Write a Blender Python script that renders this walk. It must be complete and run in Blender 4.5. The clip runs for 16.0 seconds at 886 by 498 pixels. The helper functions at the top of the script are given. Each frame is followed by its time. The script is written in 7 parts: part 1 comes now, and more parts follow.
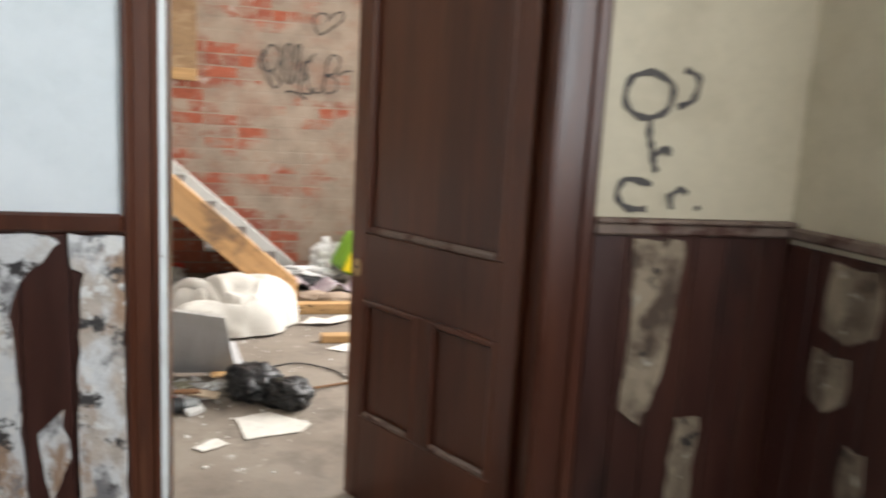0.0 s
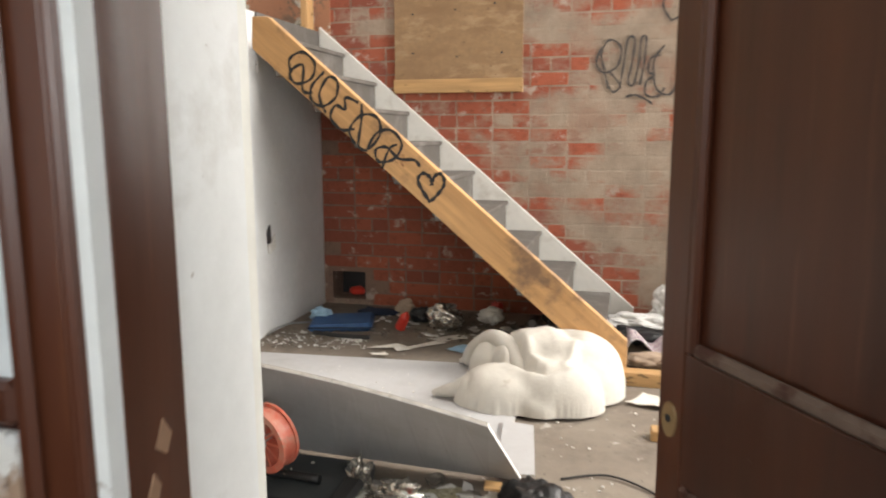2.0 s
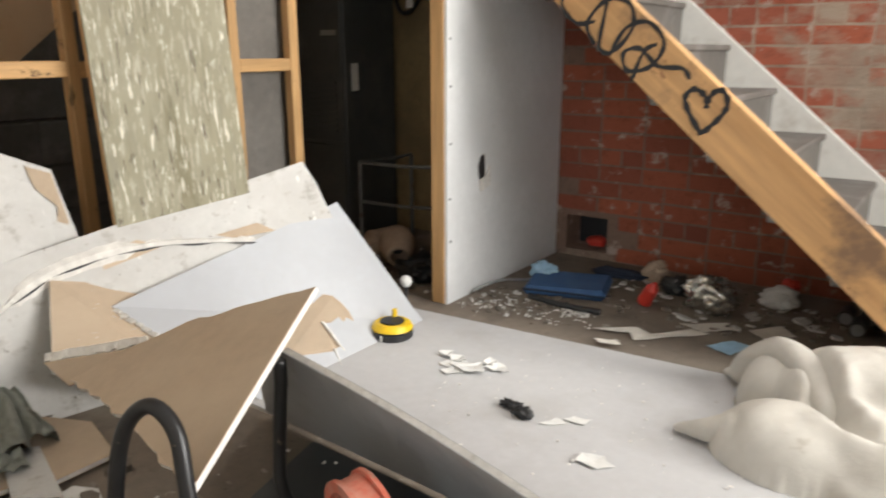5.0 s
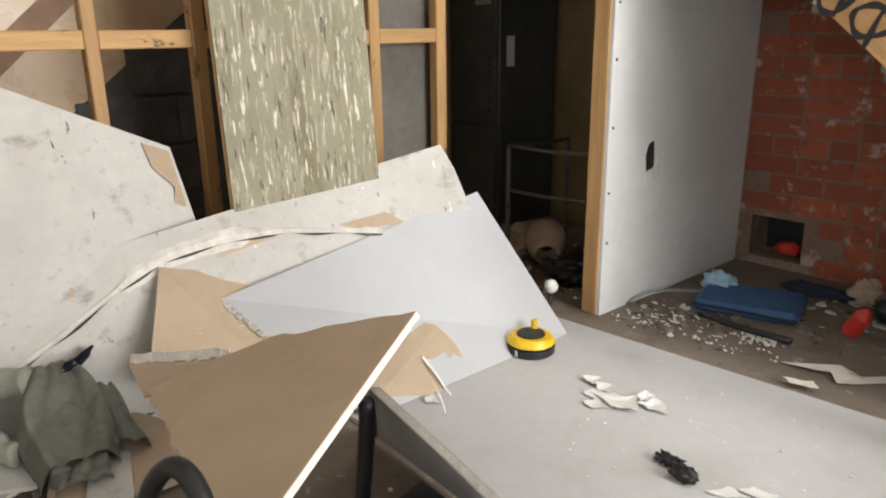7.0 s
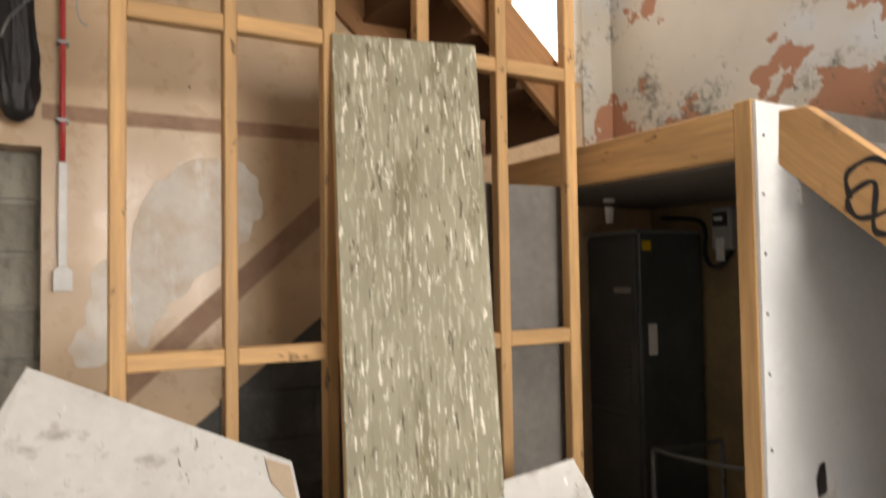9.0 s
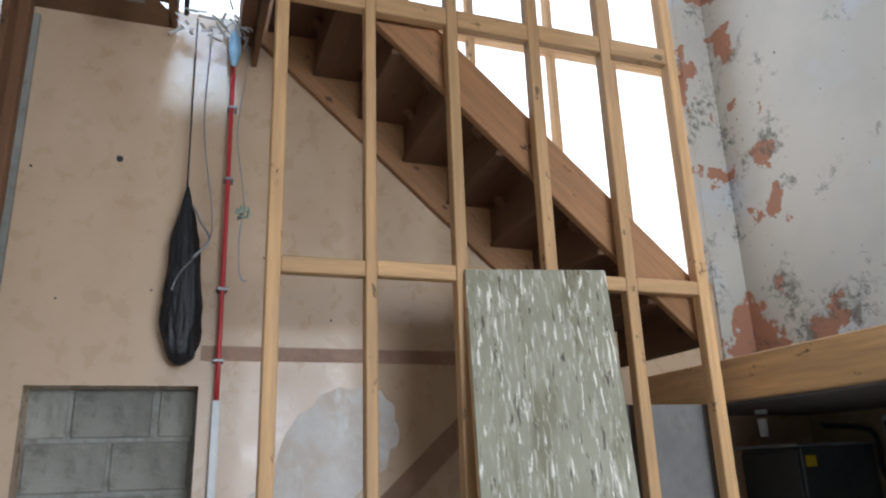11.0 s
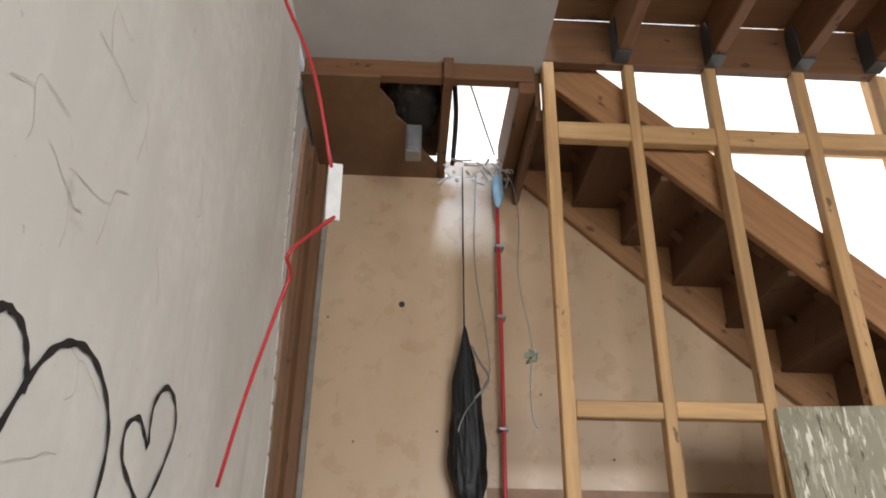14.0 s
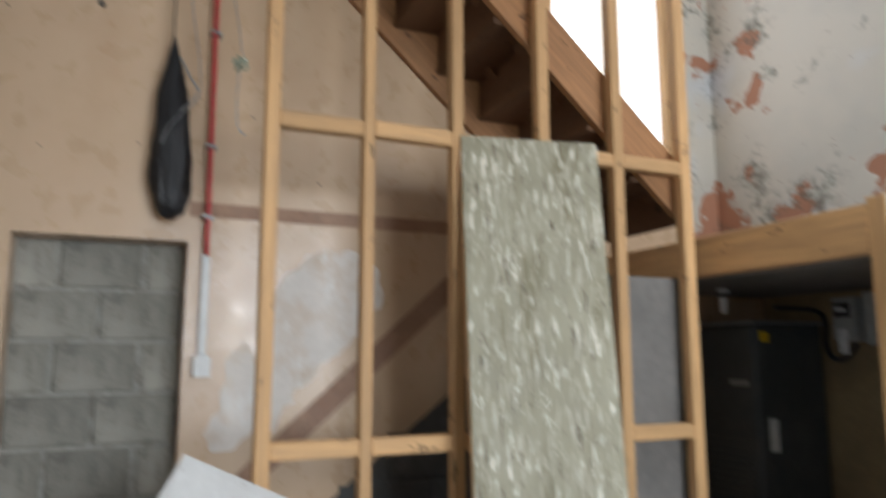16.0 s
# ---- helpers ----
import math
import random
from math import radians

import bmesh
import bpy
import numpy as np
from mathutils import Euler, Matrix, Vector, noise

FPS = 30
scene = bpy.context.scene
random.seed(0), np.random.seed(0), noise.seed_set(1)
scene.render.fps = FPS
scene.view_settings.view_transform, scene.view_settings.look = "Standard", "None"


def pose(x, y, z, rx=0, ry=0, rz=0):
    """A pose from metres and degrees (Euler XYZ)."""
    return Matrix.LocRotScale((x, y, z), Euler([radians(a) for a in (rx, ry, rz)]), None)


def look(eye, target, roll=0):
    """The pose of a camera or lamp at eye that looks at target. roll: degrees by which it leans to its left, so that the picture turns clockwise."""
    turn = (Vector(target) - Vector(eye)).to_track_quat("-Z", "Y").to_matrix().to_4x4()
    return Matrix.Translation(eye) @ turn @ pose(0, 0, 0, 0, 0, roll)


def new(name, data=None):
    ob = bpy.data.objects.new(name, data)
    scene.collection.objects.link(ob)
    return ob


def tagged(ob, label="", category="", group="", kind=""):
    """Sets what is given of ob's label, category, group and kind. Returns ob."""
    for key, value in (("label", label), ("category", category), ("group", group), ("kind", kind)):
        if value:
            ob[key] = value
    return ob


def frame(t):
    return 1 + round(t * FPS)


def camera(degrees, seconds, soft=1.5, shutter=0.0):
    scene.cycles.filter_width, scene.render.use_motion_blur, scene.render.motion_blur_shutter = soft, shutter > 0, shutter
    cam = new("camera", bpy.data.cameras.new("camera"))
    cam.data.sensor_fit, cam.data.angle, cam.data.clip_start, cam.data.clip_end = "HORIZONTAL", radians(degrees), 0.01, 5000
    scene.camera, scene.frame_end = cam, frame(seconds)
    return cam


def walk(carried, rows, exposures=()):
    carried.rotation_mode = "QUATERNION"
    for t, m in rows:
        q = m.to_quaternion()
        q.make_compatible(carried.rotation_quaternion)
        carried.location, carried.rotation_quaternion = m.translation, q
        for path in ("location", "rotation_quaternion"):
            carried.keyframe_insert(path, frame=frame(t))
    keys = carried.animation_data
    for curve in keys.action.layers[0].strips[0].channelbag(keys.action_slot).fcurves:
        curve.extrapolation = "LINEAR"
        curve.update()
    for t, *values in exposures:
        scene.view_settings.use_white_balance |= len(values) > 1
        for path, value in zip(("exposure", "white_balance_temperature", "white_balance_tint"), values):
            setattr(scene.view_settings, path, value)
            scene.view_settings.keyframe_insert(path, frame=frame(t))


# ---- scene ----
cam = camera(63.0, 16.0, soft=1.9, shutter=0.5)
METRES, EYE, TILT, LEAN, TURN = 4.6, 1.45, 0.0, 0.0, -5.5
PATH = [
    (0, (0.241, 0.742, 1.229), (0.74, 2.651, 0.904), 3.2),
    (0.5, (0.332, 1.033, 1.225), (0.393, 3.002, 0.88), 2.4),
    (1, (0.374, 1.323, 1.235), (0.293, 3.292, 0.894), 0.5),
    (1.5, (0.434, 1.601, 1.22), (0.176, 3.558, 0.9), -0.5),
    (2, (0.473, 1.851, 1.231), (-0.016, 3.764, 0.912), -0.1),
    (2.5, (0.424, 2.097, 1.211), (-0.164, 3.983, 0.9), 0.0),
    (3, (0.4, 2.309, 1.2), (-0.298, 4.158, 0.893), -0.7),
    (3.5, (0.389, 2.511, 1.176), (-0.5, 4.275, 0.865), -0.1),
    (4, (0.363, 2.658, 1.168), (-0.625, 4.358, 0.806), 0.2),
    (4.5, (0.284, 2.819, 1.157), (-0.741, 4.476, 0.706), 0.2),
    (5, (0.213, 2.918, 1.152), (-0.911, 4.486, 0.622), -0.2),
    (5.2, (0.181, 2.967, 1.144), (-1.026, 4.466, 0.6), -0.6),
    (7.3, (-0.016, 3.35, 1.105), (-1.514, 4.551, 0.544), -0.7),
    (7.5, (0.001, 3.404, 1.128), (-1.547, 4.549, 0.588), -0.9),
    (8, (-0.025, 3.454, 1.175), (-1.663, 4.524, 0.76), -1.8),
    (8.4, (-0.06, 3.444, 1.248), (-1.733, 4.512, 1.005), -1.7),
    (8.5, (-0.068, 3.443, 1.257), (-1.753, 4.505, 1.071), -1.4),
    (9, (-0.073, 3.431, 1.34), (-1.81, 4.419, 1.417), -0.9),
    (9.5, (-0.079, 3.412, 1.4), (-1.84, 4.319, 1.676), -1.4),
    (9.7, (-0.078, 3.405, 1.417), (-1.843, 4.281, 1.76), -1.4),
    (11.8, (-0.064, 3.317, 1.543), (-1.853, 3.843, 2.265), -2.5),
    (12, (-0.078, 3.285, 1.559), (-1.885, 3.734, 2.288), -2.1),
    (12.5, (-0.114, 3.207, 1.586), (-1.948, 3.461, 2.342), -1.2),
    (13, (-0.114, 3.155, 1.607), (-1.944, 3.27, 2.405), 0.1),
    (13.5, (-0.114, 3.141, 1.615), (-1.925, 3.21, 2.462), 0.7),
    (14, (-0.108, 3.139, 1.619), (-1.909, 3.212, 2.487), 0.9),
    (14.5, (-0.112, 3.138, 1.627), (-1.914, 3.247, 2.489), 1.0),
    (15, (-0.121, 3.159, 1.599), (-1.939, 3.349, 2.41), 1.0),
    (15.5, (-0.125, 3.181, 1.505), (-1.982, 3.622, 2.102), 0.8),
    (16, (-0.094, 3.237, 1.388), (-1.905, 4.034, 1.683), -0.1),
]

EXPOSURES = [(0.0, 0.90, 6400, 10), (0.5, 0.86, 6400, 10), (1.0, 0.80, 7300, 10), (2.0, 0.73, 6700, 10), (3.0, 0.60, 6650, 10), (4.5, 0.62, 6500, 9), (7.5, 0.45, 6600, 9), (9.0, 0.40, 6900, 12), (9.5, 0.30, 6300, 10), (12.0, 0.12, 5200, 7), (13.5, 0.16, 6000, 10), (14.5, 0.14, 6100, 10), (15.2, 0.08, 5800, 8), (15.6, 0.06, 5650, 8), (16.0, 0.25, 5600, 7)]
walk(cam, [(t, look(eye, target, roll)) for t, eye, target, roll in PATH], EXPOSURES)

# ---- world and lights ----
world = bpy.data.worlds.new("sky")
scene.world = world
world.use_nodes = True
wn = world.node_tree.nodes
sky = wn.new("ShaderNodeTexSky")
sky.sky_type = "NISHITA"
sky.sun_disc = False
sky.sun_elevation = radians(48)
sky.sun_rotation = radians(250)
wn["Background"].inputs[1].default_value = 0.12
world.node_tree.links.new(sky.outputs[0], wn["Background"].inputs[0])


def area_lamp(name, eye, target, sx, sy, power, color, spread=180):
    lamp = bpy.data.lights.new(name, "AREA")
    lamp.shape, lamp.size, lamp.size_y, lamp.energy, lamp.color = "RECTANGLE", sx, sy, power, color
    lamp.spread = math.radians(spread)
    ob = new(name, lamp)
    ob.matrix_world = look(eye, target)
    return ob


area_lamp("room_window_daylight", (2.75, 4.9, 1.85), (-1.2, 3.8, 1.25), 2.3, 1.7, 88, (1.0, 0.96, 0.91), 125)
area_lamp("stairwell_roof_light", (0.6, 5.65, 6.15), (0.4, 5.5, 0), 3.2, 0.9, 95, (1.0, 0.97, 0.93))
area_lamp("stair_window_daylight", (-3.5, 5.2, 3.9), (0, 4.9, 3.6), 2.4, 2.2, 8, (0.93, 0.97, 1.0))
area_lamp("roof_light_daylight", (-2.5, 4.7, 6.1), (-2.5, 4.7, 0), 1.2, 2.6, 9, (0.93, 0.97, 1.0))
area_lamp("hall_window_daylight", (1.52, 0.2, 1.75), (-0.3, 0.55, 1.4), 1.2, 1.3, 46, (0.9, 0.96, 1.0))
# Added beam, no window there: it throws the bright patch on the back wall.
area_lamp("back_wall_patch_beam", (-0.95, 3.42, 4.80), (-3.2, 3.40, 3.22), 0.30, 0.22, 2.4, (0.74, 0.88, 1.0), 60)
sun = bpy.data.lights.new("sun", "SUN")
sun.energy, sun.angle, sun.color = 0.8, radians(12), (1.0, 0.95, 0.87)
new("sun", sun).matrix_world = look((0, 0, 0), (-0.42, -0.1, -1))


# ---- materials ----
def mat(name, base, layers=(), rough=0.7, bump=0.15, bscale=70, bstretch=(1, 1, 1), var=0.12, vscale=25, metal=0.0, rot=(0, 0, 0), random_tint=0.1):
    """A surface: base colour with fine grain, and layers of (colour, scale, low, high, stretch[, roughness]) laid over it by noise."""
    m = bpy.data.materials.new(name)
    m.use_nodes = True
    nt = m.node_tree
    nd, lk = nt.nodes, nt.links
    bsdf = nd["Principled BSDF"]
    tc = nd.new("ShaderNodeTexCoord")

    def noise_at(scale, stretch, seed, detail=7.0):
        mp = nd.new("ShaderNodeMapping")
        mp.inputs["Location"].default_value = (seed * 3.1, seed * 1.7, seed * 2.3)
        mp.inputs["Scale"].default_value = stretch
        ro = nd.new("ShaderNodeMapping")
        ro.inputs["Rotation"].default_value = [radians(a) for a in rot]
        lk.new(tc.outputs["Object"], ro.inputs[0])
        lk.new(ro.outputs[0], mp.inputs[0])
        nz = nd.new("ShaderNodeTexNoise")
        nz.inputs["Scale"].default_value, nz.inputs["Detail"].default_value = scale, detail
        nz.inputs["Roughness"].default_value = 0.62
        lk.new(mp.outputs[0], nz.inputs["Vector"])
        return nz.outputs["Fac"]

    def remap(fac, lo, hi, a=0.0, b=1.0):
        mr = nd.new("ShaderNodeMapRange")
        mr.inputs["From Min"].default_value, mr.inputs["From Max"].default_value = lo, hi
        mr.inputs["To Min"].default_value, mr.inputs["To Max"].default_value = a, b
        lk.new(fac, mr.inputs["Value"])
        return mr.outputs[0]

    def mixed(fac, a, b, mode="MIX"):
        mx = nd.new("ShaderNodeMix")
        mx.data_type, mx.blend_type = "RGBA", mode
        for key, v in (("A", a), ("B", b)):
            sock = [s for s in mx.inputs if s.name == key and s.type == "RGBA"][0]
            if isinstance(v, tuple):
                sock.default_value = (*v[:3], 1)
            else:
                lk.new(v, sock)
        if isinstance(fac, float):
            mx.inputs[0].default_value = fac
        else:
            lk.new(fac, mx.inputs[0])
        return [o for o in mx.outputs if o.type == "RGBA"][0]

    grain = noise_at(vscale, bstretch, 1)
    dark = tuple(c * (1 - 2 * var) for c in base)
    light = tuple(min(1, c * (1 + 1.4 * var)) for c in base)
    col = mixed(remap(grain, 0.25, 0.75), dark, light)
    ro_val = None
    for i, lay in enumerate(layers):
        fac = remap(noise_at(lay[1], lay[4] if len(lay) > 4 else (1, 1, 1), i + 2), lay[2], lay[3])
        col = mixed(fac, col, lay[0])
        if len(lay) > 5:
            mr = remap(fac, 0, 1, rough, lay[5])
            ro_val = mr
    if random_tint:
        oi = nd.new("ShaderNodeObjectInfo")
        hs = nd.new("ShaderNodeHueSaturation")
        lk.new(remap(oi.outputs["Random"], 0, 1, 1 - random_tint, 1 + random_tint), hs.inputs["Value"])
        lk.new(col, hs.inputs["Color"])
        col = hs.outputs[0]
    lk.new(col, bsdf.inputs["Base Color"])
    if ro_val is not None:
        lk.new(ro_val, bsdf.inputs["Roughness"])
    else:
        lk.new(remap(grain, 0.2, 0.8, max(0.03, rough - 0.1), min(1, rough + 0.1)), bsdf.inputs["Roughness"])
    bsdf.inputs["Metallic"].default_value = metal
    if bump:
        bp = nd.new("ShaderNodeBump")
        bp.inputs["Strength"].default_value = bump
        bp.inputs["Distance"].default_value = 0.01
        lk.new(noise_at(bscale, bstretch, 9), bp.inputs["Height"])
        lk.new(bp.outputs[0], bsdf.inputs["Normal"])
    return m


def wood(name, base, axis, knots=True, rot=(0, 0, 0), rough=0.65, dark=None):
    st = {"x": (0.07, 1, 1), "y": (1, 0.07, 1), "z": (1, 1, 0.07)}[axis]
    st2 = {"x": (0.5, 1, 1), "y": (1, 0.5, 1), "z": (1, 1, 0.5)}[axis]
    dk = dark or tuple(c * 0.45 for c in base)
    lay = [(tuple(c * 0.72 for c in base), 16, 0.5, 0.75, st)]
    if knots:
        lay.append((tuple(c * 0.7 for c in dk), 14, 0.625, 0.66, st2))
    return mat(name, base, lay, rough=rough, bump=0.12, bscale=90, bstretch=st, var=0.14, vscale=45, rot=rot, random_tint=0.16)


PINE = (0.545, 0.33, 0.145)
M = {}
M["pine_x"], M["pine_y"], M["pine_z"] = (wood("pine_" + a, PINE, a) for a in "xyz")
SLOPE_1 = math.degrees(math.atan(0.862))
SLOPE_2 = math.degrees(math.atan(0.905))
M["pine_slope"] = mat("pine_along_stair", (0.54, 0.315, 0.14), [((0.40, 0.22, 0.09), 16, 0.5, 0.75, (0.07, 1, 1)), ((0.20, 0.12, 0.07), 3.1, 0.57, 0.68), ((0.22, 0.10, 0.045), 13, 0.65, 0.69, (0.5, 1, 1))], rough=0.65, bump=0.12, bscale=90, bstretch=(0.07, 1, 1), var=0.14, vscale=45, rot=(0, -SLOPE_1, 0))
# Upper string: pine browned and darkened, the shade under the flight in its colour.
M["pine_slope_2"] = wood("shaded_pine_along_upper_stair", (0.31, 0.155, 0.062), "y", rot=(SLOPE_2, 0, 0))
M["old_wood_x"], M["old_wood_y"], M["old_wood_z"] = (wood("aged_timber_" + a, (0.20, 0.095, 0.04), a) for a in "xyz")
# Brown tread timber, lowered further to carry the shade below the upper flight.
M["tread_under"] = wood("shaded_brown_stair_timber", (0.125, 0.060, 0.026), "x")
M["mahogany"] = mat("dark_varnished_wood", (0.056, 0.016, 0.008), [((0.098, 0.031, 0.014), 5, 0.42, 0.68, (1, 1, 0.12)), ((0.036, 0.013, 0.008), 9, 0.56, 0.74, (1, 1, 0.10)), ((0.12, 0.045, 0.022), 40, 0.60, 0.72, (1, 1, 0.04)), ((0.20, 0.16, 0.13), 60, 0.715, 0.75)], rough=0.34, bump=0.05, bscale=60, bstretch=(1, 1, 0.08), vscale=30)
M["mahogany_dusty"] = mat("dusty_moulding", (0.16, 0.11, 0.085), [((0.06, 0.02, 0.012), 14, 0.5, 0.6)], rough=0.7)
M["wainscot"] = mat("dark_red_brown_wainscot", (0.040, 0.013, 0.009), [((0.075, 0.026, 0.015), 5, 0.48, 0.72, (1, 1, 0.12)), ((0.020, 0.008, 0.006), 8, 0.56, 0.68, (1, 1, 0.3)), ((0.22, 0.17, 0.14), 38, 0.70, 0.75)], rough=0.40, bump=0.1, bstretch=(1, 1, 0.1))
M["peel"] = mat("peeled_plaster", (0.46, 0.39, 0.33), [((0.60, 0.59, 0.58), 7, 0.44, 0.52, (1, 1, 0.6)), ((0.33, 0.22, 0.15), 9, 0.53, 0.60, (1, 1, 0.5)), ((0.17, 0.16, 0.16), 8, 0.55, 0.61, (1, 1, 0.7)), ((0.64, 0.62, 0.59), 19, 0.58, 0.62), ((0.045, 0.04, 0.038), 13, 0.58, 0.63)], rough=0.9, bump=0.5, bscale=30)
# Browner copy of peel, darkened for the weak light on the hall's right.
M["peel_dark"] = mat("shaded_stained_plaster", (0.17, 0.125, 0.085), [((0.27, 0.21, 0.145), 8, 0.46, 0.56, (1, 1, 0.6)), ((0.07, 0.045, 0.03), 9, 0.53, 0.62, (1, 1, 0.6)), ((0.36, 0.32, 0.26), 22, 0.62, 0.68), ((0.03, 0.022, 0.018), 14, 0.60, 0.66)], rough=0.9, bump=0.5, bscale=30)
M["hall_paint"] = mat("off_white_hall_paint", (0.66, 0.69, 0.70), [((0.74, 0.76, 0.77), 1.5, 0.45, 0.6), ((0.55, 0.57, 0.58), 14, 0.66, 0.74)], rough=0.55, bump=0.06, var=0.03)
M["hall_cream"] = mat("cream_hall_paint", (0.55, 0.475, 0.345), [((0.45, 0.38, 0.27), 3, 0.52, 0.7)], rough=0.6, bump=0.06, var=0.04)
M["white_gloss"] = mat("white_painted_reveal", (0.74, 0.75, 0.74), [((0.56, 0.55, 0.52), 5, 0.56, 0.7), ((0.35, 0.3, 0.26), 40, 0.7, 0.75)], rough=0.5, bump=0.08, var=0.03)
M["plaster"] = mat("grey_white_skim_plaster", (0.83, 0.82, 0.765), [((0.73, 0.715, 0.66), 1.6, 0.48, 0.68), ((0.74, 0.73, 0.68), 6, 0.5, 0.66, (1, 1, 0.3)), ((0.56, 0.545, 0.50), 5, 0.66, 0.74), ((0.45, 0.44, 0.41), 26, 0.68, 0.75)], rough=0.75, bump=0.12, bscale=14, var=0.04)
M["board_white"] = mat("white_plasterboard_face", (0.475, 0.475, 0.48), [((0.41, 0.405, 0.40), 3, 0.5, 0.7), ((0.34, 0.31, 0.28), 22, 0.68, 0.74)], rough=0.8, bump=0.05, var=0.03)
M["board_clean"] = mat("clean_white_plasterboard_face", (0.50, 0.52, 0.55), [((0.46, 0.475, 0.50), 2.2, 0.45, 0.65), ((0.44, 0.42, 0.40), 34, 0.70, 0.75)], rough=0.8, bump=0.04, var=0.02)
M["board_dirty"] = mat("scuffed_painted_plasterboard", (0.555, 0.55, 0.53), [((0.49, 0.48, 0.46), 3, 0.48, 0.66), ((0.34, 0.32, 0.29), 8, 0.585, 0.70, (1, 1, 1.4)), ((0.42, 0.40, 0.37), 24, 0.60, 0.70), ((0.13, 0.10, 0.075), 24, 0.675, 0.70, (1.6, 1.6, 0.4)), ((0.74, 0.73, 0.70), 20, 0.68, 0.71, (1.6, 1.6, 0.4))], rough=0.8, bump=0.12, var=0.04)
M["board_tan"] = mat("brown_paper_plasterboard_back", (0.49, 0.385, 0.28), [((0.54, 0.435, 0.32), 3, 0.45, 0.65), ((0.6, 0.55, 0.48), 50, 0.72, 0.76)], rough=0.85, bump=0.05, var=0.05)
M["gypsum"] = mat("broken_gypsum_core", (0.74, 0.72, 0.68), [((0.5, 0.46, 0.4), 20, 0.6, 0.7)], rough=0.95, bump=0.5, bscale=120)
M["partition"] = mat("grey_plasterboard_wall", (0.78, 0.79, 0.79), [((0.70, 0.71, 0.71), 2, 0.45, 0.65), ((0.62, 0.62, 0.6), 18, 0.68, 0.74)], rough=0.8, bump=0.05, var=0.03)
# Grey board with the closet's shade darkened into it, for lining and closet ceiling.
M["lining"] = mat("shaded_grey_lining_board", (0.17, 0.158, 0.142), [((0.13, 0.122, 0.11), 3, 0.45, 0.65)], rough=0.85, bump=0.06)
M["ceiling_board"] = mat("white_ceiling_plasterboard", (0.50, 0.48, 0.455), [((0.43, 0.41, 0.38), 1.5, 0.45, 0.65), ((0.3, 0.25, 0.2), 18, 0.70, 0.76)], rough=0.85, bump=0.05, var=0.03)
M["concrete"] = mat("dirty_concrete_floor", (0.185, 0.153, 0.122), [((0.25, 0.215, 0.175), 1.2, 0.45, 0.65), ((0.13, 0.105, 0.085), 3.5, 0.52, 0.68), ((0.42, 0.39, 0.35), 11, 0.63, 0.72), ((0.09, 0.075, 0.06), 26, 0.64, 0.7)], rough=0.85, bump=0.25, bscale=45, var=0.1)
M["ochre"] = mat("peach_painted_plaster", (0.54, 0.385, 0.24), [((0.59, 0.435, 0.285), 1.0, 0.40, 0.64), ((0.49, 0.335, 0.205), 1.8, 0.52, 0.72), ((0.42, 0.29, 0.18), 2.4, 0.62, 0.78, (1, 1, 0.4))], rough=0.30, bump=0.03, var=0.018, vscale=9)
M["ochre_dark"] = mat("brown_stained_plaster", (0.33, 0.20, 0.125), [((0.25, 0.14, 0.085), 4, 0.45, 0.65)], rough=0.6, bump=0.1)
M["skim_patch"] = mat("pale_filler_patch", (0.66, 0.61, 0.55), [((0.55, 0.44, 0.33), 4, 0.46, 0.66), ((0.72, 0.70, 0.66), 9, 0.55, 0.68, (1, 1, 0.5))], rough=0.7, bump=0.05, var=0.04)


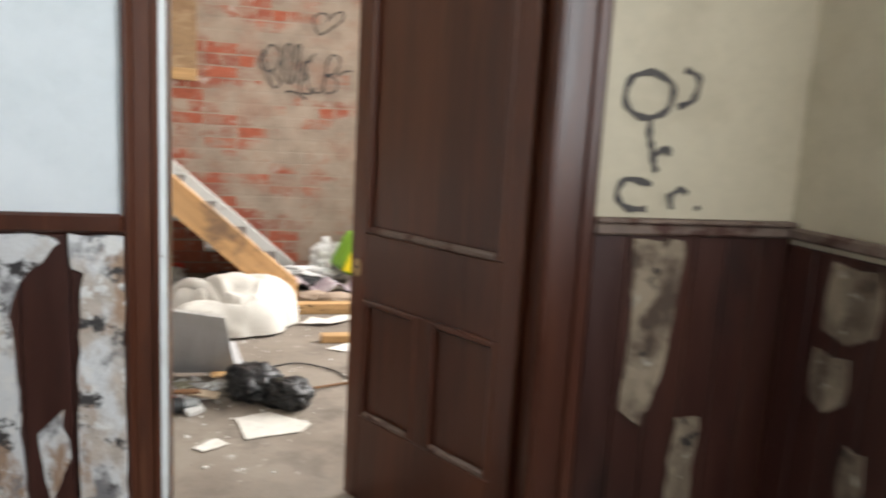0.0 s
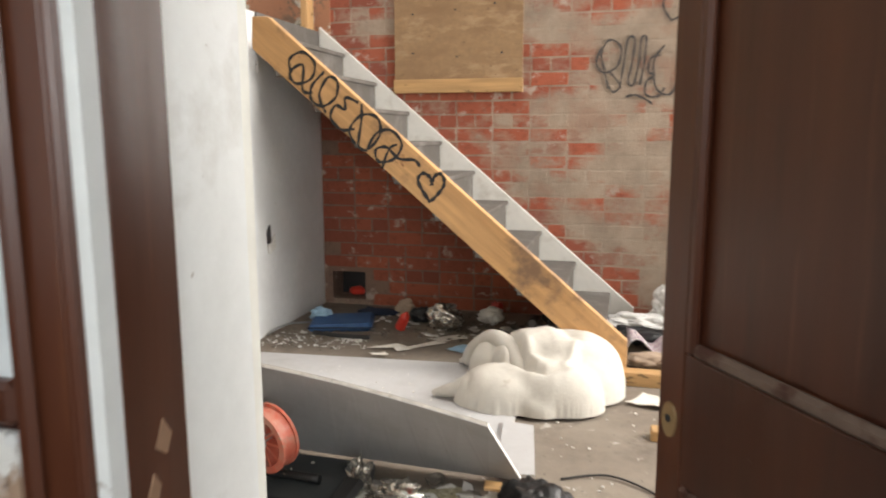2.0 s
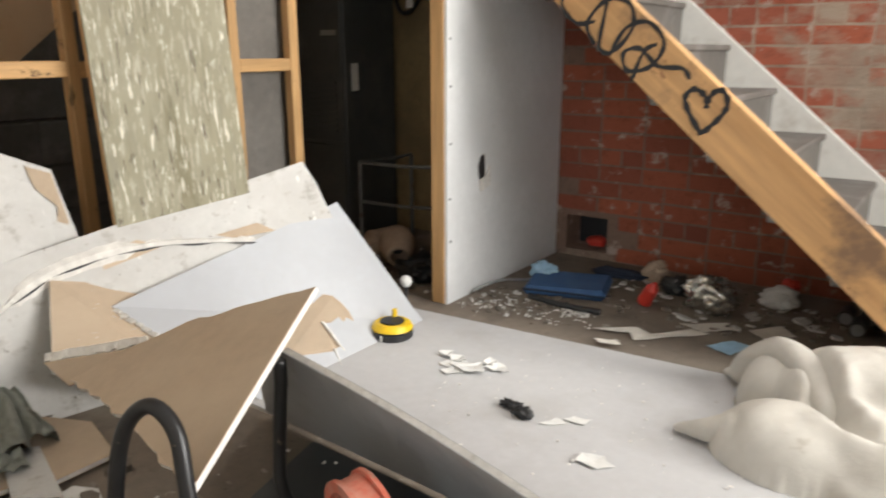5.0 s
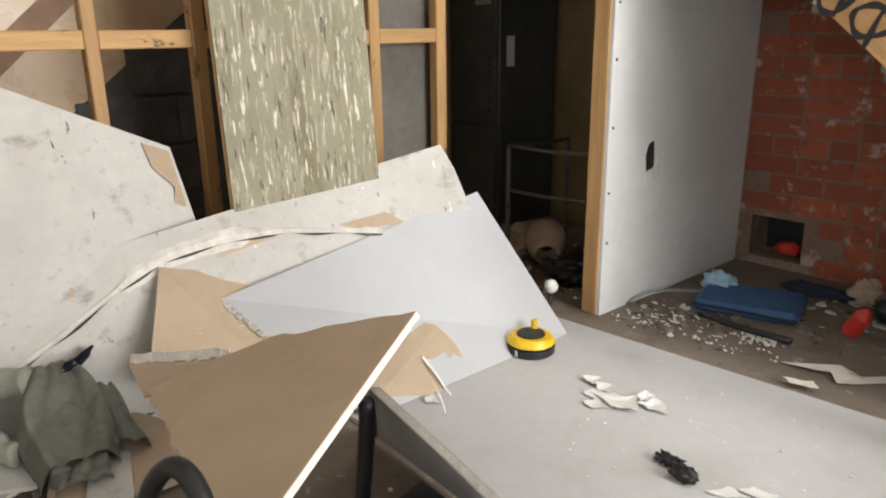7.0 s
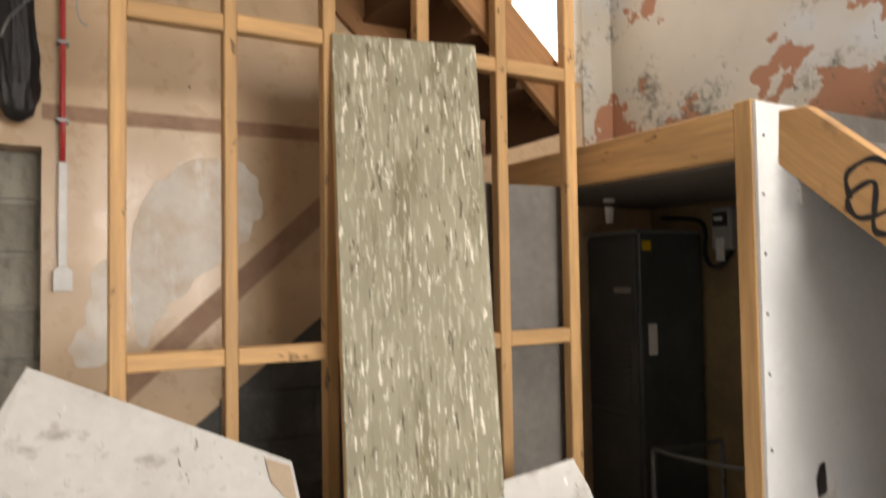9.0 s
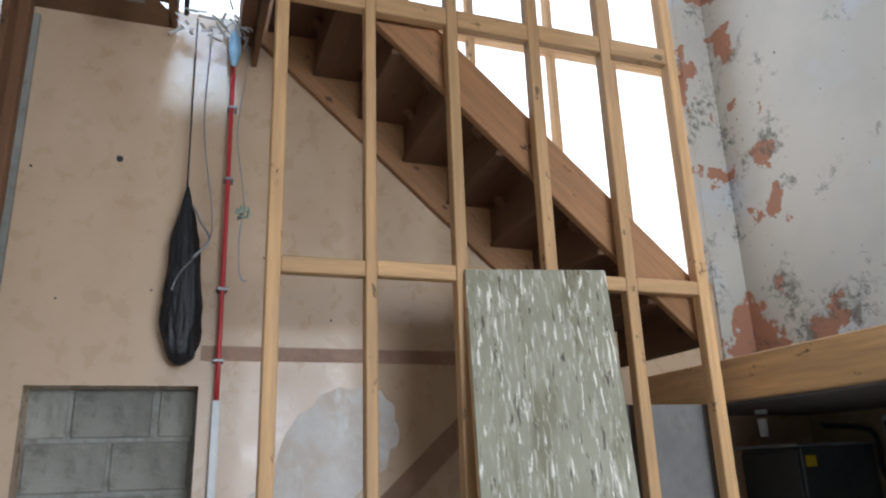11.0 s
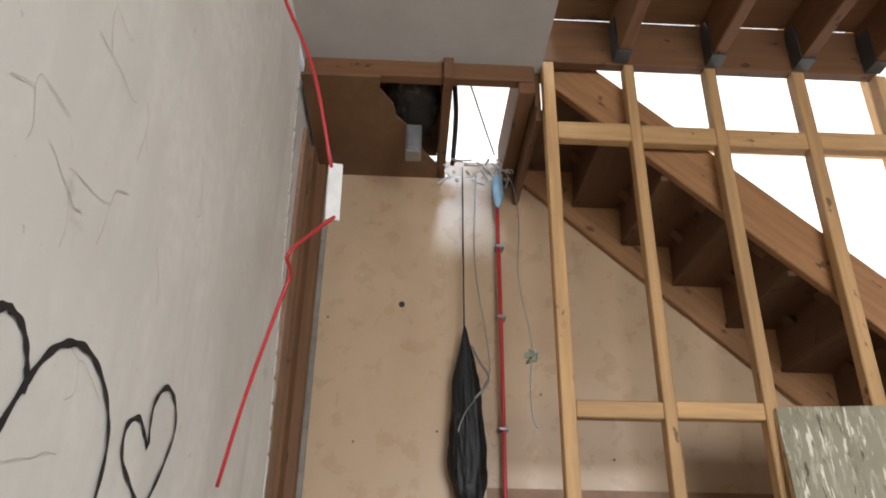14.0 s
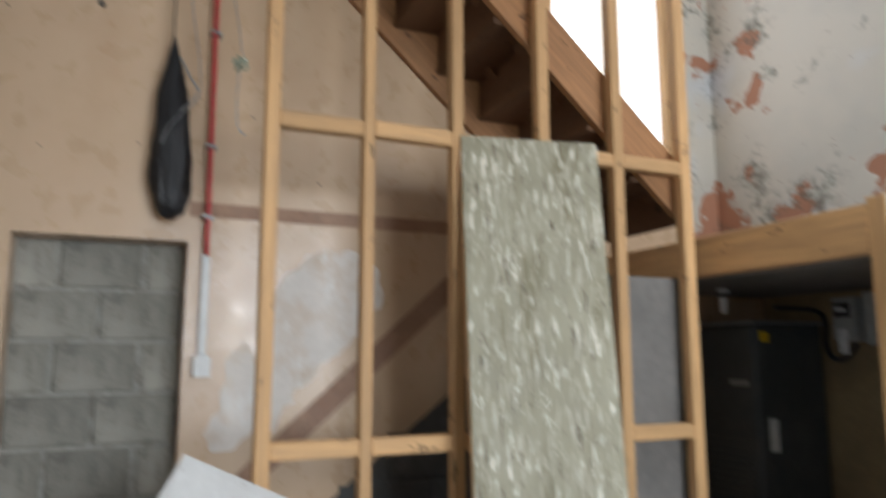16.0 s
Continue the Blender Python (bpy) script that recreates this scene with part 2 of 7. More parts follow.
def mould_material():
    """Cream paint, flaking to terracotta and grown with mould towards the damp edges of the wall."""
    m = bpy.data.materials.new("mouldy_peeling_paint")
    m.use_nodes = True
    nt = m.node_tree
    nd, lk = nt.nodes, nt.links
    bs = nd["Principled BSDF"]
    geo = nd.new("ShaderNodeNewGeometry")
    sep = nd.new("ShaderNodeSeparateXYZ")
    lk.new(geo.outputs["Position"], sep.inputs[0])

    def nz(scale, detail=5.0, off=0.0):
        mp = nd.new("ShaderNodeMapping")
        mp.inputs["Location"].default_value = (off, off * 1.7, off * 0.6)
        lk.new(geo.outputs["Position"], mp.inputs[0])
        n = nd.new("ShaderNodeTexNoise")
        n.inputs["Scale"].default_value, n.inputs["Detail"].default_value = scale, detail
        n.inputs["Roughness"].default_value = 0.6
        lk.new(mp.outputs[0], n.inputs["Vector"])
        return n.outputs["Fac"]

    def rng(f, lo, hi, a=0.0, c=1.0):
        n = nd.new("ShaderNodeMapRange")
        for k, v in zip(("From Min", "From Max", "To Min", "To Max"), (lo, hi, a, c)):
            n.inputs[k].default_value = v
        lk.new(f, n.inputs["Value"])
        return n.outputs[0]

    def two(op, x, y):
        n = nd.new("ShaderNodeMath")
        n.operation = op
        for k, v in enumerate((x, y)):
            if isinstance(v, (int, float)):
                n.inputs[k].default_value = v
            else:
                lk.new(v, n.inputs[k])
        return n.outputs[0]

    def mix(f, x, y):
        n = nd.new("ShaderNodeMix")
        n.data_type = "RGBA"
        lk.new(f, n.inputs[0])
        for s, v in ((n.inputs[6], x), (n.inputs[7], y)):
            if isinstance(v, tuple):
                s.default_value = (*v, 1)
            else:
                lk.new(v, s)
        return n.outputs[2]

    foot = rng(sep.outputs["Z"], 2.0, 2.55, 1.0, 0.0)
    side = rng(sep.outputs["X"], -2.15, -1.65, 0.0, 1.0)
    corner = rng(sep.outputs["X"], -3.15, -2.95, 0.45, 0.0)
    damp = two("MAXIMUM", two("MAXIMUM", foot, side), corner)
    col = mix(rng(nz(1.5), 0.42, 0.62), (0.56, 0.515, 0.43), (0.50, 0.47, 0.40))
    # Pale blue patches put the window's cold light into the paint colour.
    col = mix(rng(nz(1.1, 3, 4.0), 0.52, 0.66, 0.0, 0.7), col, (0.56, 0.60, 0.66))
    grown = two("ADD", nz(3.2, 8, 2.0), two("MULTIPLY", damp, 0.15))
    speck = two("ADD", nz(26, 3, 9.0), two("MULTIPLY", damp, 0.07))
    flake = two("ADD", nz(2.7, 9, 7.0), two("MULTIPLY", damp, 0.20))
    col = mix(rng(grown, 0.655, 0.74, 0.0, 0.8), col, (0.24, 0.25, 0.20))
    col = mix(rng(flake, 0.648, 0.662), col, (0.37, 0.175, 0.10))
    col = mix(rng(two("MULTIPLY", rng(grown, 0.59, 0.68), rng(speck, 0.50, 0.58)), 0.0, 1.0, 0.0, 0.7), col, (0.11, 0.10, 0.075))
    col = mix(rng(speck, 0.715, 0.74, 0.0, 0.85), col, (0.16, 0.09, 0.055))
    lk.new(col, bs.inputs["Base Color"])
    bs.inputs["Roughness"].default_value = 0.72
    bp = nd.new("ShaderNodeBump")
    bp.inputs["Strength"].default_value, bp.inputs["Distance"].default_value = 0.5, 0.006
    lk.new(rng(flake, 0.63, 0.655, 1.0, 0.0), bp.inputs["Height"])
    lk.new(bp.outputs[0], bs.inputs["Normal"])
    return m


M["mould_light"] = mould_material()
# Cream paint lowered in tone: the deep closet's shade is in this colour.
M["closet_wall"] = mat("shade_darkened_cream_block", (0.25, 0.185, 0.095), [((0.18, 0.132, 0.07), 3, 0.45, 0.65)], rough=0.7, bump=0.25, bscale=30)
M["block"] = mat("grey_concrete_block", (0.25, 0.24, 0.205), [((0.33, 0.315, 0.27), 4, 0.45, 0.62), ((0.16, 0.15, 0.13), 11, 0.55, 0.7)], rough=0.95, bump=0.6, bscale=60, random_tint=0.18)
M["block_mortar"] = mat("rough_grey_mortar", (0.34, 0.33, 0.29), [((0.22, 0.2, 0.17), 12, 0.5, 0.65)], rough=0.95, bump=0.6, bscale=40)
M["dark_block"] = mat("dark_grey_block", (0.075, 0.075, 0.07), [((0.11, 0.11, 0.105), 6, 0.5, 0.65)], rough=0.9, bump=0.4, bscale=40)
M["tread"] = mat("grey_painted_tread", (0.15, 0.138, 0.125), [((0.21, 0.198, 0.185), 5, 0.5, 0.66), ((0.12, 0.11, 0.1), 17, 0.62, 0.7)], rough=0.7, bump=0.1)
M["white_string"] = mat("white_painted_string", (0.72, 0.71, 0.67), [((0.55, 0.52, 0.47), 6, 0.55, 0.7), ((0.3, 0.26, 0.22), 40, 0.7, 0.75)], rough=0.6, bump=0.08, var=0.03)
M["chipboard"] = mat("weathered_plywood_window_board", (0.30, 0.19, 0.10), [((0.24, 0.145, 0.075), 7, 0.45, 0.65, (0.5, 1, 1.2)), ((0.38, 0.26, 0.15), 12, 0.55, 0.68, (0.4, 1, 1)), ((0.15, 0.085, 0.045), 2.2, 0.58, 0.75), ((0.12, 0.07, 0.04), 30, 0.66, 0.70)], rough=0.75, bump=0.12, bscale=40)
M["green_board"] = mat("green_painted_board", (0.26, 0.24, 0.16), [((0.30, 0.28, 0.195), 2.5, 0.45, 0.65), ((0.185, 0.165, 0.095), 5, 0.52, 0.64, (2.2, 2.2, 0.25)), ((0.09, 0.07, 0.042), 22, 0.60, 0.64, (2.4, 2.4, 0.25)), ((0.40, 0.37, 0.28), 26, 0.555, 0.60, (2.8, 2.8, 0.22)), ((0.70, 0.66, 0.55), 21, 0.595, 0.63, (2.8, 2.8, 0.22))], rough=0.6, bump=0.25, bscale=20, bstretch=(1, 1, 0.3), var=0.08)
M["black_paint"] = mat("black_marker_paint", (0.018, 0.018, 0.02), rough=0.6, bump=0, var=0.1, random_tint=0)
M["grey_spray"] = mat("grey_black_spray_paint", (0.075, 0.065, 0.06), rough=0.8, bump=0, var=0.1, random_tint=0)


def plain(name, base, rough=0.5, metal=0.0, var=0.08, bump=0.05, layers=()):
    return mat(name, base, layers, rough=rough, metal=metal, var=var, bump=bump, random_tint=0.03)


M["steel_dark"] = plain("dark_grey_cabinet_steel", (0.055, 0.063, 0.066), 0.45, 0.1, layers=[((0.08, 0.085, 0.085), 4, 0.5, 0.7)])
M["black_tube"] = plain("chipped_black_tube", (0.02, 0.02, 0.021), 0.38, 0.2, layers=[((0.22, 0.17, 0.13), 38, 0.66, 0.7)])
M["red_plastic"] = plain("dusty_red_wheel_plastic", (0.56, 0.13, 0.08), 0.55, layers=[((0.55, 0.30, 0.23), 9, 0.45, 0.66), ((0.35, 0.26, 0.21), 22, 0.6, 0.7)])
M["rubber"] = plain("black_rubber", (0.02, 0.02, 0.02), 0.8)
M["yellow_plastic"] = plain("yellow_plastic", (0.78, 0.52, 0.02), 0.4)
M["black_plastic"] = plain("black_plastic", (0.02, 0.021, 0.023), 0.42)
M["bag_black"] = plain("creased_black_polythene", (0.010, 0.0105, 0.012), 0.40, bump=0.45)
M["duvet"] = mat("off_white_quilt_cloth", (0.54, 0.52, 0.475), [((0.47, 0.445, 0.395), 3.5, 0.50, 0.68), ((0.40, 0.37, 0.32), 11, 0.66, 0.74)], rough=0.95, bump=0.15, bscale=70, var=0.03)
M["white_plastic"] = plain("white_plastic", (0.72, 0.72, 0.7), 0.45)
M["paper"] = plain("torn_white_paper", (0.70, 0.67, 0.61), 0.85)
M["blue_cloth"] = plain("blue_vinyl_cushion", (0.035, 0.10, 0.24), 0.55, layers=[((0.06, 0.14, 0.27), 6, 0.5, 0.7)])
M["holder_green"] = plain("tarnished_green_metal", (0.30, 0.33, 0.25), 0.5, 0.4)
M["red_cable"] = plain("red_cable_sheath", (0.46, 0.03, 0.035), 0.4)
M["grey_metal"] = plain("grey_metal", (0.33, 0.34, 0.34), 0.45, 0.6)
M["khaki"] = mat("grey_green_cloth", (0.32, 0.335, 0.29), [((0.38, 0.39, 0.34), 5, 0.5, 0.7)], rough=0.95, bump=0.3, bscale=140)
M["navy"] = plain("navy_cloth", (0.02, 0.03, 0.055), 0.95)
M["foil"] = plain("crumpled_foil", (0.62, 0.60, 0.55), 0.25, 0.9)
M["red_pack"] = plain("red_food_packet", (0.55, 0.045, 0.03), 0.35)
M["clay"] = plain("buff_clay_pot", (0.42, 0.32, 0.24), 0.8)
M["green_bag"] = plain("lime_green_printed_bag", (0.22, 0.44, 0.03), 0.4)
M["yellow_print"] = plain("yellow_bag_print", (0.85, 0.68, 0.02), 0.4)
M["pale_blue"] = plain("pale_blue_pack", (0.35, 0.55, 0.72), 0.5)


def mat_pane():
    m = bpy.data.materials.new("bright_daylight_pane")
    m.use_nodes = True
    nt = m.node_tree
    b = nt.nodes["Principled BSDF"]
    tc = nt.nodes.new("ShaderNodeTexCoord")
    nz = nt.nodes.new("ShaderNodeTexNoise")
    nz.inputs["Scale"].default_value = 1.1
    cr = nt.nodes.new("ShaderNodeValToRGB")
    cr.color_ramp.elements[0].color, cr.color_ramp.elements[1].color = (0.86, 0.78, 0.66, 1), (1, 1, 1, 1)
    cr.color_ramp.elements[0].position, cr.color_ramp.elements[1].position = 0.36, 0.56
    nt.links.new(tc.outputs["Object"], nz.inputs["Vector"])
    nt.links.new(nz.outputs["Fac"], cr.inputs[0])
    nt.links.new(cr.outputs[0], b.inputs["Emission Color"])
    b.inputs["Base Color"].default_value = (0.8, 0.8, 0.8, 1)
    b.inputs["Emission Strength"].default_value = 1.05
    return m


M["pane"] = mat_pane()


# ---- building helpers ----
def box(bm, x0, y0, z0, x1, y1, z1, bev=0.0, m=None):
    """A box between two corners, with its edges eased by bev."""
    r = bmesh.ops.create_cube(bm, size=1.0)
    vs = r["verts"]
    t = Matrix.Translation(((x0 + x1) / 2, (y0 + y1) / 2, (z0 + z1) / 2)) @ Matrix.Diagonal((abs(x1 - x0), abs(y1 - y0), abs(z1 - z0), 1))
    bmesh.ops.transform(bm, matrix=(m @ t) if m else t, verts=vs)
    if bev:
        es = list({e for v in vs for e in v.link_edges})
        bmesh.ops.bevel(bm, geom=es, offset=bev, segments=1, affect="EDGES")
    return bm


def boxes(*specs, bev=0.0):
    bm = bmesh.new()
    for s in specs:
        box(bm, *s, bev=bev)
    return bm


def prism(pts, axis, a, b, bm=None, bev=0.0):
    """A flat outline pts, in the plane across axis, made solid from a to b."""
    bm = bm or bmesh.new()

    def put(p, w):
        return {"x": (w, p[0], p[1]), "y": (p[0], w, p[1]), "z": (p[0], p[1], w)}[axis]
    lo = [bm.verts.new(put(p, a)) for p in pts]
    hi = [bm.verts.new(put(p, b)) for p in pts]
    n = len(pts)
    fs = [bm.faces.new(lo), bm.faces.new(hi[::-1])]
    fs += [bm.faces.new((lo[i], hi[i], hi[(i + 1) % n], lo[(i + 1) % n])) for i in range(n)]
    bmesh.ops.recalc_face_normals(bm, faces=fs)
    if bev:
        bmesh.ops.bevel(bm, geom=list({e for f in fs for e in f.edges}), offset=bev, segments=1, affect="EDGES")
    return bm


def slab(corners, thick, bm=None):
    """A sheet with the given corners on its upper side and a thickness below."""
    bm = bm or bmesh.new()
    c = [Vector(p) for p in corners]
    n = (c[1] - c[0]).cross(c[2] - c[0]).normalized()
    if n.z < 0:
        n = -n
    up = [bm.verts.new(p) for p in c]
    dn = [bm.verts.new(p - n * thick) for p in c]
    k = len(c)
    fs = [bm.faces.new(up), bm.faces.new(dn[::-1])]
    fs += [bm.faces.new((up[i], dn[i], dn[(i + 1) % k], up[(i + 1) % k])) for i in range(k)]
    bmesh.ops.recalc_face_normals(bm, faces=fs)
    return bm


def smooth_line(pts, steps=8, closed=False):
    """Points of a soft curve through pts."""
    p = [Vector(q) for q in pts]
    out = []
    n = len(p)
    for i in range(n if closed else n - 1):
        if closed:
            a, b, c, d = p[i - 1], p[i], p[(i + 1) % n], p[(i + 2) % n]
        else:
            a, b, c, d = p[max(0, i - 1)], p[i], p[i + 1], p[min(n - 1, i + 2)]
        for k in range(steps):
            t = k / steps
            out.append(0.5 * (2 * b + (c - a) * t + (2 * a - 5 * b + 4 * c - d) * t * t + (3 * b - a - 3 * c + d) * t ** 3))
    if not closed:
        out.append(p[-1])
    return out


def tube(pts, r, sides=8, bm=None, soft=True, steps=6, closed=False):
    """A round tube along a line of points."""
    bm = bm or bmesh.new()
    line = smooth_line(pts, steps, closed) if soft else [Vector(p) for p in pts]
    rings = []
    n = len(line)
    for i, p in enumerate(line):
        d = (line[(i + 1) % n] - line[i - 1]) if closed else (line[min(n - 1, i + 1)] - line[max(0, i - 1)])
        d = d.normalized() if d.length > 1e-9 else Vector((0, 0, 1))
        q = d.to_track_quat("Z", "Y")
        rr = r(i / max(1, n - 1)) if callable(r) else r
        rings.append([bm.verts.new(p + q @ Vector((rr * math.cos(2 * math.pi * k / sides), rr * math.sin(2 * math.pi * k / sides), 0))) for k in range(sides)])
    for i in range(n if closed else n - 1):
        a, b = rings[i], rings[(i + 1) % n]
        for k in range(sides):
            f = bm.faces.new((a[k], a[(k + 1) % sides], b[(k + 1) % sides], b[k]))
            f.smooth = True
    if not closed:
        bm.faces.new(rings[0][::-1])
        bm.faces.new(rings[-1])
    bmesh.ops.recalc_face_normals(bm, faces=bm.faces)
    return bm


def cyl(bm, c, r, h, axis="z", sides=24, r2=None, bev=0.0):
    rot = {"z": Matrix.Identity(4), "x": Matrix.Rotation(math.pi / 2, 4, "Y"), "y": Matrix.Rotation(math.pi / 2, 4, "X")}[axis] if isinstance(axis, str) else axis
    r_ = bmesh.ops.create_cone(bm, cap_ends=True, segments=sides, radius1=r, radius2=r if r2 is None else r2, depth=h)
    bmesh.ops.transform(bm, matrix=Matrix.Translation(c) @ rot, verts=r_["verts"])
    if bev:
        es = [e for e in {e for v in r_["verts"] for e in v.link_edges} if any(len(f.verts) > 4 for f in e.link_faces)]
        bmesh.ops.bevel(bm, geom=es, offset=bev, segments=2, affect="EDGES")
    return bm


def part(name, bm, material, parent=None, label="", smooth=False):
    """One mesh object, in world coordinates, under a thing or a part, or at top level."""
    me = bpy.data.meshes.new(name)
    if smooth:
        for f in bm.faces:
            f.smooth = True
    bm.to_mesh(me)
    bm.free()
    me.materials.append(material)
    ob = new(name, me)
    if parent:
        ob.parent = parent
        if parent.type == "EMPTY":
            ob.matrix_parent_inverse = parent.matrix_basis.inverted()
    if label:
        ob["label"] = label
    return ob


def thing(name, base, label, category, group=""):
    e = new(name)
    e.empty_display_size = 0.1
    e.matrix_basis = Matrix.Translation(base)
    return tagged(e, label, category, group)


def setting(name, bm, material, label, category):
    return tagged(part(name, bm, material), label, category, kind="structure")


def ribbon(strokes, width, put, lift=0.0, steps=10):
    """Painted strokes: flat bands along soft lines of (u, v), laid on a surface by put(u, v, w)."""
    bm = bmesh.new()
    for si, st in enumerate(strokes):
        line = smooth_line([(u, v, 0) for u, v in st], steps)
        prev = None
        for i, p in enumerate(line):
            d = line[min(len(line) - 1, i + 1)] - line[max(0, i - 1)]
            if d.length < 1e-9:
                continue
            s = Vector((-d.y, d.x, 0)).normalized() * width * (0.5 + 0.12 * math.sin(i * 0.7 + si))
            w = lift + 0.0002 * si + 0.00002 * i
            a, b = p + s, p - s
            cur = [bm.verts.new(put(a.x, a.y, w)), bm.verts.new(put(b.x, b.y, w))]
            if prev:
                bm.faces.new((prev[0], prev[1], cur[1], cur[0]))
            prev = cur
    bmesh.ops.recalc_face_normals(bm, faces=bm.faces)
    return bm


# ---- floor and walls ----
Y_BRICK, X_BACK, Y_HEART, Y_HALL = 6.65, -3.2, 2.65, 2.35
floor = setting("floor", boxes((-3.5, -1.8, -0.12, 3.4, 7.0, 0.0)), M["concrete"], "dirty bare concrete floor strewn with dust and rubble", "floor")

wall_back = setting("wall_back", boxes(
    (-3.65, 2.35, 0, X_BACK, 2.83, 6.2), (-3.65, 2.83, 1.86, X_BACK, 3.46, 3.6), (-3.65, 3.46, 0, X_BACK, 3.8, 3.6),
    (-3.65, 2.83, 3.6, X_BACK, 3.1, 6.2), (-3.65, 3.1, 5.4, X_BACK, 3.8, 6.2),
    (-3.65, 3.8, 0, X_BACK, 5.55, 2.5), (-3.65, 5.55, 0, X_BACK, 6.64, 1.9), (-3.65, 5.55, 1.9, -3.52, 6.64, 2.5), (-3.65, 3.8, 5.4, X_BACK, 6.64, 6.2)),
    M["ochre"], "peach painted plaster wall with stains and patches", "wall")
setting("wall_under_stair", prism([(3.8, 2.5), (3.8, 3.56), (4.97, 2.5)], "x", -3.65, X_BACK), M["ochre"], "peach painted plaster wall under the upper stair", "wall")
# doorway in the back wall, filled with concrete blocks
bm = boxes((-3.65, 2.83, 0, -3.36, 3.46, 1.86))
wall_infill = setting("wall_infill", bm, M["block_mortar"], "old doorway filled with grey concrete blocks", "wall")
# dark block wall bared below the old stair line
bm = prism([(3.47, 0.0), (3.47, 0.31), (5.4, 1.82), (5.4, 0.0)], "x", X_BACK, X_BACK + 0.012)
wall_dark = setting("wall_dark_block", bm, M["dark_block"], "bare dark grey blockwork under the stair", "wall")
# groove of the old floor, stair scar and filler patches
setting("trim_groove", boxes((X_BACK, 3.46, 1.965, X_BACK + 0.006, 5.5, 2.025)), M["ochre_dark"], "brown scar of an old floor edge", "trim")
bm = prism([(3.6, 0.72), (3.6, 0.84), (5.35, 2.42), (5.35, 2.28)], "x", X_BACK, X_BACK + 0.008)
setting("trim_stair_scar", bm, M["ochre_dark"], "brown diagonal scar of an old stair", "trim")

wall_brick = setting("wall_brick", boxes((-1.66, 6.6525, 0, -1.58, 6.95, 0.24), (-1.33, 6.6525, 0, 3.4, 6.95, 0.24), (-1.58, 6.6525, 0, -1.33, 6.95, 0.04), (-1.58, 6.85, 0.04, -1.33, 6.95, 0.24), (-1.66, 6.6525, 0.24, 3.4, 6.95, 6.2), (-3.65, 6.66, 0, -1.66, 6.95, 6.2)), M["block_mortar"], "old red brick wall with worn plaster", "wall")
setting("wall_closet", boxes((X_BACK, 6.645, 0, -1.66, 6.66, 1.90)), M["closet_wall"], "cream painted block wall, darkened for the closet's shade", "wall")
setting("wall_mould", boxes((-3.65, 6.64, 2.5, -1.55, 6.6525, 6.2), (-3.52, 6.64, 1.90, -1.55, 6.6525, 2.5)), M["mould_light"], "pale painted wall with mould and peeling plaster", "wall")

setting("wall_pier", boxes((-3.64, 6.40, 1.9, -3.50, 6.638, 6.2)), M["mould_light"], "peeling painted pier beside the glazed screen", "wall")
wall_door = setting("wall_door", boxes(
    (-2.36, 2.63, 0, 0.03, Y_HEART, 6.2), (0.03, 2.63, 2.06, 0.93, Y_HEART, 6.2), (0.93, 2.63, 0, 3.2, Y_HEART, 6.2)),
    M["plaster"], "grey-white skimmed plaster wall with cracks and graffiti", "wall")
rnd = random.Random(3)
edge = [(-2.70 + 0.02 * rnd.uniform(-1, 1) + max(0, k * 0.08 - 2.0) * 0.19, k * 0.08) for k in range(45)]
setting("wall_door_end", prism([(-2.36, 0.0), (-2.36, 3.6)] + edge[::-1], "y", 2.631, Y_HEART - 0.001), M["plaster"], "broken end of the skimmed plaster wall", "wall")
wall_core = setting("wall_core", boxes(
    (-3.2, 2.36, 0, 0.03, 2.63, 6.2), (0.03, 2.36, 2.06, 0.93, 2.63, 6.2), (0.93, 2.36, 0, 3.2, 2.63, 6.2)),
    M["white_gloss"], "thick white painted wall round the doorway", "wall")
setting("wall_right", boxes(
    (3.2, 2.35, 0, 3.4, 3.4, 6.2), (3.2, 3.4, 0, 3.4, 5.8, 1.0), (3.2, 3.4, 2.9, 3.4, 5.8, 6.2), (3.2, 5.8, 0, 3.4, 6.95, 6.2)),
    M["plaster"], "plain plaster wall with a window opening", "wall")

# hall
setting("wall_hall_left", boxes((-0.5, -1.5, 0, -0.32, 2.35, 2.7)), M["hall_paint"], "pale painted hall wall above a wainscot", "wall")
setting("wall_hall_right", boxes((1.6, -1.5, 0, 1.8, -0.4, 2.7), (1.6, 0.8, 0, 1.8, 2.35, 2.7), (1.6, -0.4, 0, 1.8, 0.8, 1.1), (1.6, -0.4, 2.4, 1.8, 0.8, 2.7)), M["hall_cream"], "cream painted hall wall with a window", "wall")
setting("wall_hall_end", boxes((-0.5, -1.7, 0, 1.8, -1.5, 2.7)), M["hall_cream"], "cream painted hall end wall", "wall")
setting("ceiling_hall", boxes((-0.5, -1.7, 2.7, 1.8, 2.35, 2.8)), M["ceiling_board"], "white hall ceiling", "ceiling")
setting("wall_hall_front_left", boxes((-0.32, 2.345, 1.0, -0.01, 2.36, 2.7)), M["hall_paint"], "off-white painted plaster above the dado", "wall")
setting("wall_hall_front_right", boxes((1.03, 2.345, 1.0, 1.6, 2.36, 2.7)), M["hall_cream"], "cream painted plaster with black graffiti", "wall")
setting("wall_hall_peel", boxes((-0.32, 2.347, 0.0, -0.01, 2.36, 1.0), (1.03, 2.347, 0, 1.6, 2.36, 1.0)), M["peel"], "flaking damp plaster behind broken wainscot", "wall")

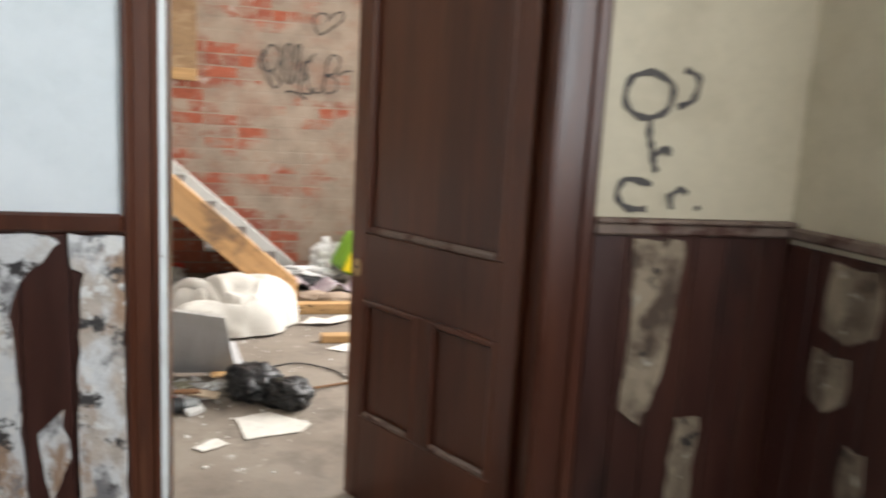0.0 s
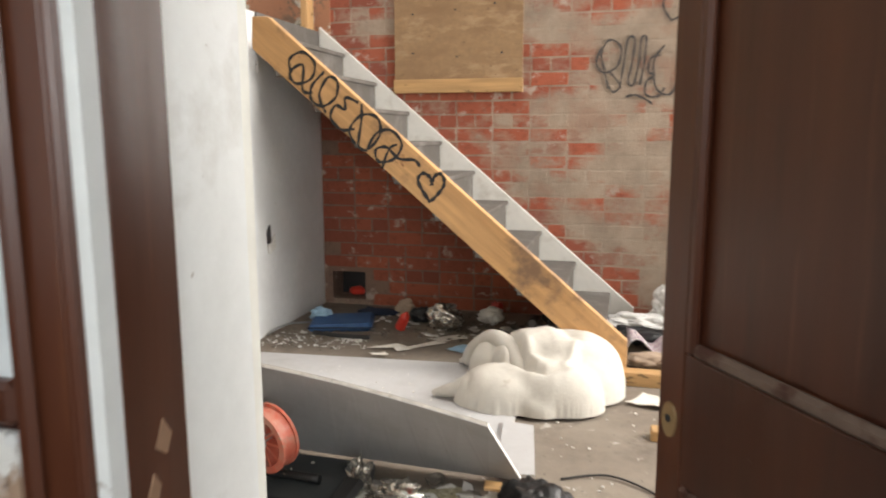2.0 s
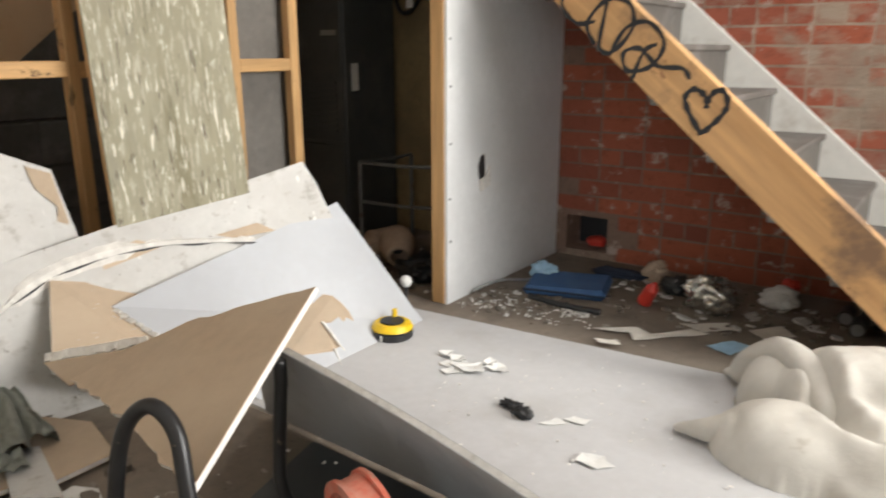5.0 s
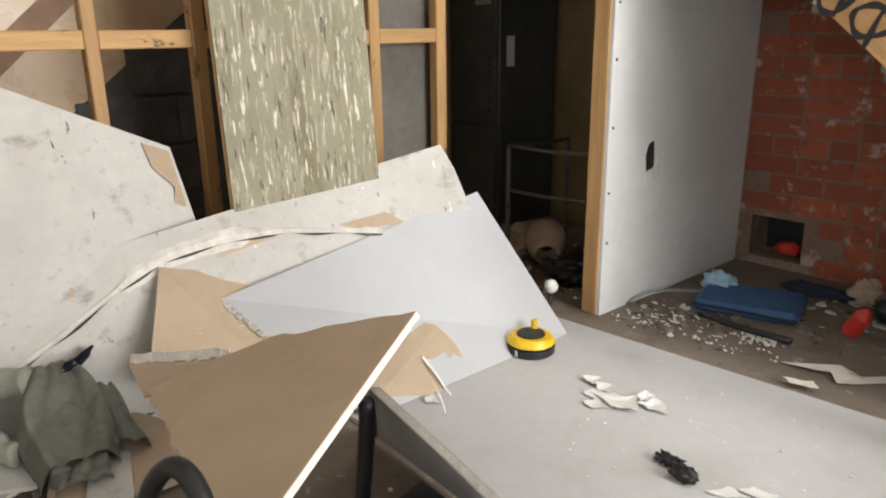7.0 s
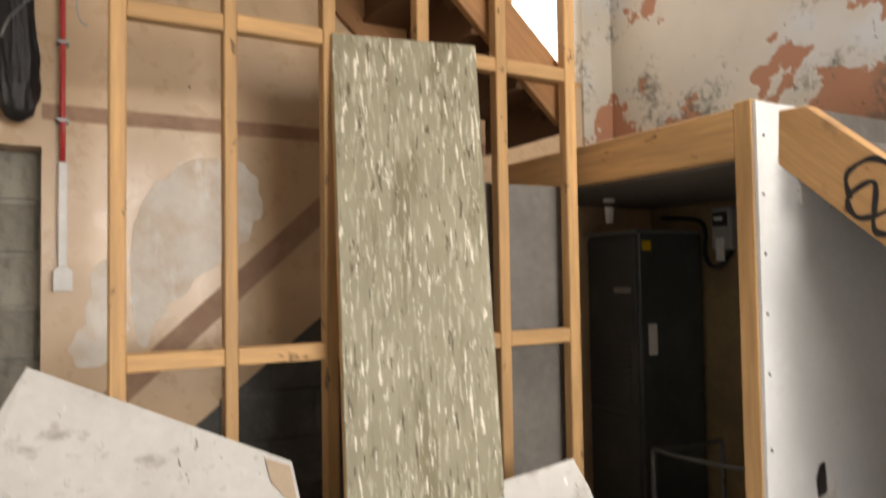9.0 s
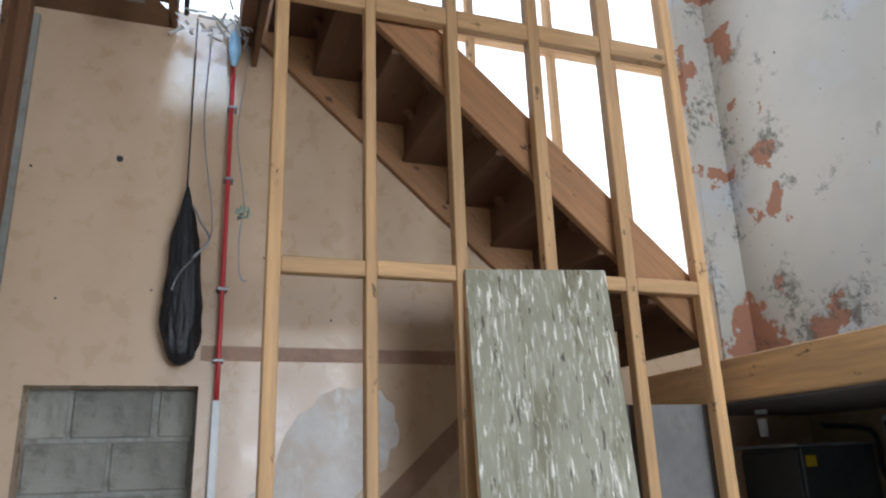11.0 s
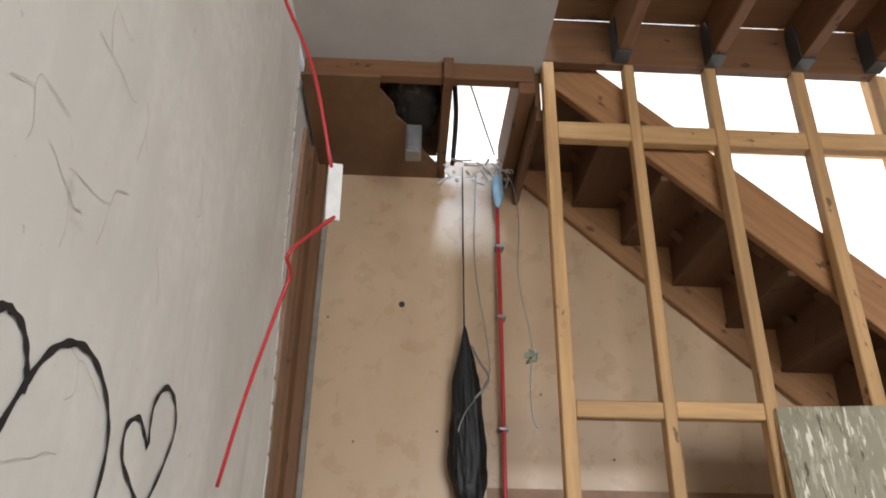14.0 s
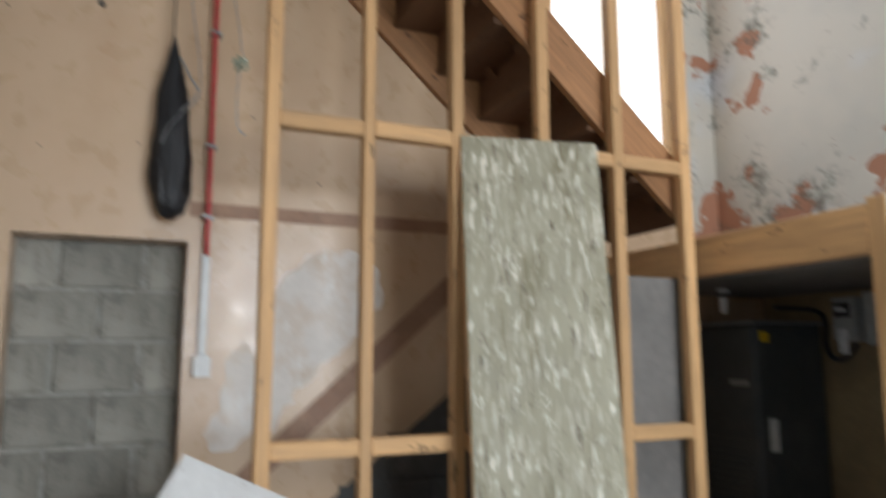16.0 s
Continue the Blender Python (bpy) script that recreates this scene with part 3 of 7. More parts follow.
# upper floor, joists, ceilings, roof
setting("roof", boxes((-3.65, 2.35, 6.2, 3.4, 2.7, 6.3), (-3.65, 6.2, 6.2, 3.4, 6.95, 6.3), (-1.8, 2.7, 6.2, 3.4, 5.15, 6.3), (2.4, 5.15, 6.2, 3.4, 6.2, 6.3), (-1.8, 5.15, 6.2, -1.2, 6.2, 6.3), (-3.65, 2.7, 6.2, -3.2, 6.2, 6.3)), M["ceiling_board"], "roof with a light over the stairwell", "roof")
setting("ceiling_boards", boxes((-2.44, 3.64, 3.85, 3.2, 5.05, 3.87), (0.6, 2.65, 3.85, 3.2, 3.64, 3.87)), M["old_wood_y"], "dark floorboards of the upper storey seen from below", "ceiling")
setting("ceiling_white", boxes((-2.5, 2.65, 3.6, 3.2, 3.63, 3.613)), M["ceiling_board"], "white plasterboard ceiling with a rough edge", "ceiling")
# ---- timber frame ----
for y in (3.93, 4.32, 4.69, 5.0):
    j = thing("floor_joist", (0, y, 3.63), "dark timber floor joist in a metal hanger", "joist", "floor joists")
    part("joist_timber", boxes((-2.44, y, 3.63, 3.2, y + 0.05, 3.85), bev=0.004), M["old_wood_x"], j)
    part("joist_hanger", boxes((-2.436, y - 0.006, 3.626, -2.36, y - 0.001, 3.80), (-2.436, y + 0.051, 3.626, -2.36, y + 0.056, 3.80), (-2.436, y - 0.006, 3.622, -2.36, y + 0.056, 3.628)), M["steel_dark"], j, "dark metal hanger")
tagged(part("header_beam", boxes((-2.49, 3.60, 3.62, -2.44, 5.05, 3.85), bev=0.004), M["old_wood_y"]), "dark timber header carrying the upper floor joists", "beam")

frame_wall = thing("stud_wall", (-2.44, 4.5, 0), "bare pine stud partition with noggins and no lining", "stud wall")
STUDS = ((3.63, 3.678), (3.97, 4.012), (4.31, 4.357), (4.68, 4.732), (5.035, 5.085), (5.385, 5.44))
for k, (y0, y1) in enumerate(STUDS):
    part("stud", boxes((-2.492, y0, 0.0, -2.44, y1, 3.62), bev=0.004), M["pine_z"], frame_wall)
for z0, z1 in ((1.06, 1.118), (2.155, 2.213), (3.24, 3.32)):
    for a, b in zip(STUDS, STUDS[1:]):
        dz = random.uniform(-0.006, 0.006)
        part("noggin", boxes((-2.492, a[1], z0 + dz, -2.443, b[0], z1 + dz), bev=0.004), M["pine_y"], frame_wall)
part("sole_plate", boxes((-2.505, 3.678, 0, -2.445, 3.97, 0.045), (-2.505, 4.012, 0, -2.445, 4.31, 0.045), (-2.505, 4.357, 0, -2.445, 4.68, 0.045), (-2.505, 4.732, 0, -2.445, 5.035, 0.045), (-2.505, 5.085, 0, -2.445, 5.385, 0.045)), M["pine_y"], frame_wall)

# glazed opening beside the upper flight
win = tagged(new("window_1"), "bright glazed screen with thin timber battens beside the stair", "window", kind="structure")
win.matrix_basis = Matrix.Translation((-3.25, 4.9, 2.5))
part("pane", boxes((-3.63, 3.1, 2.502, -3.61, 6.398, 5.4)), M["pane"], win, "bright milky daylight pane")
for y in (3.87, 4.37, 4.87, 5.41, 5.85, 6.28):
    part("batten", boxes((-3.58, y, 2.52, -3.52, y + 0.04, 5.4), bev=0.003), M["pine_z"], win)
for z in (2.5, 3.97, 5.36):
    part("rail", boxes((-3.585, 3.82, z, -3.515, 6.395, z + 0.03), bev=0.003), M["pine_y"], win)

# ---- ceiling bay over the hanging bag ----
M["dark_wool"] = mat("near_black_insulation", (0.03, 0.024, 0.019), [((0.09, 0.075, 0.06), 16, 0.55, 0.65)], rough=0.95, bump=0.6, bscale=40)
bm = prism([(-2.44, 2.652), (-2.44, 2.97), (-2.52, 2.965), (-2.62, 3.02), (-2.70, 3.03), (-2.80, 3.10), (-2.98, 3.16), (-3.10, 3.235), (-3.2, 3.24), (-3.2, 2.652)], "z", 3.50, 3.513)
M["bay_brown"] = mat("dark_brown_ceiling_sheet", (0.185, 0.098, 0.046), [((0.15, 0.075, 0.035), 3, 0.45, 0.65)], rough=0.5, bump=0.05)
setting("ceiling_bay", bm, M["bay_brown"], "torn brown ceiling sheet", "ceiling")
tagged(part("trimmer_joist", boxes((-3.2, 3.225, 3.50, -2.42, 3.265, 3.70), bev=0.003), M["old_wood_x"]), "old dark timber beside the ceiling hole", "joist", "trimmers")
tagged(part("trimmer_joist", boxes((-3.2, 3.535, 3.47, -2.46, 3.60, 3.70), bev=0.003), M["old_wood_x"]), "old dark timber beside the ceiling hole", "joist", "trimmers")
tagged(part("trimmer_joist", boxes((-2.50, 2.66, 3.52, -2.45, 3.595, 3.60), bev=0.003), M["old_wood_y"]), "old dark timber at the ceiling edge", "joist", "trimmers")
bm = bmesh.new()
bmesh.ops.create_icosphere(bm, subdivisions=4, radius=1)
for v in bm.verts:
    n = noise.noise(v.co * 4) * 0.25 + noise.noise(v.co * 11) * 0.12
    v.co = Vector((-2.74 + v.co.x * 0.26 * (1 + n), 3.10 + v.co.y * 0.12 * (1 + n), 3.60 + v.co.z * 0.06 * (1 + n)))
tagged(part("insulation", bm, M["dark_wool"], smooth=True), "dark loose insulation behind the torn ceiling", "insulation")
bm = bmesh.new()
box(bm, -2.84, 3.075, 3.36, -2.75, 3.145, 3.50, 0.006)
box(bm, -2.748, 3.085, 3.375, -2.742, 3.135, 3.46, 0.002)
tagged(part("junction_box", bm, M["grey_metal"]), "grey metal junction box hanging at the torn ceiling", "junction box")

# Added board that stops the bright pane showing through the torn ceiling.
setting("ceiling_laths", boxes((-3.2, 2.652, 3.63, -2.51, 3.224, 3.645)), M["old_wood_x"], "dark board added to block the bright gap above the torn ceiling", "ceiling")

tagged(part("apron_board", boxes((-3.2, 3.604, 3.36, -2.497, 3.628, 3.86), bev=0.003), M["old_wood_x"]), "brown timber apron between the hole and the stair", "board")

# rags of plaster at the hole
bm = bmesh.new()
rnd = random.Random(4)
for k in range(46):
    y, x = rnd.uniform(3.24, 3.60), rnd.uniform(-3.17, -3.02)
    a, l = rnd.uniform(-0.8, 0.8), rnd.uniform(0.03, 0.09)
    box(bm, -l / 2, -0.006, -0.002, l / 2, 0.006, 0.002, m=Matrix.Translation((x, y, 3.49 + rnd.uniform(-0.03, 0.02))) @ Euler((rnd.uniform(-0.5, 0.5), a, rnd.uniform(0, 3))).to_matrix().to_4x4())
tagged(part("plaster_rags", bm, M["white_plastic"]), "splintered white plaster and lath round the hole", "debris", kind="stuff")
bm = bmesh.new()
bmesh.ops.create_icosphere(bm, subdivisions=3, radius=1)
for v in bm.verts:
    n = noise.noise(v.co * 5) * 0.3
    v.co = Vector((-3.12 + v.co.x * 0.022 * (1 + n), 3.52 + v.co.y * 0.028 * (1 + n), 3.40 + v.co.z * 0.10))
tagged(part("foam_lump", bm, M["pale_blue"], smooth=True), "pale blue-grey torn wrapping on the pipe head", "wrapping")

# hanging pipe, cables, bag
pipe = thing("red_pipe", (-3.15, 3.53, 1.32), "red painted pipe down the wall ending in white trunking", "pipe")
part("pipe", tube([(-3.15, 3.52, 3.35), (-3.15, 3.527, 2.6), (-3.155, 3.53, 1.8)], 0.0098, 10, steps=4), M["red_cable"], pipe)
part("trunking", boxes((-3.2, 3.515, 1.40, -3.165, 3.547, 1.80), bev=0.003), M["white_plastic"], pipe, "white plastic trunking")
part("socket_box", prism([(3.50, 1.31), (3.565, 1.31), (3.565, 1.385), (3.545, 1.40), (3.515, 1.40), (3.50, 1.385)], "x", -3.2, -3.155), M["white_plastic"], pipe, "white back box")
for z in (1.95, 2.25, 2.75, 3.1):
    part("clip", boxes((-3.2, 3.508, z, -3.138, 3.55, z + 0.014), bev=0.002), M["grey_metal"], pipe)

sack = thing("hanging_bag", (-3.12, 3.38, 2.0), "black plastic bag hanging on a cord against the wall", "bag")
bm = bmesh.new()
bmesh.ops.create_icosphere(bm, subdivisions=5, radius=1)
for v in bm.verts:
    t = (v.co.z + 1) / 2
    w = float(np.interp(t, (0, 0.03, 0.10, 0.2, 0.4, 0.7, 0.9, 1), (1.7, 1.65, 1.4, 1.2, 0.95, 0.72, 0.45, 0.3)))
    fold = abs(noise.noise(Vector((v.co.x * 3.2, v.co.y * 3.2, v.co.z * 1.2)))) * 0.35 + noise.noise(v.co * 9) * 0.09
    v.co = Vector((-3.12 + v.co.x * 0.052 * w * (1 + fold), 3.362 + 0.02 * (1 - t) + v.co.y * 0.070 * w * (1 + fold), 1.93 + 0.77 * t))
part("sack", bm, M["bag_black"], sack, smooth=True)
part("cord", tube([(-3.13, 3.36, 2.69), (-3.13, 3.355, 3.1), (-3.12, 3.35, 3.52)], 0.004, 6), M["black_plastic"], sack)
part("tie", tube([(-3.06, 3.40, 2.36), (-3.055, 3.46, 2.44), (-3.06, 3.42, 2.52), (-3.1, 3.39, 2.60)], 0.005, 6), M["grey_metal"], sack, "pale grey tie")


def cable(name, pts, r, material, label, category="cable"):
    return tagged(part(name, tube(pts, r, 7), material), label, category)


cable("loose_wire", [(-3.14, 3.42, 3.5), (-3.13, 3.41, 3.0), (-3.12, 3.47, 2.55), (-3.1, 3.44, 2.42), (-3.06, 3.36, 2.30), (-3.05, 3.33, 2.22)], 0.003, M["grey_metal"], "thin grey wire hanging from the ceiling hole")
cable("thin_cable", [(-3.05, 3.50, 3.55), (-2.9, 3.40, 3.75), (-2.8, 3.34, 3.9), (-2.75, 3.36, 4.1)], 0.004, M["black_plastic"], "black cable rising through the ceiling hole")
cable("thin_cable", [(-3.1, 3.30, 3.52), (-2.85, 3.30, 3.62), (-2.7, 3.285, 3.70), (-2.6, 3.28, 3.8)], 0.012, M["black_plastic"], "thick black cable in the ceiling hole")
rose = thing("lamp_holder", (-2.52, 3.555, 2.36), "wire and metal lamp holder dangling from the ceiling hole", "lamp holder")
part("flex", tube([(-3.02, 3.50, 3.50), (-2.90, 3.56, 3.30), (-2.66, 3.545, 2.98), (-2.56, 3.52, 2.70), (-2.53, 3.545, 2.50), (-2.52, 3.555, 2.41)], 0.0022, 6), M["grey_metal"], rose)
bm = bmesh.new()
rnd = random.Random(9)
for k in range(12):
    box(bm, -0.018, -0.005, -0.002, 0.018, 0.005, 0.002, 0.001, m=Matrix.Translation((-2.52 + rnd.uniform(-.01, .01), 3.556 + rnd.uniform(-.016, .016), 2.385 + rnd.uniform(-.03, .022))) @ Euler((rnd.uniform(0, 3), rnd.uniform(0, 3), rnd.uniform(0, 3))).to_matrix().to_4x4())
part("bracket", bm, M["holder_green"], rose, "tarnished green metal claws")
part("tail", tube([(-2.52, 3.55, 2.36), (-2.52, 3.543, 2.27), (-2.52, 3.548, 2.17), (-2.52, 3.562, 2.135), (-2.52, 3.576, 2.135)], 0.0028, 6), M["grey_metal"], rose)

lead = thing("red_cable", (-1.7, 2.9, 1.9), "red cable hanging loose with a length of white trunking", "cable")
part("upper_run", tube([(-1.75, 2.68, 3.60), (-1.68, 2.70, 3.35), (-1.62, 2.75, 3.11), (-1.63, 2.853, 2.86), (-1.705, 2.913, 2.61)], 0.005, 8), M["red_cable"], lead)
part("lower_run", tube([(-1.72, 2.93, 2.475), (-1.67, 2.885, 2.40), (-1.62, 2.845, 2.32), (-1.68, 2.845, 2.30), (-1.70, 2.825, 2.24), (-1.78, 2.755, 2.03), (-1.86, 2.70, 1.84)], 0.0048, 8), M["red_cable"], lead)
bm = boxes((-0.004, -0.018, -0.078, 0.0, 0.018, 0.078), (-0.014, -0.018, -0.078, -0.004, -0.015, 0.078), (-0.014, 0.015, -0.078, -0.004, 0.018, 0.078))
bmesh.ops.transform(bm, matrix=Matrix.Translation((-1.712, 2.925, 2.545)) @ Euler((0.03, 0.10, 0.25)).to_matrix().to_4x4(), verts=bm.verts)
part("trunking", bm, M["white_plastic"], lead, "white plastic trunking")

# exposed timbers and a shadow strip at the end of the plaster wall
# The last, grey strip is no timber: it draws the corner's shadow line.
for x0, x1, y1, mt in ((-2.86, -2.73, 2.648, "ochre_dark"), (-3.0, -2.88, 2.665, "old_wood_z"), (-3.10, -3.03, 2.70, "old_wood_z"), (-3.195, -3.165, 2.71, "grey_metal")):
    tagged(part("wall_batten", boxes((x0, 2.63, 0, x1, y1, 3.45), bev=0.004), M[mt] if mt != "grey_metal" else M["block"]), "rough upright batten where the plaster ends, the grey strip a shadow line", "batten", "wall battens")
bm = bmesh.new()
rnd = random.Random(2)
for k in range(40):
    z = 0.1 + k * 0.085
    xe = -2.70 + max(0, z - 2.0) * 0.19
    w = rnd.uniform(0.008, 0.03)
    prism([(xe + 0.015, z), (xe + 0.012, z + 0.08), (xe - w * 0.6, z + 0.07), (xe - w, z + 0.035), (xe - w * 0.4, z + 0.01)], "y", 2.636, 2.6525, bm)
tagged(part("plaster_edge", bm, M["gypsum"]), "broken ragged edge of the plaster wall", "plaster edge")

# filler patches on the back wall
def smear(outline, seed):
    """A trowelled smear: the outline softened and made uneven at its rim."""
    line = smooth_line([(a, b, 0) for a, b in outline], 7, True)
    pts = [(p.x + 0.030 * noise.noise(Vector((p.x * 19, p.y * 19, seed))), p.y + 0.034 * noise.noise(Vector((p.x * 15, p.y * 15, seed + 5)))) for p in line]
    return prism(pts, "x", X_BACK, X_BACK + 0.003)


setting("trim_patch", smear([(3.78, 1.25), (3.78, 1.56), (3.84, 1.70), (3.95, 1.81), (4.08, 1.86), (4.23, 1.83), (4.30, 1.71), (4.26, 1.56), (4.16, 1.46), (4.04, 1.35), (3.93, 1.24), (3.82, 1.09)], 1.0), M["skim_patch"], "pale smear of filler on the wall", "filler patch")
setting("trim_patch", smear([(3.56, 1.06), (3.60, 1.18), (3.63, 1.36), (3.69, 1.45), (3.74, 1.38), (3.76, 1.12), (3.63, 1.01)], 3.0), M["skim_patch"], "pale smear of filler on the wall", "filler patch")
bm = bmesh.new()
cyl(bm, (X_BACK, 3.08, 2.82), 0.014, 0.012, "x", 10)
for y, z in ((2.9, 2.2), (3.7, 2.42), (4.0, 2.15), (3.25, 2.25), (2.75, 2.75)):
    cyl(bm, (X_BACK, y, z), 0.005, 0.01, "x", 8)
setting("trim_nail_holes", bm, M["black_plastic"], "small dark nail holes in the plaster", "nail holes")


# ---- painted marks ----
def on_heart_wall(u, v, w):
    return (-u, Y_HEART + 0.003 + w, v)


def heart(cx, cz, w, h, tilt=0.0):
    pts = [(0.02, 0.28), (-0.08, 0.45), (-0.32, 0.52), (-0.5, 0.28), (-0.42, -0.05), (-0.12, -0.48), (0.0, -0.55), (0.2, -0.3), (0.44, 0.1), (0.5, 0.42), (0.36, 0.66), (0.16, 0.56), (0.04, 0.28), (0.03, 0.1)]
    return [(cx + (p[0] + tilt * p[1]) * w, cz + p[1] * h) for p in pts]


HEART_W = [(1.50, 1.86), (1.47, 1.88), (1.43, 1.90), (1.38, 1.875), (1.385, 1.825), (1.44, 1.79), (1.52, 1.755), (1.56, 1.79), (1.61, 1.86), (1.635, 1.925), (1.60, 1.975), (1.54, 1.985), (1.49, 1.945), (1.485, 1.90), (1.495, 1.865)]
setting("trim_graffiti_heart", ribbon([HEART_W], 0.011, on_heart_wall), M["black_paint"], "black painted heart on the plaster wall", "graffiti")
setting("trim_graffiti_loop", ribbon([[(0.99, 1.785), (1.024, 1.853), (1.065, 1.908), (1.113, 1.936), (1.168, 1.944), (1.234, 1.924), (1.289, 1.879), (1.314, 1.821), (1.304, 1.734), (1.27, 1.66), (1.20, 1.58)], [(0.88, 1.89), (0.928, 1.92), (0.95, 1.924), (0.984, 1.914), (1.01, 1.885), (1.021, 1.859), (1.024, 1.84)]], 0.012, on_heart_wall), M["black_paint"], "black painted loops on the plaster wall", "graffiti")
# hairline cracks
cr = []
rnd = random.Random(21)
for u, v, du, dv in ((0.97, 2.38, 0.05, 0.0), (0.93, 2.15, 0.03, -0.005), (0.99, 2.15, 0.05, 0.012), (1.18, 2.40, 0.006, -0.03), (0.81, 2.17, 0.03, 0.01), (1.12, 1.93, 0.02, -0.012), (1.0, 1.76, 0.03, 0.0), (1.5, 2.5, 0.01, -0.03), (1.35, 2.2, 0.012, -0.02), (0.9, 2.5, 0.03, -0.02)):
    line = [(u, v)]
    for k in range(5):
        line.append((line[-1][0] + du * rnd.uniform(0.4, 1.4) + rnd.uniform(-0.012, 0.012), line[-1][1] + dv * rnd.uniform(0.4, 1.4) + rnd.uniform(-0.016, 0.016)))
    cr.append(line)
    if k and rnd.random() < 0.7:
        a = line[rnd.randrange(1, 4)]
        cr.append([a, (a[0] + rnd.uniform(-0.02, 0.03), a[1] - rnd.uniform(0.02, 0.05)), (a[0] + rnd.uniform(-0.02, 0.04), a[1] - rnd.uniform(0.06, 0.09))])
M["crack_line"] = mat("dusty_crack", (0.56, 0.54, 0.50), rough=0.9, bump=0, var=0.2, random_tint=0)
setting("trim_cracks", ribbon(cr, 0.0016, on_heart_wall, -0.001, 4), M["crack_line"], "fine cracks in the plaster", "cracks")

# ---- lower staircase ----
NOSE_X, NOSE_Z, GO, RISE = 0.39, 0.194, 0.2275, 0.196
stair = thing("staircase", (0.0, 6.0, 0), "steep straight stair with grey treads and a bare pine string", "staircase")
for k in range(9):
    xn, zt = NOSE_X - GO * k, NOSE_Z + RISE * k
    part("tread", boxes((max(xn - GO - 0.02, -1.636), 5.62 if k < 8 else 5.75, zt - 0.028, xn, 6.61, zt), bev=0.005), M["tread"], stair)
    part("riser", boxes((xn - 0.03, 5.62, zt - RISE + (0.0 if k else -0.0), xn - 0.016, 6.61, zt - 0.028)), M["tread"], stair)
part("riser", boxes((-1.636, 5.75, NOSE_Z + RISE * 8, -1.622, 6.61, 1.912)), M["tread"], stair)


def nose_line(x):
    return NOSE_Z - 0.862 * (x - NOSE_X)


part("outer_string", prism([(0.50, 0.0), (0.50, nose_line(0.50) + 0.115), (-1.37, nose_line(-1.37) + 0.115), (-1.462, nose_line(-1.37) + 0.118), (-1.47, nose_line(-1.47) - 0.13), (0.40, 0.06), (0.43, 0.0)], "y", 5.40, 5.45, bev=0.004), M["pine_slope"], stair, "bare knotted pine string with graffiti")
part("wall_string", prism([(0.54, 0.0), (0.54, nose_line(0.54) + 0.03), (-1.62, nose_line(-1.62) + 0.02), (-1.62, nose_line(-1.62) - 0.2), (0.3, 0.0)], "y", 6.612, 6.646, bev=0.003), M["white_string"], stair, "white painted wall string")
part("newel_stub", boxes((-1.70, 6.50, 1.902, -1.65, 6.60, 2.12), bev=0.004), M["pine_z"], stair)


def on_string(u, v, w):
    """u along the string from its top, v across it."""
    c, s = math.cos(math.radians(SLOPE_1)), math.sin(math.radians(SLOPE_1))
    x0, z0 = -1.42, nose_line(-1.42) - 0.005
    u = 0.27 + 0.864 * u
    return (x0 + u * c + v * s, 5.3975 - w, z0 - u * s + v * c)


UP_C, UP_S = math.cos(math.radians(SLOPE_1 - 12)), math.sin(math.radians(SLOPE_1 - 12))
TAG_S = [
    [(0.00, -0.06), (-0.06, 0.0), (-0.02, 0.09), (0.08, 0.09), (0.12, 0.0), (0.06, -0.09), (-0.01, -0.06), (0.03, 0.03), (0.12, -0.09), (0.18, -0.06)],
    [(0.16, 0.09), (0.15, -0.03), (0.20, -0.10), (0.28, -0.08), (0.31, 0.02), (0.26, 0.10), (0.20, 0.08), (0.22, -0.04), (0.32, -0.10)],
    [(0.44, 0.09), (0.36, 0.06), (0.40, 0.0), (0.34, -0.02), (0.36, -0.10), (0.46, -0.11), (0.52, -0.05)],
    [(0.46, 0.10), (0.52, 0.02), (0.60, -0.11), (0.66, -0.09), (0.66, 0.04), (0.58, 0.10), (0.50, 0.04), (0.50, -0.08), (0.58, -0.12)],
    [(0.66, -0.11), (0.64, 0.02), (0.70, 0.10), (0.80, 0.08), (0.82, -0.02), (0.76, -0.10), (0.70, -0.06), (0.74, 0.0), (0.84, 0.0), (0.92, 0.06), (0.97, 0.05)],
    [(0.80, -0.12), (0.76, 0.0), (0.78, 0.06)],
]
tagged(part("string_graffiti", ribbon([[(p, 0.82 * q) for p, q in st] for st in TAG_S], 0.016, on_string), M["black_paint"], stair), "looping black marker scrawl")
tagged(part("string_graffiti", ribbon([[(1.10 + (a * UP_C - b * UP_S) / 0.864, 0.0 + a * UP_S + b * UP_C) for a, b in heart(0.0, 0.0, 0.14, 0.12, -0.15)]], 0.02, on_string), M["black_paint"], stair), "black marker heart")

# ---- upper staircase ----
upper = thing("upper_staircase", (-2.85, 4.6, 1.96), "bare timber upper stair flight seen from below", "staircase")


def low_2(y):
    return 3.47 - 0.905 * (y - 3.78)


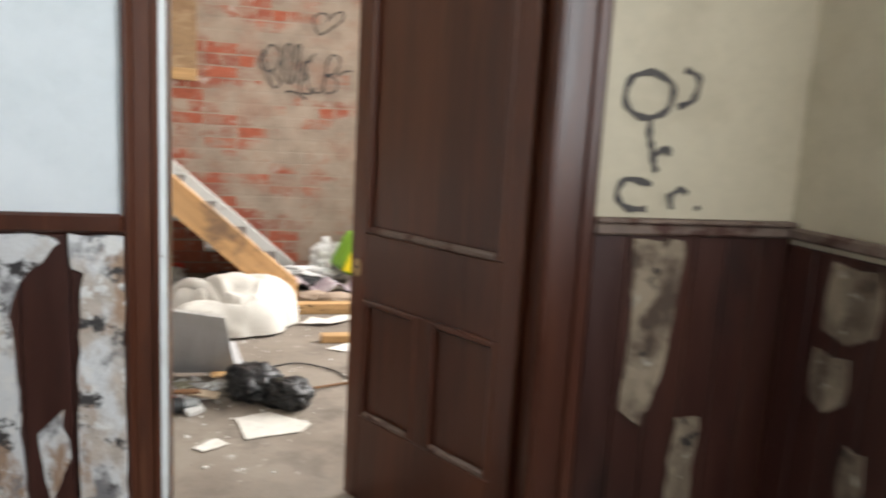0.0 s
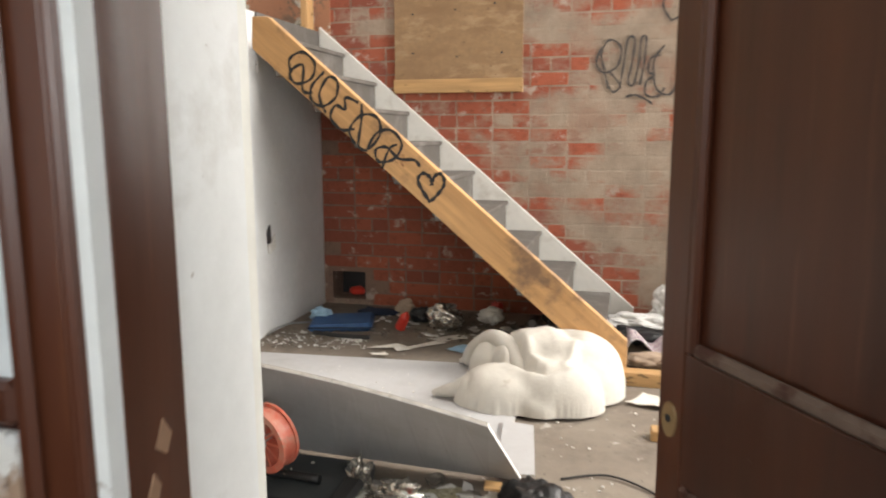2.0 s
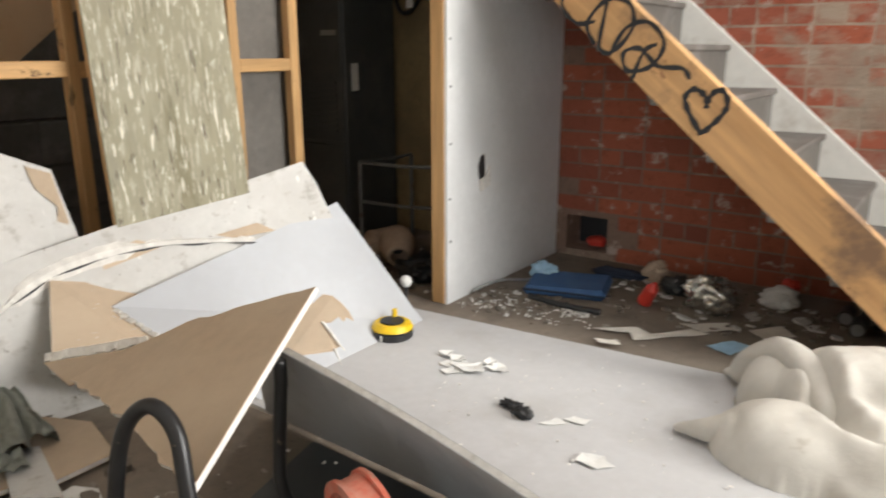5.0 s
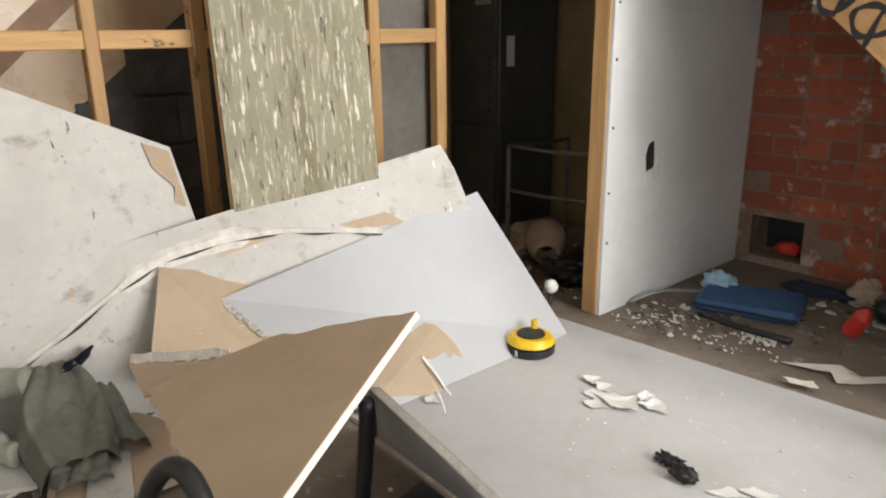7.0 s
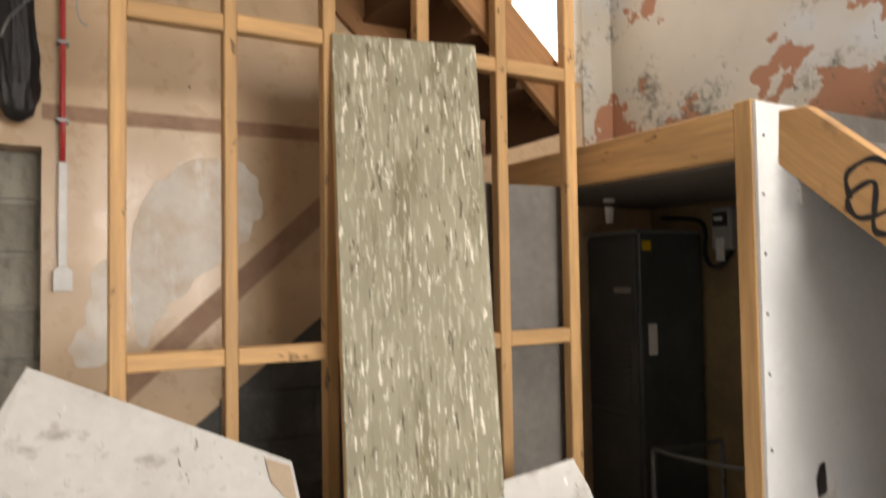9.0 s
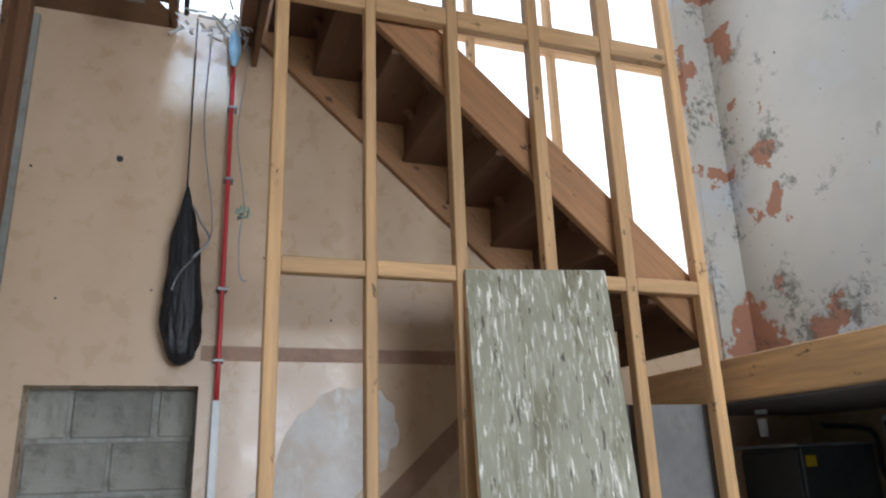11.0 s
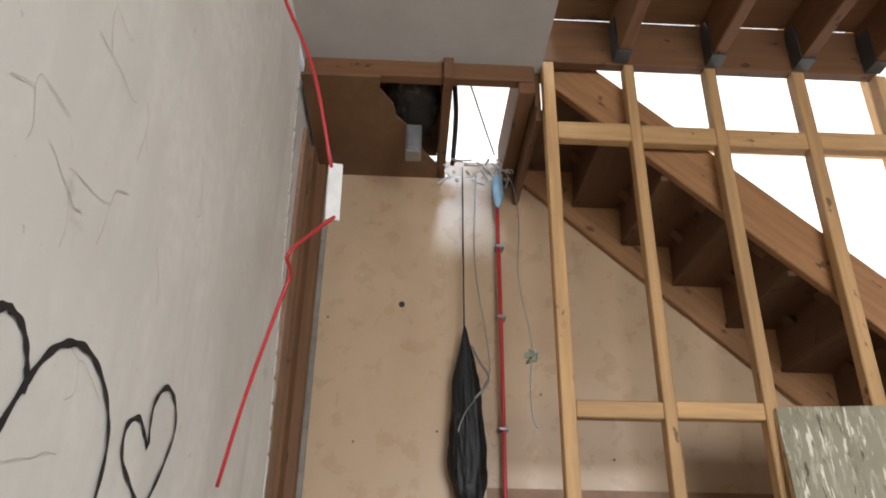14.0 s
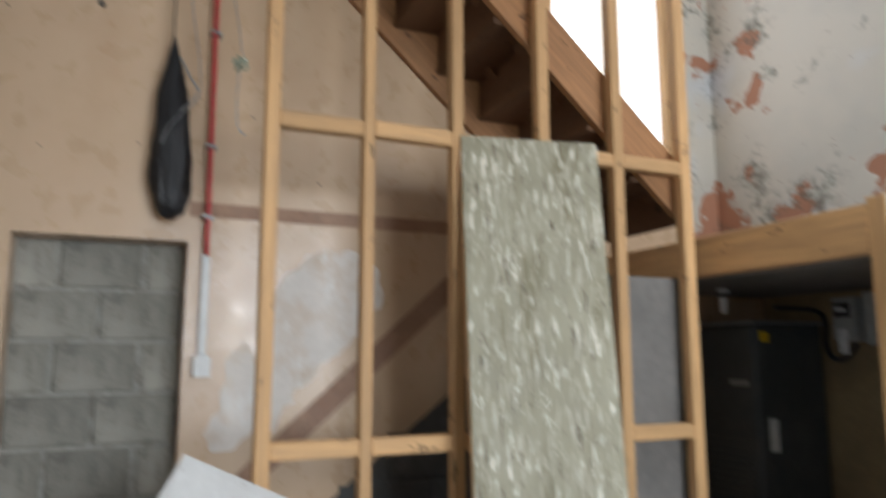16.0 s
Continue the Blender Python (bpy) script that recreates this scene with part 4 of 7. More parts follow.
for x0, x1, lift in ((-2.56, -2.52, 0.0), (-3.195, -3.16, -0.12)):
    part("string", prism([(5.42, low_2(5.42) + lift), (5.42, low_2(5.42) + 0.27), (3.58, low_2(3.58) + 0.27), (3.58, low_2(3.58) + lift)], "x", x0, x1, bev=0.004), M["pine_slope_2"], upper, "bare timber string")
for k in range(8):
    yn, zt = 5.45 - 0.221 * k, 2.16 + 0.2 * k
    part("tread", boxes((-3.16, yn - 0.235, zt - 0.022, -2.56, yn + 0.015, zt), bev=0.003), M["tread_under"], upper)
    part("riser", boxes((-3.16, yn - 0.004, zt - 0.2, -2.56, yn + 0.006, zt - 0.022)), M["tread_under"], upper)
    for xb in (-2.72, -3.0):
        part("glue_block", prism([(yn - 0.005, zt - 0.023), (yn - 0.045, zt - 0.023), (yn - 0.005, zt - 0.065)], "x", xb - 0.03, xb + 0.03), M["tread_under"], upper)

# ---- landing, closet and partition ----
setting("landing", boxes((-3.2, 5.585, 1.86, -1.73, 6.64, 1.90), (-1.73, 5.605, 1.86, -1.66, 6.64, 1.90)), M["tread"], "landing deck between the two stair flights", "landing")
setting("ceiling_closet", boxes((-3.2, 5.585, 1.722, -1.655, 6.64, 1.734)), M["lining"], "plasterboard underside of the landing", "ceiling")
tagged(part("landing_beam", boxes((-3.2, 5.53, 1.732, -1.728, 5.58, 1.905), bev=0.004), M["pine_x"]), "bare pine beam carrying the landing", "beam")
tagged(part("door_post", boxes((-1.726, 5.53, 0, -1.654, 5.60, 1.925), bev=0.004), M["pine_z"]), "bare pine post beside the closet opening", "post")
hole = prism([(5.535, 0), (5.535, 1.915), (6.64, 1.915), (6.64, 0)], "x", -1.653, -1.639)
part_wall = setting("wall_partition", hole, M["partition"], "grey plasterboard partition under the stair with a broken hole", "wall")
# No opening is cut: a black patch gives the cut-out its inner shade.
bm = prism([(5.80, 0.555), (5.79, 0.62), (5.81, 0.665), (5.84, 0.675), (5.846, 0.62), (5.85, 0.56)], "x", -1.6388, -1.636)
tagged(part("switch_hole", bm, M["black_plastic"]), "black patch for the dark of a broken switch cut-out", "hole")
bm = prism([(5.805, 0.50), (5.79, 0.555), (5.84, 0.565), (5.885, 0.615), (5.88, 0.52)], "x", -1.638, -1.626)
tagged(part("torn_flap", bm, M["gypsum"]), "torn plasterboard flap at the cut-out", "flap")
bm = bmesh.new()
for y, z in ((5.56, .3), (5.56, .75), (5.56, 1.2), (5.56, 1.6), (5.75, 1.62), (5.57, 1.8), (5.555, 0.5), (5.56, 1.0), (5.56, 1.4)):
    cyl(bm, (-1.638, y, z), 0.006, 0.003, "x", 8)
tagged(part("screw_heads", bm, M["steel_dark"]), "dark screw heads in the plasterboard edge", "screws", kind="stuff")
bm = prism([(5.75, 1.575), (5.745, 1.64), (5.765, 1.62), (5.77, 1.585)], "x", -1.638, -1.628)
tagged(part("paper_tag", bm, M["white_plastic"]), "small white scrap stuck on the plasterboard", "scrap")
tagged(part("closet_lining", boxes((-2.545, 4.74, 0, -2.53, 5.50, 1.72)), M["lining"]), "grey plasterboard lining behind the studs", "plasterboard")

cab = thing("steel_cabinet", (-3.0, 6.35, 0), "tall dark grey steel cabinet in the closet", "cabinet")
part("body", boxes((-3.19, 6.14, 0.02, -2.80, 6.6, 1.55), bev=0.006), M["steel_dark"], cab)
part("upper_door", boxes((-3.18, 6.125, 0.62, -2.815, 6.14, 1.53), bev=0.004), M["steel_dark"], cab)
part("lower_door", boxes((-3.18, 6.125, 0.05, -2.815, 6.14, 0.60), bev=0.004), M["steel_dark"], cab)
part("top_tray", boxes((-3.19, 6.10, 1.552, -2.78, 6.6, 1.566), bev=0.002), M["grey_metal"], cab)
for k in range(9):
    part("vent_slat", boxes((-3.14, 6.115, 0.68 + 0.035 * k, -2.86, 6.126, 0.695 + 0.035 * k)), M["steel_dark"], cab)
part("badge", boxes((-2.97, 6.12, 1.24, -2.85, 6.126, 1.27)), M["grey_metal"], cab, "pale maker's plate")
part("sticker", boxes((-2.7985, 6.19, 0.92, -2.796, 6.25, 1.08)), M["white_plastic"], cab, "white paper label")
part("warning_label", boxes((-2.7985, 6.16, 1.46, -2.796, 6.22, 1.51)), M["yellow_plastic"], cab, "yellow warning label")

M["meter_grey"] = plain("pale_grey_meter_plastic", (0.36, 0.36, 0.34), 0.5)
meter = thing("meter_box", (-2.55, 6.6, 1.45), "grey electricity meter with cables on the closet wall", "meter")
part("case", boxes((-2.68, 6.54, 1.46, -2.555, 6.644, 1.68), bev=0.008), M["meter_grey"], meter)
part("dial_window", boxes((-2.665, 6.532, 1.58, -2.575, 6.54, 1.655), bev=0.002), M["black_plastic"], meter)
part("number_strip", boxes((-2.65, 6.528, 1.61, -2.60, 6.5315, 1.63)), M["white_plastic"], meter, "white number strip")
part("paper_tag", boxes((-2.64, 6.525, 1.40, -2.59, 6.531, 1.52)), M["white_plastic"], meter, "white tag")
part("fuse_box", boxes((-2.515, 6.55, 1.44, -2.42, 6.644, 1.70), bev=0.008), M["meter_grey"], meter)
part("fuse_lid", boxes((-2.51, 6.544, 1.56, -2.425, 6.549, 1.69), bev=0.003), M["meter_grey"], meter)
part("cable_loop", tube([(-2.60, 6.6, 1.45), (-2.63, 6.55, 1.38), (-2.70, 6.55, 1.38), (-2.75, 6.57, 1.45), (-2.77, 6.6, 1.57), (-2.84, 6.61, 1.63), (-3.1, 6.62, 1.66)], 0.013, 8), M["black_plastic"], meter)
part("supply_cable", tube([(-2.47, 6.62, 1.44), (-2.46, 6.62, 1.2), (-2.44, 6.62, 0.95), (-2.40, 6.62, 0.68)], 0.008, 7), M["black_plastic"], meter)
tagged(part("wall_socket", boxes((-2.43, 6.62, 0.60, -2.35, 6.645, 0.68), bev=0.004), M["black_plastic"]), "dark socket hole on the closet wall", "socket")
bulb = thing("pendant_lamp", (-2.83, 5.97, 1.74), "white lamp holder under the closet ceiling", "lamp")
bm = bmesh.new()
cyl(bm, (-2.83, 5.97, 1.712), 0.028, 0.02)
cyl(bm, (-2.83, 5.97, 1.64), 0.018, 0.08, r2=0.022)
part("holder", bm, M["white_plastic"], bulb)

M["rack_metal"] = plain("dull_dark_grey_tube", (0.12, 0.125, 0.125), 0.5, 0.5, layers=[((0.08, 0.06, 0.045), 18, 0.56, 0.66)])
rack = thing("metal_frame", (-2.1, 5.76, 0), "dull grey tubular metal frame standing in the closet", "frame")
for x, y in ((-2.345, 5.74), (-1.88, 5.82), (-2.30, 6.12)):
    part("leg", tube([(x, y, 0), (x, y, 0.3), (x, y, 0.585)], 0.012, 8, steps=2), M["rack_metal"], rack)
for a, b, z in (((-2.345, 5.74), (-1.88, 5.82), 0.59), ((-2.345, 5.74), (-1.88, 5.82), 0.38), ((-2.345, 5.74), (-2.30, 6.12), 0.59)):
    part("bar", tube([(*a, z), ((a[0] + b[0]) / 2, (a[1] + b[1]) / 2, z - 0.01), (*b, z)], 0.0095, 8, steps=2), M["rack_metal"], rack)
pot = thing("clay_pot", (-2.17, 5.83, 0.04), "buff clay pot lying on its side in the closet", "pot")
AXIS = Vector((0.62, -0.66, -0.30)).normalized()
pot_m = Matrix.Translation((-2.19, 5.845, 0.125)) @ AXIS.to_track_quat("Z", "Y").to_matrix().to_4x4()
bm = bmesh.new()
profile = ((0.0, -0.09), (0.088, -0.09), (0.098, -0.05), (0.090, 0.02), (0.066, 0.075), (0.060, 0.095), (0.046, 0.095), (0.050, 0.06), (0.030, -0.02), (0.0, -0.03))
rings = [[bm.verts.new(pot_m @ Vector((r * math.cos(2 * math.pi * k / 28), r * math.sin(2 * math.pi * k / 28), z))) for k in range(28)] if r else [bm.verts.new(pot_m @ Vector((0, 0, z)))] for r, z in profile]
for a, b in zip(rings, rings[1:]):
    for k in range(28):
        q = [a[k % len(a)], a[(k + 1) % len(a)], b[(k + 1) % len(b)], b[k % len(b)]]
        bm.faces.new(list(dict.fromkeys(q)))
bmesh.ops.recalc_face_normals(bm, faces=bm.faces)
part("pot_body", bm, M["clay"], pot, smooth=True)
# A black disc paints in the shade of the pot's hollow.
bm = bmesh.new()
cyl(bm, pot_m @ Vector((0, 0, 0.01)), 0.045, 0.004, AXIS.to_track_quat("Z", "Y").to_matrix().to_4x4(), 20)
part("mouth", bm, M["black_plastic"], pot, "black disc for the shade inside the mouth")
# ---- loose boards ----
def sheet(name, corners, top, label, edge=None, thick=0.0125, category="plasterboard"):
    """A sheet of board with its core showing along the edges."""
    t = thing(name, Vector(corners[0]), label, category, "loose plasterboard")
    c = [Vector(p) for p in corners]
    n = (c[1] - c[0]).cross(c[2] - c[0]).normalized()
    if n.z < 0:
        n = -n
    part("face", slab(c, 0.0015), top, t)
    part("core", slab([p - n * 0.0016 for p in c], thick), edge or M["gypsum"], t, "broken white gypsum core")
    part("backing", slab([p - n * (thick + 0.0018) for p in c], 0.0015), M["board_tan"], t, "brown paper backing")
    return t


def ragged(a, b, n, amp, seed):
    """Points from a towards b with a torn, uneven run."""
    r = random.Random(seed)
    a, b = Vector(a), Vector(b)
    d = b - a
    side = d.cross(Vector((0, 0, 1))).normalized()
    return [tuple(a + d * (i / n) + side * (r.uniform(-amp, amp) if 0 < i else 0)) for i in range(n)]


green = thing("painted_sheet", (-2.15, 4.6, 0), "flaking green painted board leaning on the studs", "board")
gm = Matrix.Translation((-2.150, 4.280, 0.0)) @ Euler((0.0, -0.1265, -0.20)).to_matrix().to_4x4()
bm = boxes((-0.012, 0.0, 0.0, 0.0, 0.535, 2.215), bev=0.002)
bmesh.ops.transform(bm, matrix=gm, verts=bm.verts)
part("painted_face", bm, M["green_board"], green)
bm = boxes((-0.03, -0.004, 0.0, -0.0125, 0.539, 2.212), bev=0.002)
bmesh.ops.transform(bm, matrix=gm, verts=bm.verts)
part("backing_edge", bm, M["pine_z"], green, "bare timber edge")

sheet("board_flat", [(-2.02, 4.72, 0.016), (-1.74, 5.37, 0.016), (-0.21, 5.48, 0.016), (0.02, 5.49, 0.016), (0.05, 4.345, 0.016), (-1.0, 4.325, 0.016), (-1.76, 4.33, 0.016)], M["board_white"], "dusty white plasterboard sheet lying flat on the floor")
sheet("board_offcut", [(0.06, 4.24, 0.030), (0.0, 4.72, 0.030), (0.132, 4.70, 0.030), (0.192, 4.26, 0.030)], M["board_white"], "small white plasterboard offcut on the floor")

# strip that leans over the trolley, with a long bow in it
strip = thing("board_strip", (-0.4, 4.05, 0.0), "bowed plasterboard strip on edge against the trolley", "plasterboard", "loose plasterboard")
N = 14
for nm, off, th, mt in (("face", 0.0, 0.002, "board_white"), ("core", 0.0021, 0.0125, "gypsum"), ("backing", 0.0147, 0.0015, "board_white")):
    bm = bmesh.new()
    cols = []
    for i in range(N + 1):
        u = -0.15 + 1.15 * i / N
        top = Vector((-0.97 + 1.09 * u, 3.95 - 0.22 * u + 0.015 * math.sin(math.pi * u), 0.485 - 0.065 * u + 0.012 * math.sin(math.pi * max(0, u))))
        bot = Vector((-1.5, 4.315, 0.018)).lerp(Vector((0.15, 4.225, 0.018)), i / N)
        n = Vector((0.15, -0.80, -0.58)).normalized()
        cols.append([bm.verts.new(top - n * off), bm.verts.new(bot - n * off), bm.verts.new(bot - n * (off + th)), bm.verts.new(top - n * (off + th))])
    for a, b in zip(cols, cols[1:]):
        for k in range(4):
            bm.faces.new((a[k], a[(k + 1) % 4], b[(k + 1) % 4], b[k]))
    bm.faces.new(cols[0])
    bm.faces.new(cols[-1][::-1])
    bmesh.ops.recalc_face_normals(bm, faces=bm.faces)
    part(nm, bm, M[mt], strip)

# sheet that leans on the studs, with a long crack
A, B, C, D = Vector((-2.10, 5.10, 0.69)), Vector((-1.78, 5.22, 0.0)), Vector((-2.17, 3.25, 0.0)), Vector((-2.38, 3.25, 0.37))
back = sheet("board_cracked", [A, Vector((-2.055, 5.13, 0.60)), B, C, D], M["board_dirty"], "large scuffed plasterboard sheet with a torn crack, leaning on the studs")
nb = Vector((0.88, -0.21, 0.45)).normalized()


def on_back(y, z, w):
    """A point of the cracked sheet at that y and height, w proud of it."""
    x = (-2.61 + 0.21 * y - 0.45 * z) / 0.88
    return Vector((x, y, z)) + nb * w


bm = bmesh.new()
line = [(3.42, 0.13), (3.52, 0.17), (3.71, 0.26), (3.93, 0.38), (4.10, 0.44), (4.35, 0.465), (4.55, 0.45), (4.76, 0.42)]
pts = smooth_line([(a, b, 0) for a, b in line], 7)
rnd = random.Random(5)
prev = None
for i, p in enumerate(pts):
    w = 0.008 + 0.022 * abs(noise.noise(Vector((i * 0.37, 2, 0)))) + (0.02 if 20 < i < 34 else 0)
    cur = [bm.verts.new(on_back(p.x, p.y + w, 0.004)), bm.verts.new(on_back(p.x, p.y + 0.3 * w, 0.012 + rnd.uniform(0, 0.006))), bm.verts.new(on_back(p.x, p.y - w, 0.004))]
    if prev:
        bm.faces.new((prev[0], prev[1], cur[1], cur[0]))
        bm.faces.new((prev[1], prev[2], cur[2], cur[1]))
    prev = cur
part("torn_crack", bm, M["gypsum"], back, "torn white crack")
# Black ribbon beside the tear, drawing the shade of its gap.
bm = bmesh.new()
prev = None
for i, p in enumerate(pts[2:]):
    w = 0.004 + 0.004 * math.sin(i)
    q = [bm.verts.new(on_back(p.x, p.y - 0.010, 0.0125)), bm.verts.new(on_back(p.x, p.y - 0.010 - w, 0.0125))]
    if prev:
        bm.faces.new((prev[0], prev[1], q[1], q[0]))
    prev = q
part("crack_gap", bm, M["black_plastic"], back, "black line for the shade in the crack")
for k, pl in enumerate(([(4.20, 0.45), (4.34, 0.49), (4.42, 0.45), (4.30, 0.40), (4.2, 0.41)], [(4.62, 0.46), (4.80, 0.48), (4.86, 0.44), (4.7, 0.435)])):
    part("paper_scar", slab([on_back(a, b, 0.005 + k * 0.001) for a, b in pl], 0.002), M["board_tan"], back, "bare brown paper scar")

# tall sheet against the studs
tall = sheet("board_tall", [(-2.375, 3.42, 1.11), (-2.36, 4.16, 0.755), (-2.355, 4.175, 0.68), (-2.335, 4.21, 0.49), (-2.20, 4.28, 0.0), (-2.15, 3.05, 0.0), (-2.33, 3.20, 0.72)], M["board_dirty"], "large scuffed white plasterboard sheet propped upright on the studs")
bm = slab([(-2.352, 4.07, 0.78), (-2.345, 4.15, 0.745), (-2.325, 4.19, 0.52), (-2.325, 4.13, 0.53), (-2.33, 4.15, 0.63), (-2.345, 4.09, 0.70)], 0.003)
part("paper_scar", bm, M["board_tan"], tall, "bare brown paper along the broken edge")
bm = slab([(-2.262, 3.76, 0.42), (-2.235, 3.84, 0.31), (-2.23, 3.79, 0.28)], 0.003)
part("paper_scar", bm, M["board_tan"], tall, "bare brown paper round a hole")

# pale new sheet with a crease across it, brown-backed pieces
pale = thing("board_pale", (-1.65, 4.9, 0.03), "clean white plasterboard piece creased across, resting on the broken sheets", "plasterboard", "loose plasterboard")
PALE = [Vector(p) for p in ((-2.06, 4.15, 0.315), (-2.02, 5.22, 0.50), (-1.585, 5.27, 0.0175), (-1.585, 4.36, 0.0175))]
PALE_N = Vector((0.68, 0.03, 0.73)).normalized()
for nm, top, th, mt, lab in (("face", 0.0, 0.0015, "board_clean", ""), ("core", 0.0016, 0.0125, "gypsum", "white gypsum core"), ("backing", 0.0142, 0.0015, "board_tan", "brown paper backing")):
    bm = bmesh.new()
    up = [bm.verts.new(p - PALE_N * top) for p in PALE]
    dn = [bm.verts.new(p - PALE_N * (top + th)) for p in PALE]
    for a, b, c in ((0, 1, 2), (0, 2, 3)):
        bm.faces.new((up[a], up[b], up[c]))
        bm.faces.new((dn[c], dn[b], dn[a]))
    for i in range(4):
        bm.faces.new((up[i], dn[i], dn[(i + 1) % 4], up[(i + 1) % 4]))
    bmesh.ops.recalc_face_normals(bm, faces=bm.faces)
    part(nm, bm, M[mt], pale, lab)
bm = bmesh.new()
rnd = random.Random(17)
for k in range(9):
    p = PALE[0].lerp(PALE[3], 0.02 + 0.05 * k)
    w = rnd.uniform(0.006, 0.018)
    slab([p + Vector((0, -w, -0.004)), p + Vector((0.03, -w * 0.7, -0.01)), p + Vector((0.034, 0.004, -0.002)), p + Vector((0, 0.006, -0.001))], 0.006, bm)
part("torn_edge", bm, M["gypsum"], pale, "torn white edge")


def board_piece(t, outline, face_mat, thick=0.0125):
    """A flat broken piece: paper face over its gypsum core."""
    n = (outline[1] - outline[0]).cross(outline[-1] - outline[0]).normalized()
    n = n if n.z > 0 else -n
    part("paper_face", slab(outline, 0.0015), face_mat, t)
    part("core", slab([p - n * 0.0016 for p in outline], thick), M["gypsum"], t, "white gypsum edge")
    return n


def broken(run, amp, seed, step=0.035):
    """A line of points made uneven, as a snapped edge runs."""
    r = random.Random(seed)
    out = []
    for a, b in zip(run, run[1:]):
        a, b = Vector(a), Vector(b)
        n = max(1, int((b - a).length / step))
        side = (b - a).cross(Vector((0.2, -0.35, 0.9))).normalized()
        out += [a.lerp(b, i / n) + (side * r.uniform(-amp, amp) if i else Vector()) for i in range(n)]
    return out + [Vector(run[-1])]


tan1 = thing("brown_board_piece", (-1.2, 3.8, 0.3), "brown-backed triangular plasterboard piece propped on the trolley", "plasterboard", "loose plasterboard")
TIP, BTM = Vector((-0.945, 4.03, 0.63)), Vector((-0.80, 3.56, 0.40))
upper_edge = broken([TIP, (-1.055, 3.999, 0.591), (-1.296, 3.921, 0.5), (-1.40, 3.85, 0.441), (-1.54, 3.735, 0.348)], 0.006, 3)
lower_edge = broken([(-1.54, 3.735, 0.348), (-1.315, 3.693, 0.37), (-1.163, 3.664, 0.384), BTM], 0.007, 8)
board_piece(tan1, upper_edge + lower_edge[1:], M["board_tan"])
FLAP = [(-0.914, 4.022, 0.620), (-0.899, 4.038, 0.615), (-0.890, 4.056, 0.594), (-0.883, 4.072, 0.571), (-0.880, 4.084, 0.545), (-0.889, 4.069, 0.556), (-0.893, 4.064, 0.546), (-0.899, 4.054, 0.560), (-0.910, 4.040, 0.548), (-0.920, 4.028, 0.547), (-0.914, 4.044, 0.522), (-0.915, 4.047, 0.508), (-0.907, 4.065, 0.483), (-0.915, 4.05, 0.472), (-0.982, 3.964, 0.470), (-0.990, 3.945, 0.53)]
part("torn_flap", slab([Vector(p) for p in FLAP], 0.0025), M["board_tan"], tan1, "torn brown paper flap")
for run, w in (([(-0.925, 4.026, 0.552), (-0.914, 4.046, 0.518), (-0.908, 4.062, 0.488), (-0.90, 4.072, 0.470)], 0.0035), ([(-0.916, 4.052, 0.478), (-0.913, 4.062, 0.452), (-0.909, 4.066, 0.432)], 0.003)):
    part("paper_shred", tube([Vector(p) + Vector((0.004, -0.004, 0)) for p in run], lambda q, w=w: w * (1 - 0.7 * q), 6), M["gypsum"], tan1, "hanging white paper shred")

tan2 = thing("brown_board_piece", (-2.0, 4.0, 0.25), "brown-backed plasterboard piece with a torn white edge", "plasterboard", "loose plasterboard")
piece = [Vector(p) for p in ((-2.19, 4.02, 0.418), (-2.14, 4.33, 0.33), (-1.72, 4.20, 0.10), (-1.93, 3.87, 0.215))]
board_piece(tan2, [piece[0]] + broken([piece[1], piece[2]], 0.006, 5) + [piece[3]], M["board_tan"])
bm = bmesh.new()
rnd = random.Random(29)
for k in range(8):
    p = piece[0].lerp(piece[2], rnd.uniform(0.1, 0.7)).lerp(piece[1].lerp(piece[3], rnd.random()), 0.5) + Vector((0.008, -0.003, 0.008))
    d = Vector((rnd.uniform(-1, 1), rnd.uniform(-0.4, 1), rnd.uniform(-0.5, 0.3))).normalized() * rnd.uniform(0.006, 0.028)
    slab([p - d, p + Vector((0.003, 0.002, 0)), p + d, p - Vector((0.003, 0.002, 0))], 0.001, bm)
tagged(part("paper_nicks", bm, M["gypsum"], tan2), "pale nicks in the brown paper", kind="stuff")
snap = thing("snapped_edge", (-1.6, 3.8, 0.36), "snapped strip of white gypsum edge with brown paper under it", "plasterboard", "loose plasterboard")
a, b = Vector((-1.735, 3.765, 0.355)), Vector((-1.40, 3.868, 0.452))
top_run = broken([a, a.lerp(b, 0.5), b], 0.004, 12, 0.02)
bm = bmesh.new()
for p, q in zip(top_run, top_run[1:]):
    w = rnd.uniform(0.010, 0.016)
    slab([p + Vector((-0.004, 0.006, 0.002)), q + Vector((-0.004, 0.006, 0.002)), q + Vector((0.012, -0.006, -w)), p + Vector((0.012, -0.006, -w))], 0.008, bm)
part("gypsum_edge", bm, M["gypsum"], snap, "torn white edge")
part("paper_face", slab([a + Vector((0.012, -0.008, -0.016)), b + Vector((0.012, -0.008, -0.018)), Vector((-1.39, 3.842, 0.430)), Vector((-1.535, 3.728, 0.335))], 0.003), M["board_tan"], snap, "brown paper")

sheet("board_low", [(-2.20, 3.42, 0.05), (-2.15, 3.62, 0.055), (-1.93, 3.62, 0.03), (-1.86, 3.54, 0.03), (-1.95, 3.38, 0.03)], M["board_dirty"], "pale broken plasterboard piece on the floor under the jacket")
sheet("board_low", [(-1.925, 3.60, 0.045), (-1.85, 3.74, 0.045), (-1.70, 3.70, 0.035), (-1.72, 3.52, 0.035)], M["board_tan"], "brown-backed broken plasterboard piece on the floor under the jacket")

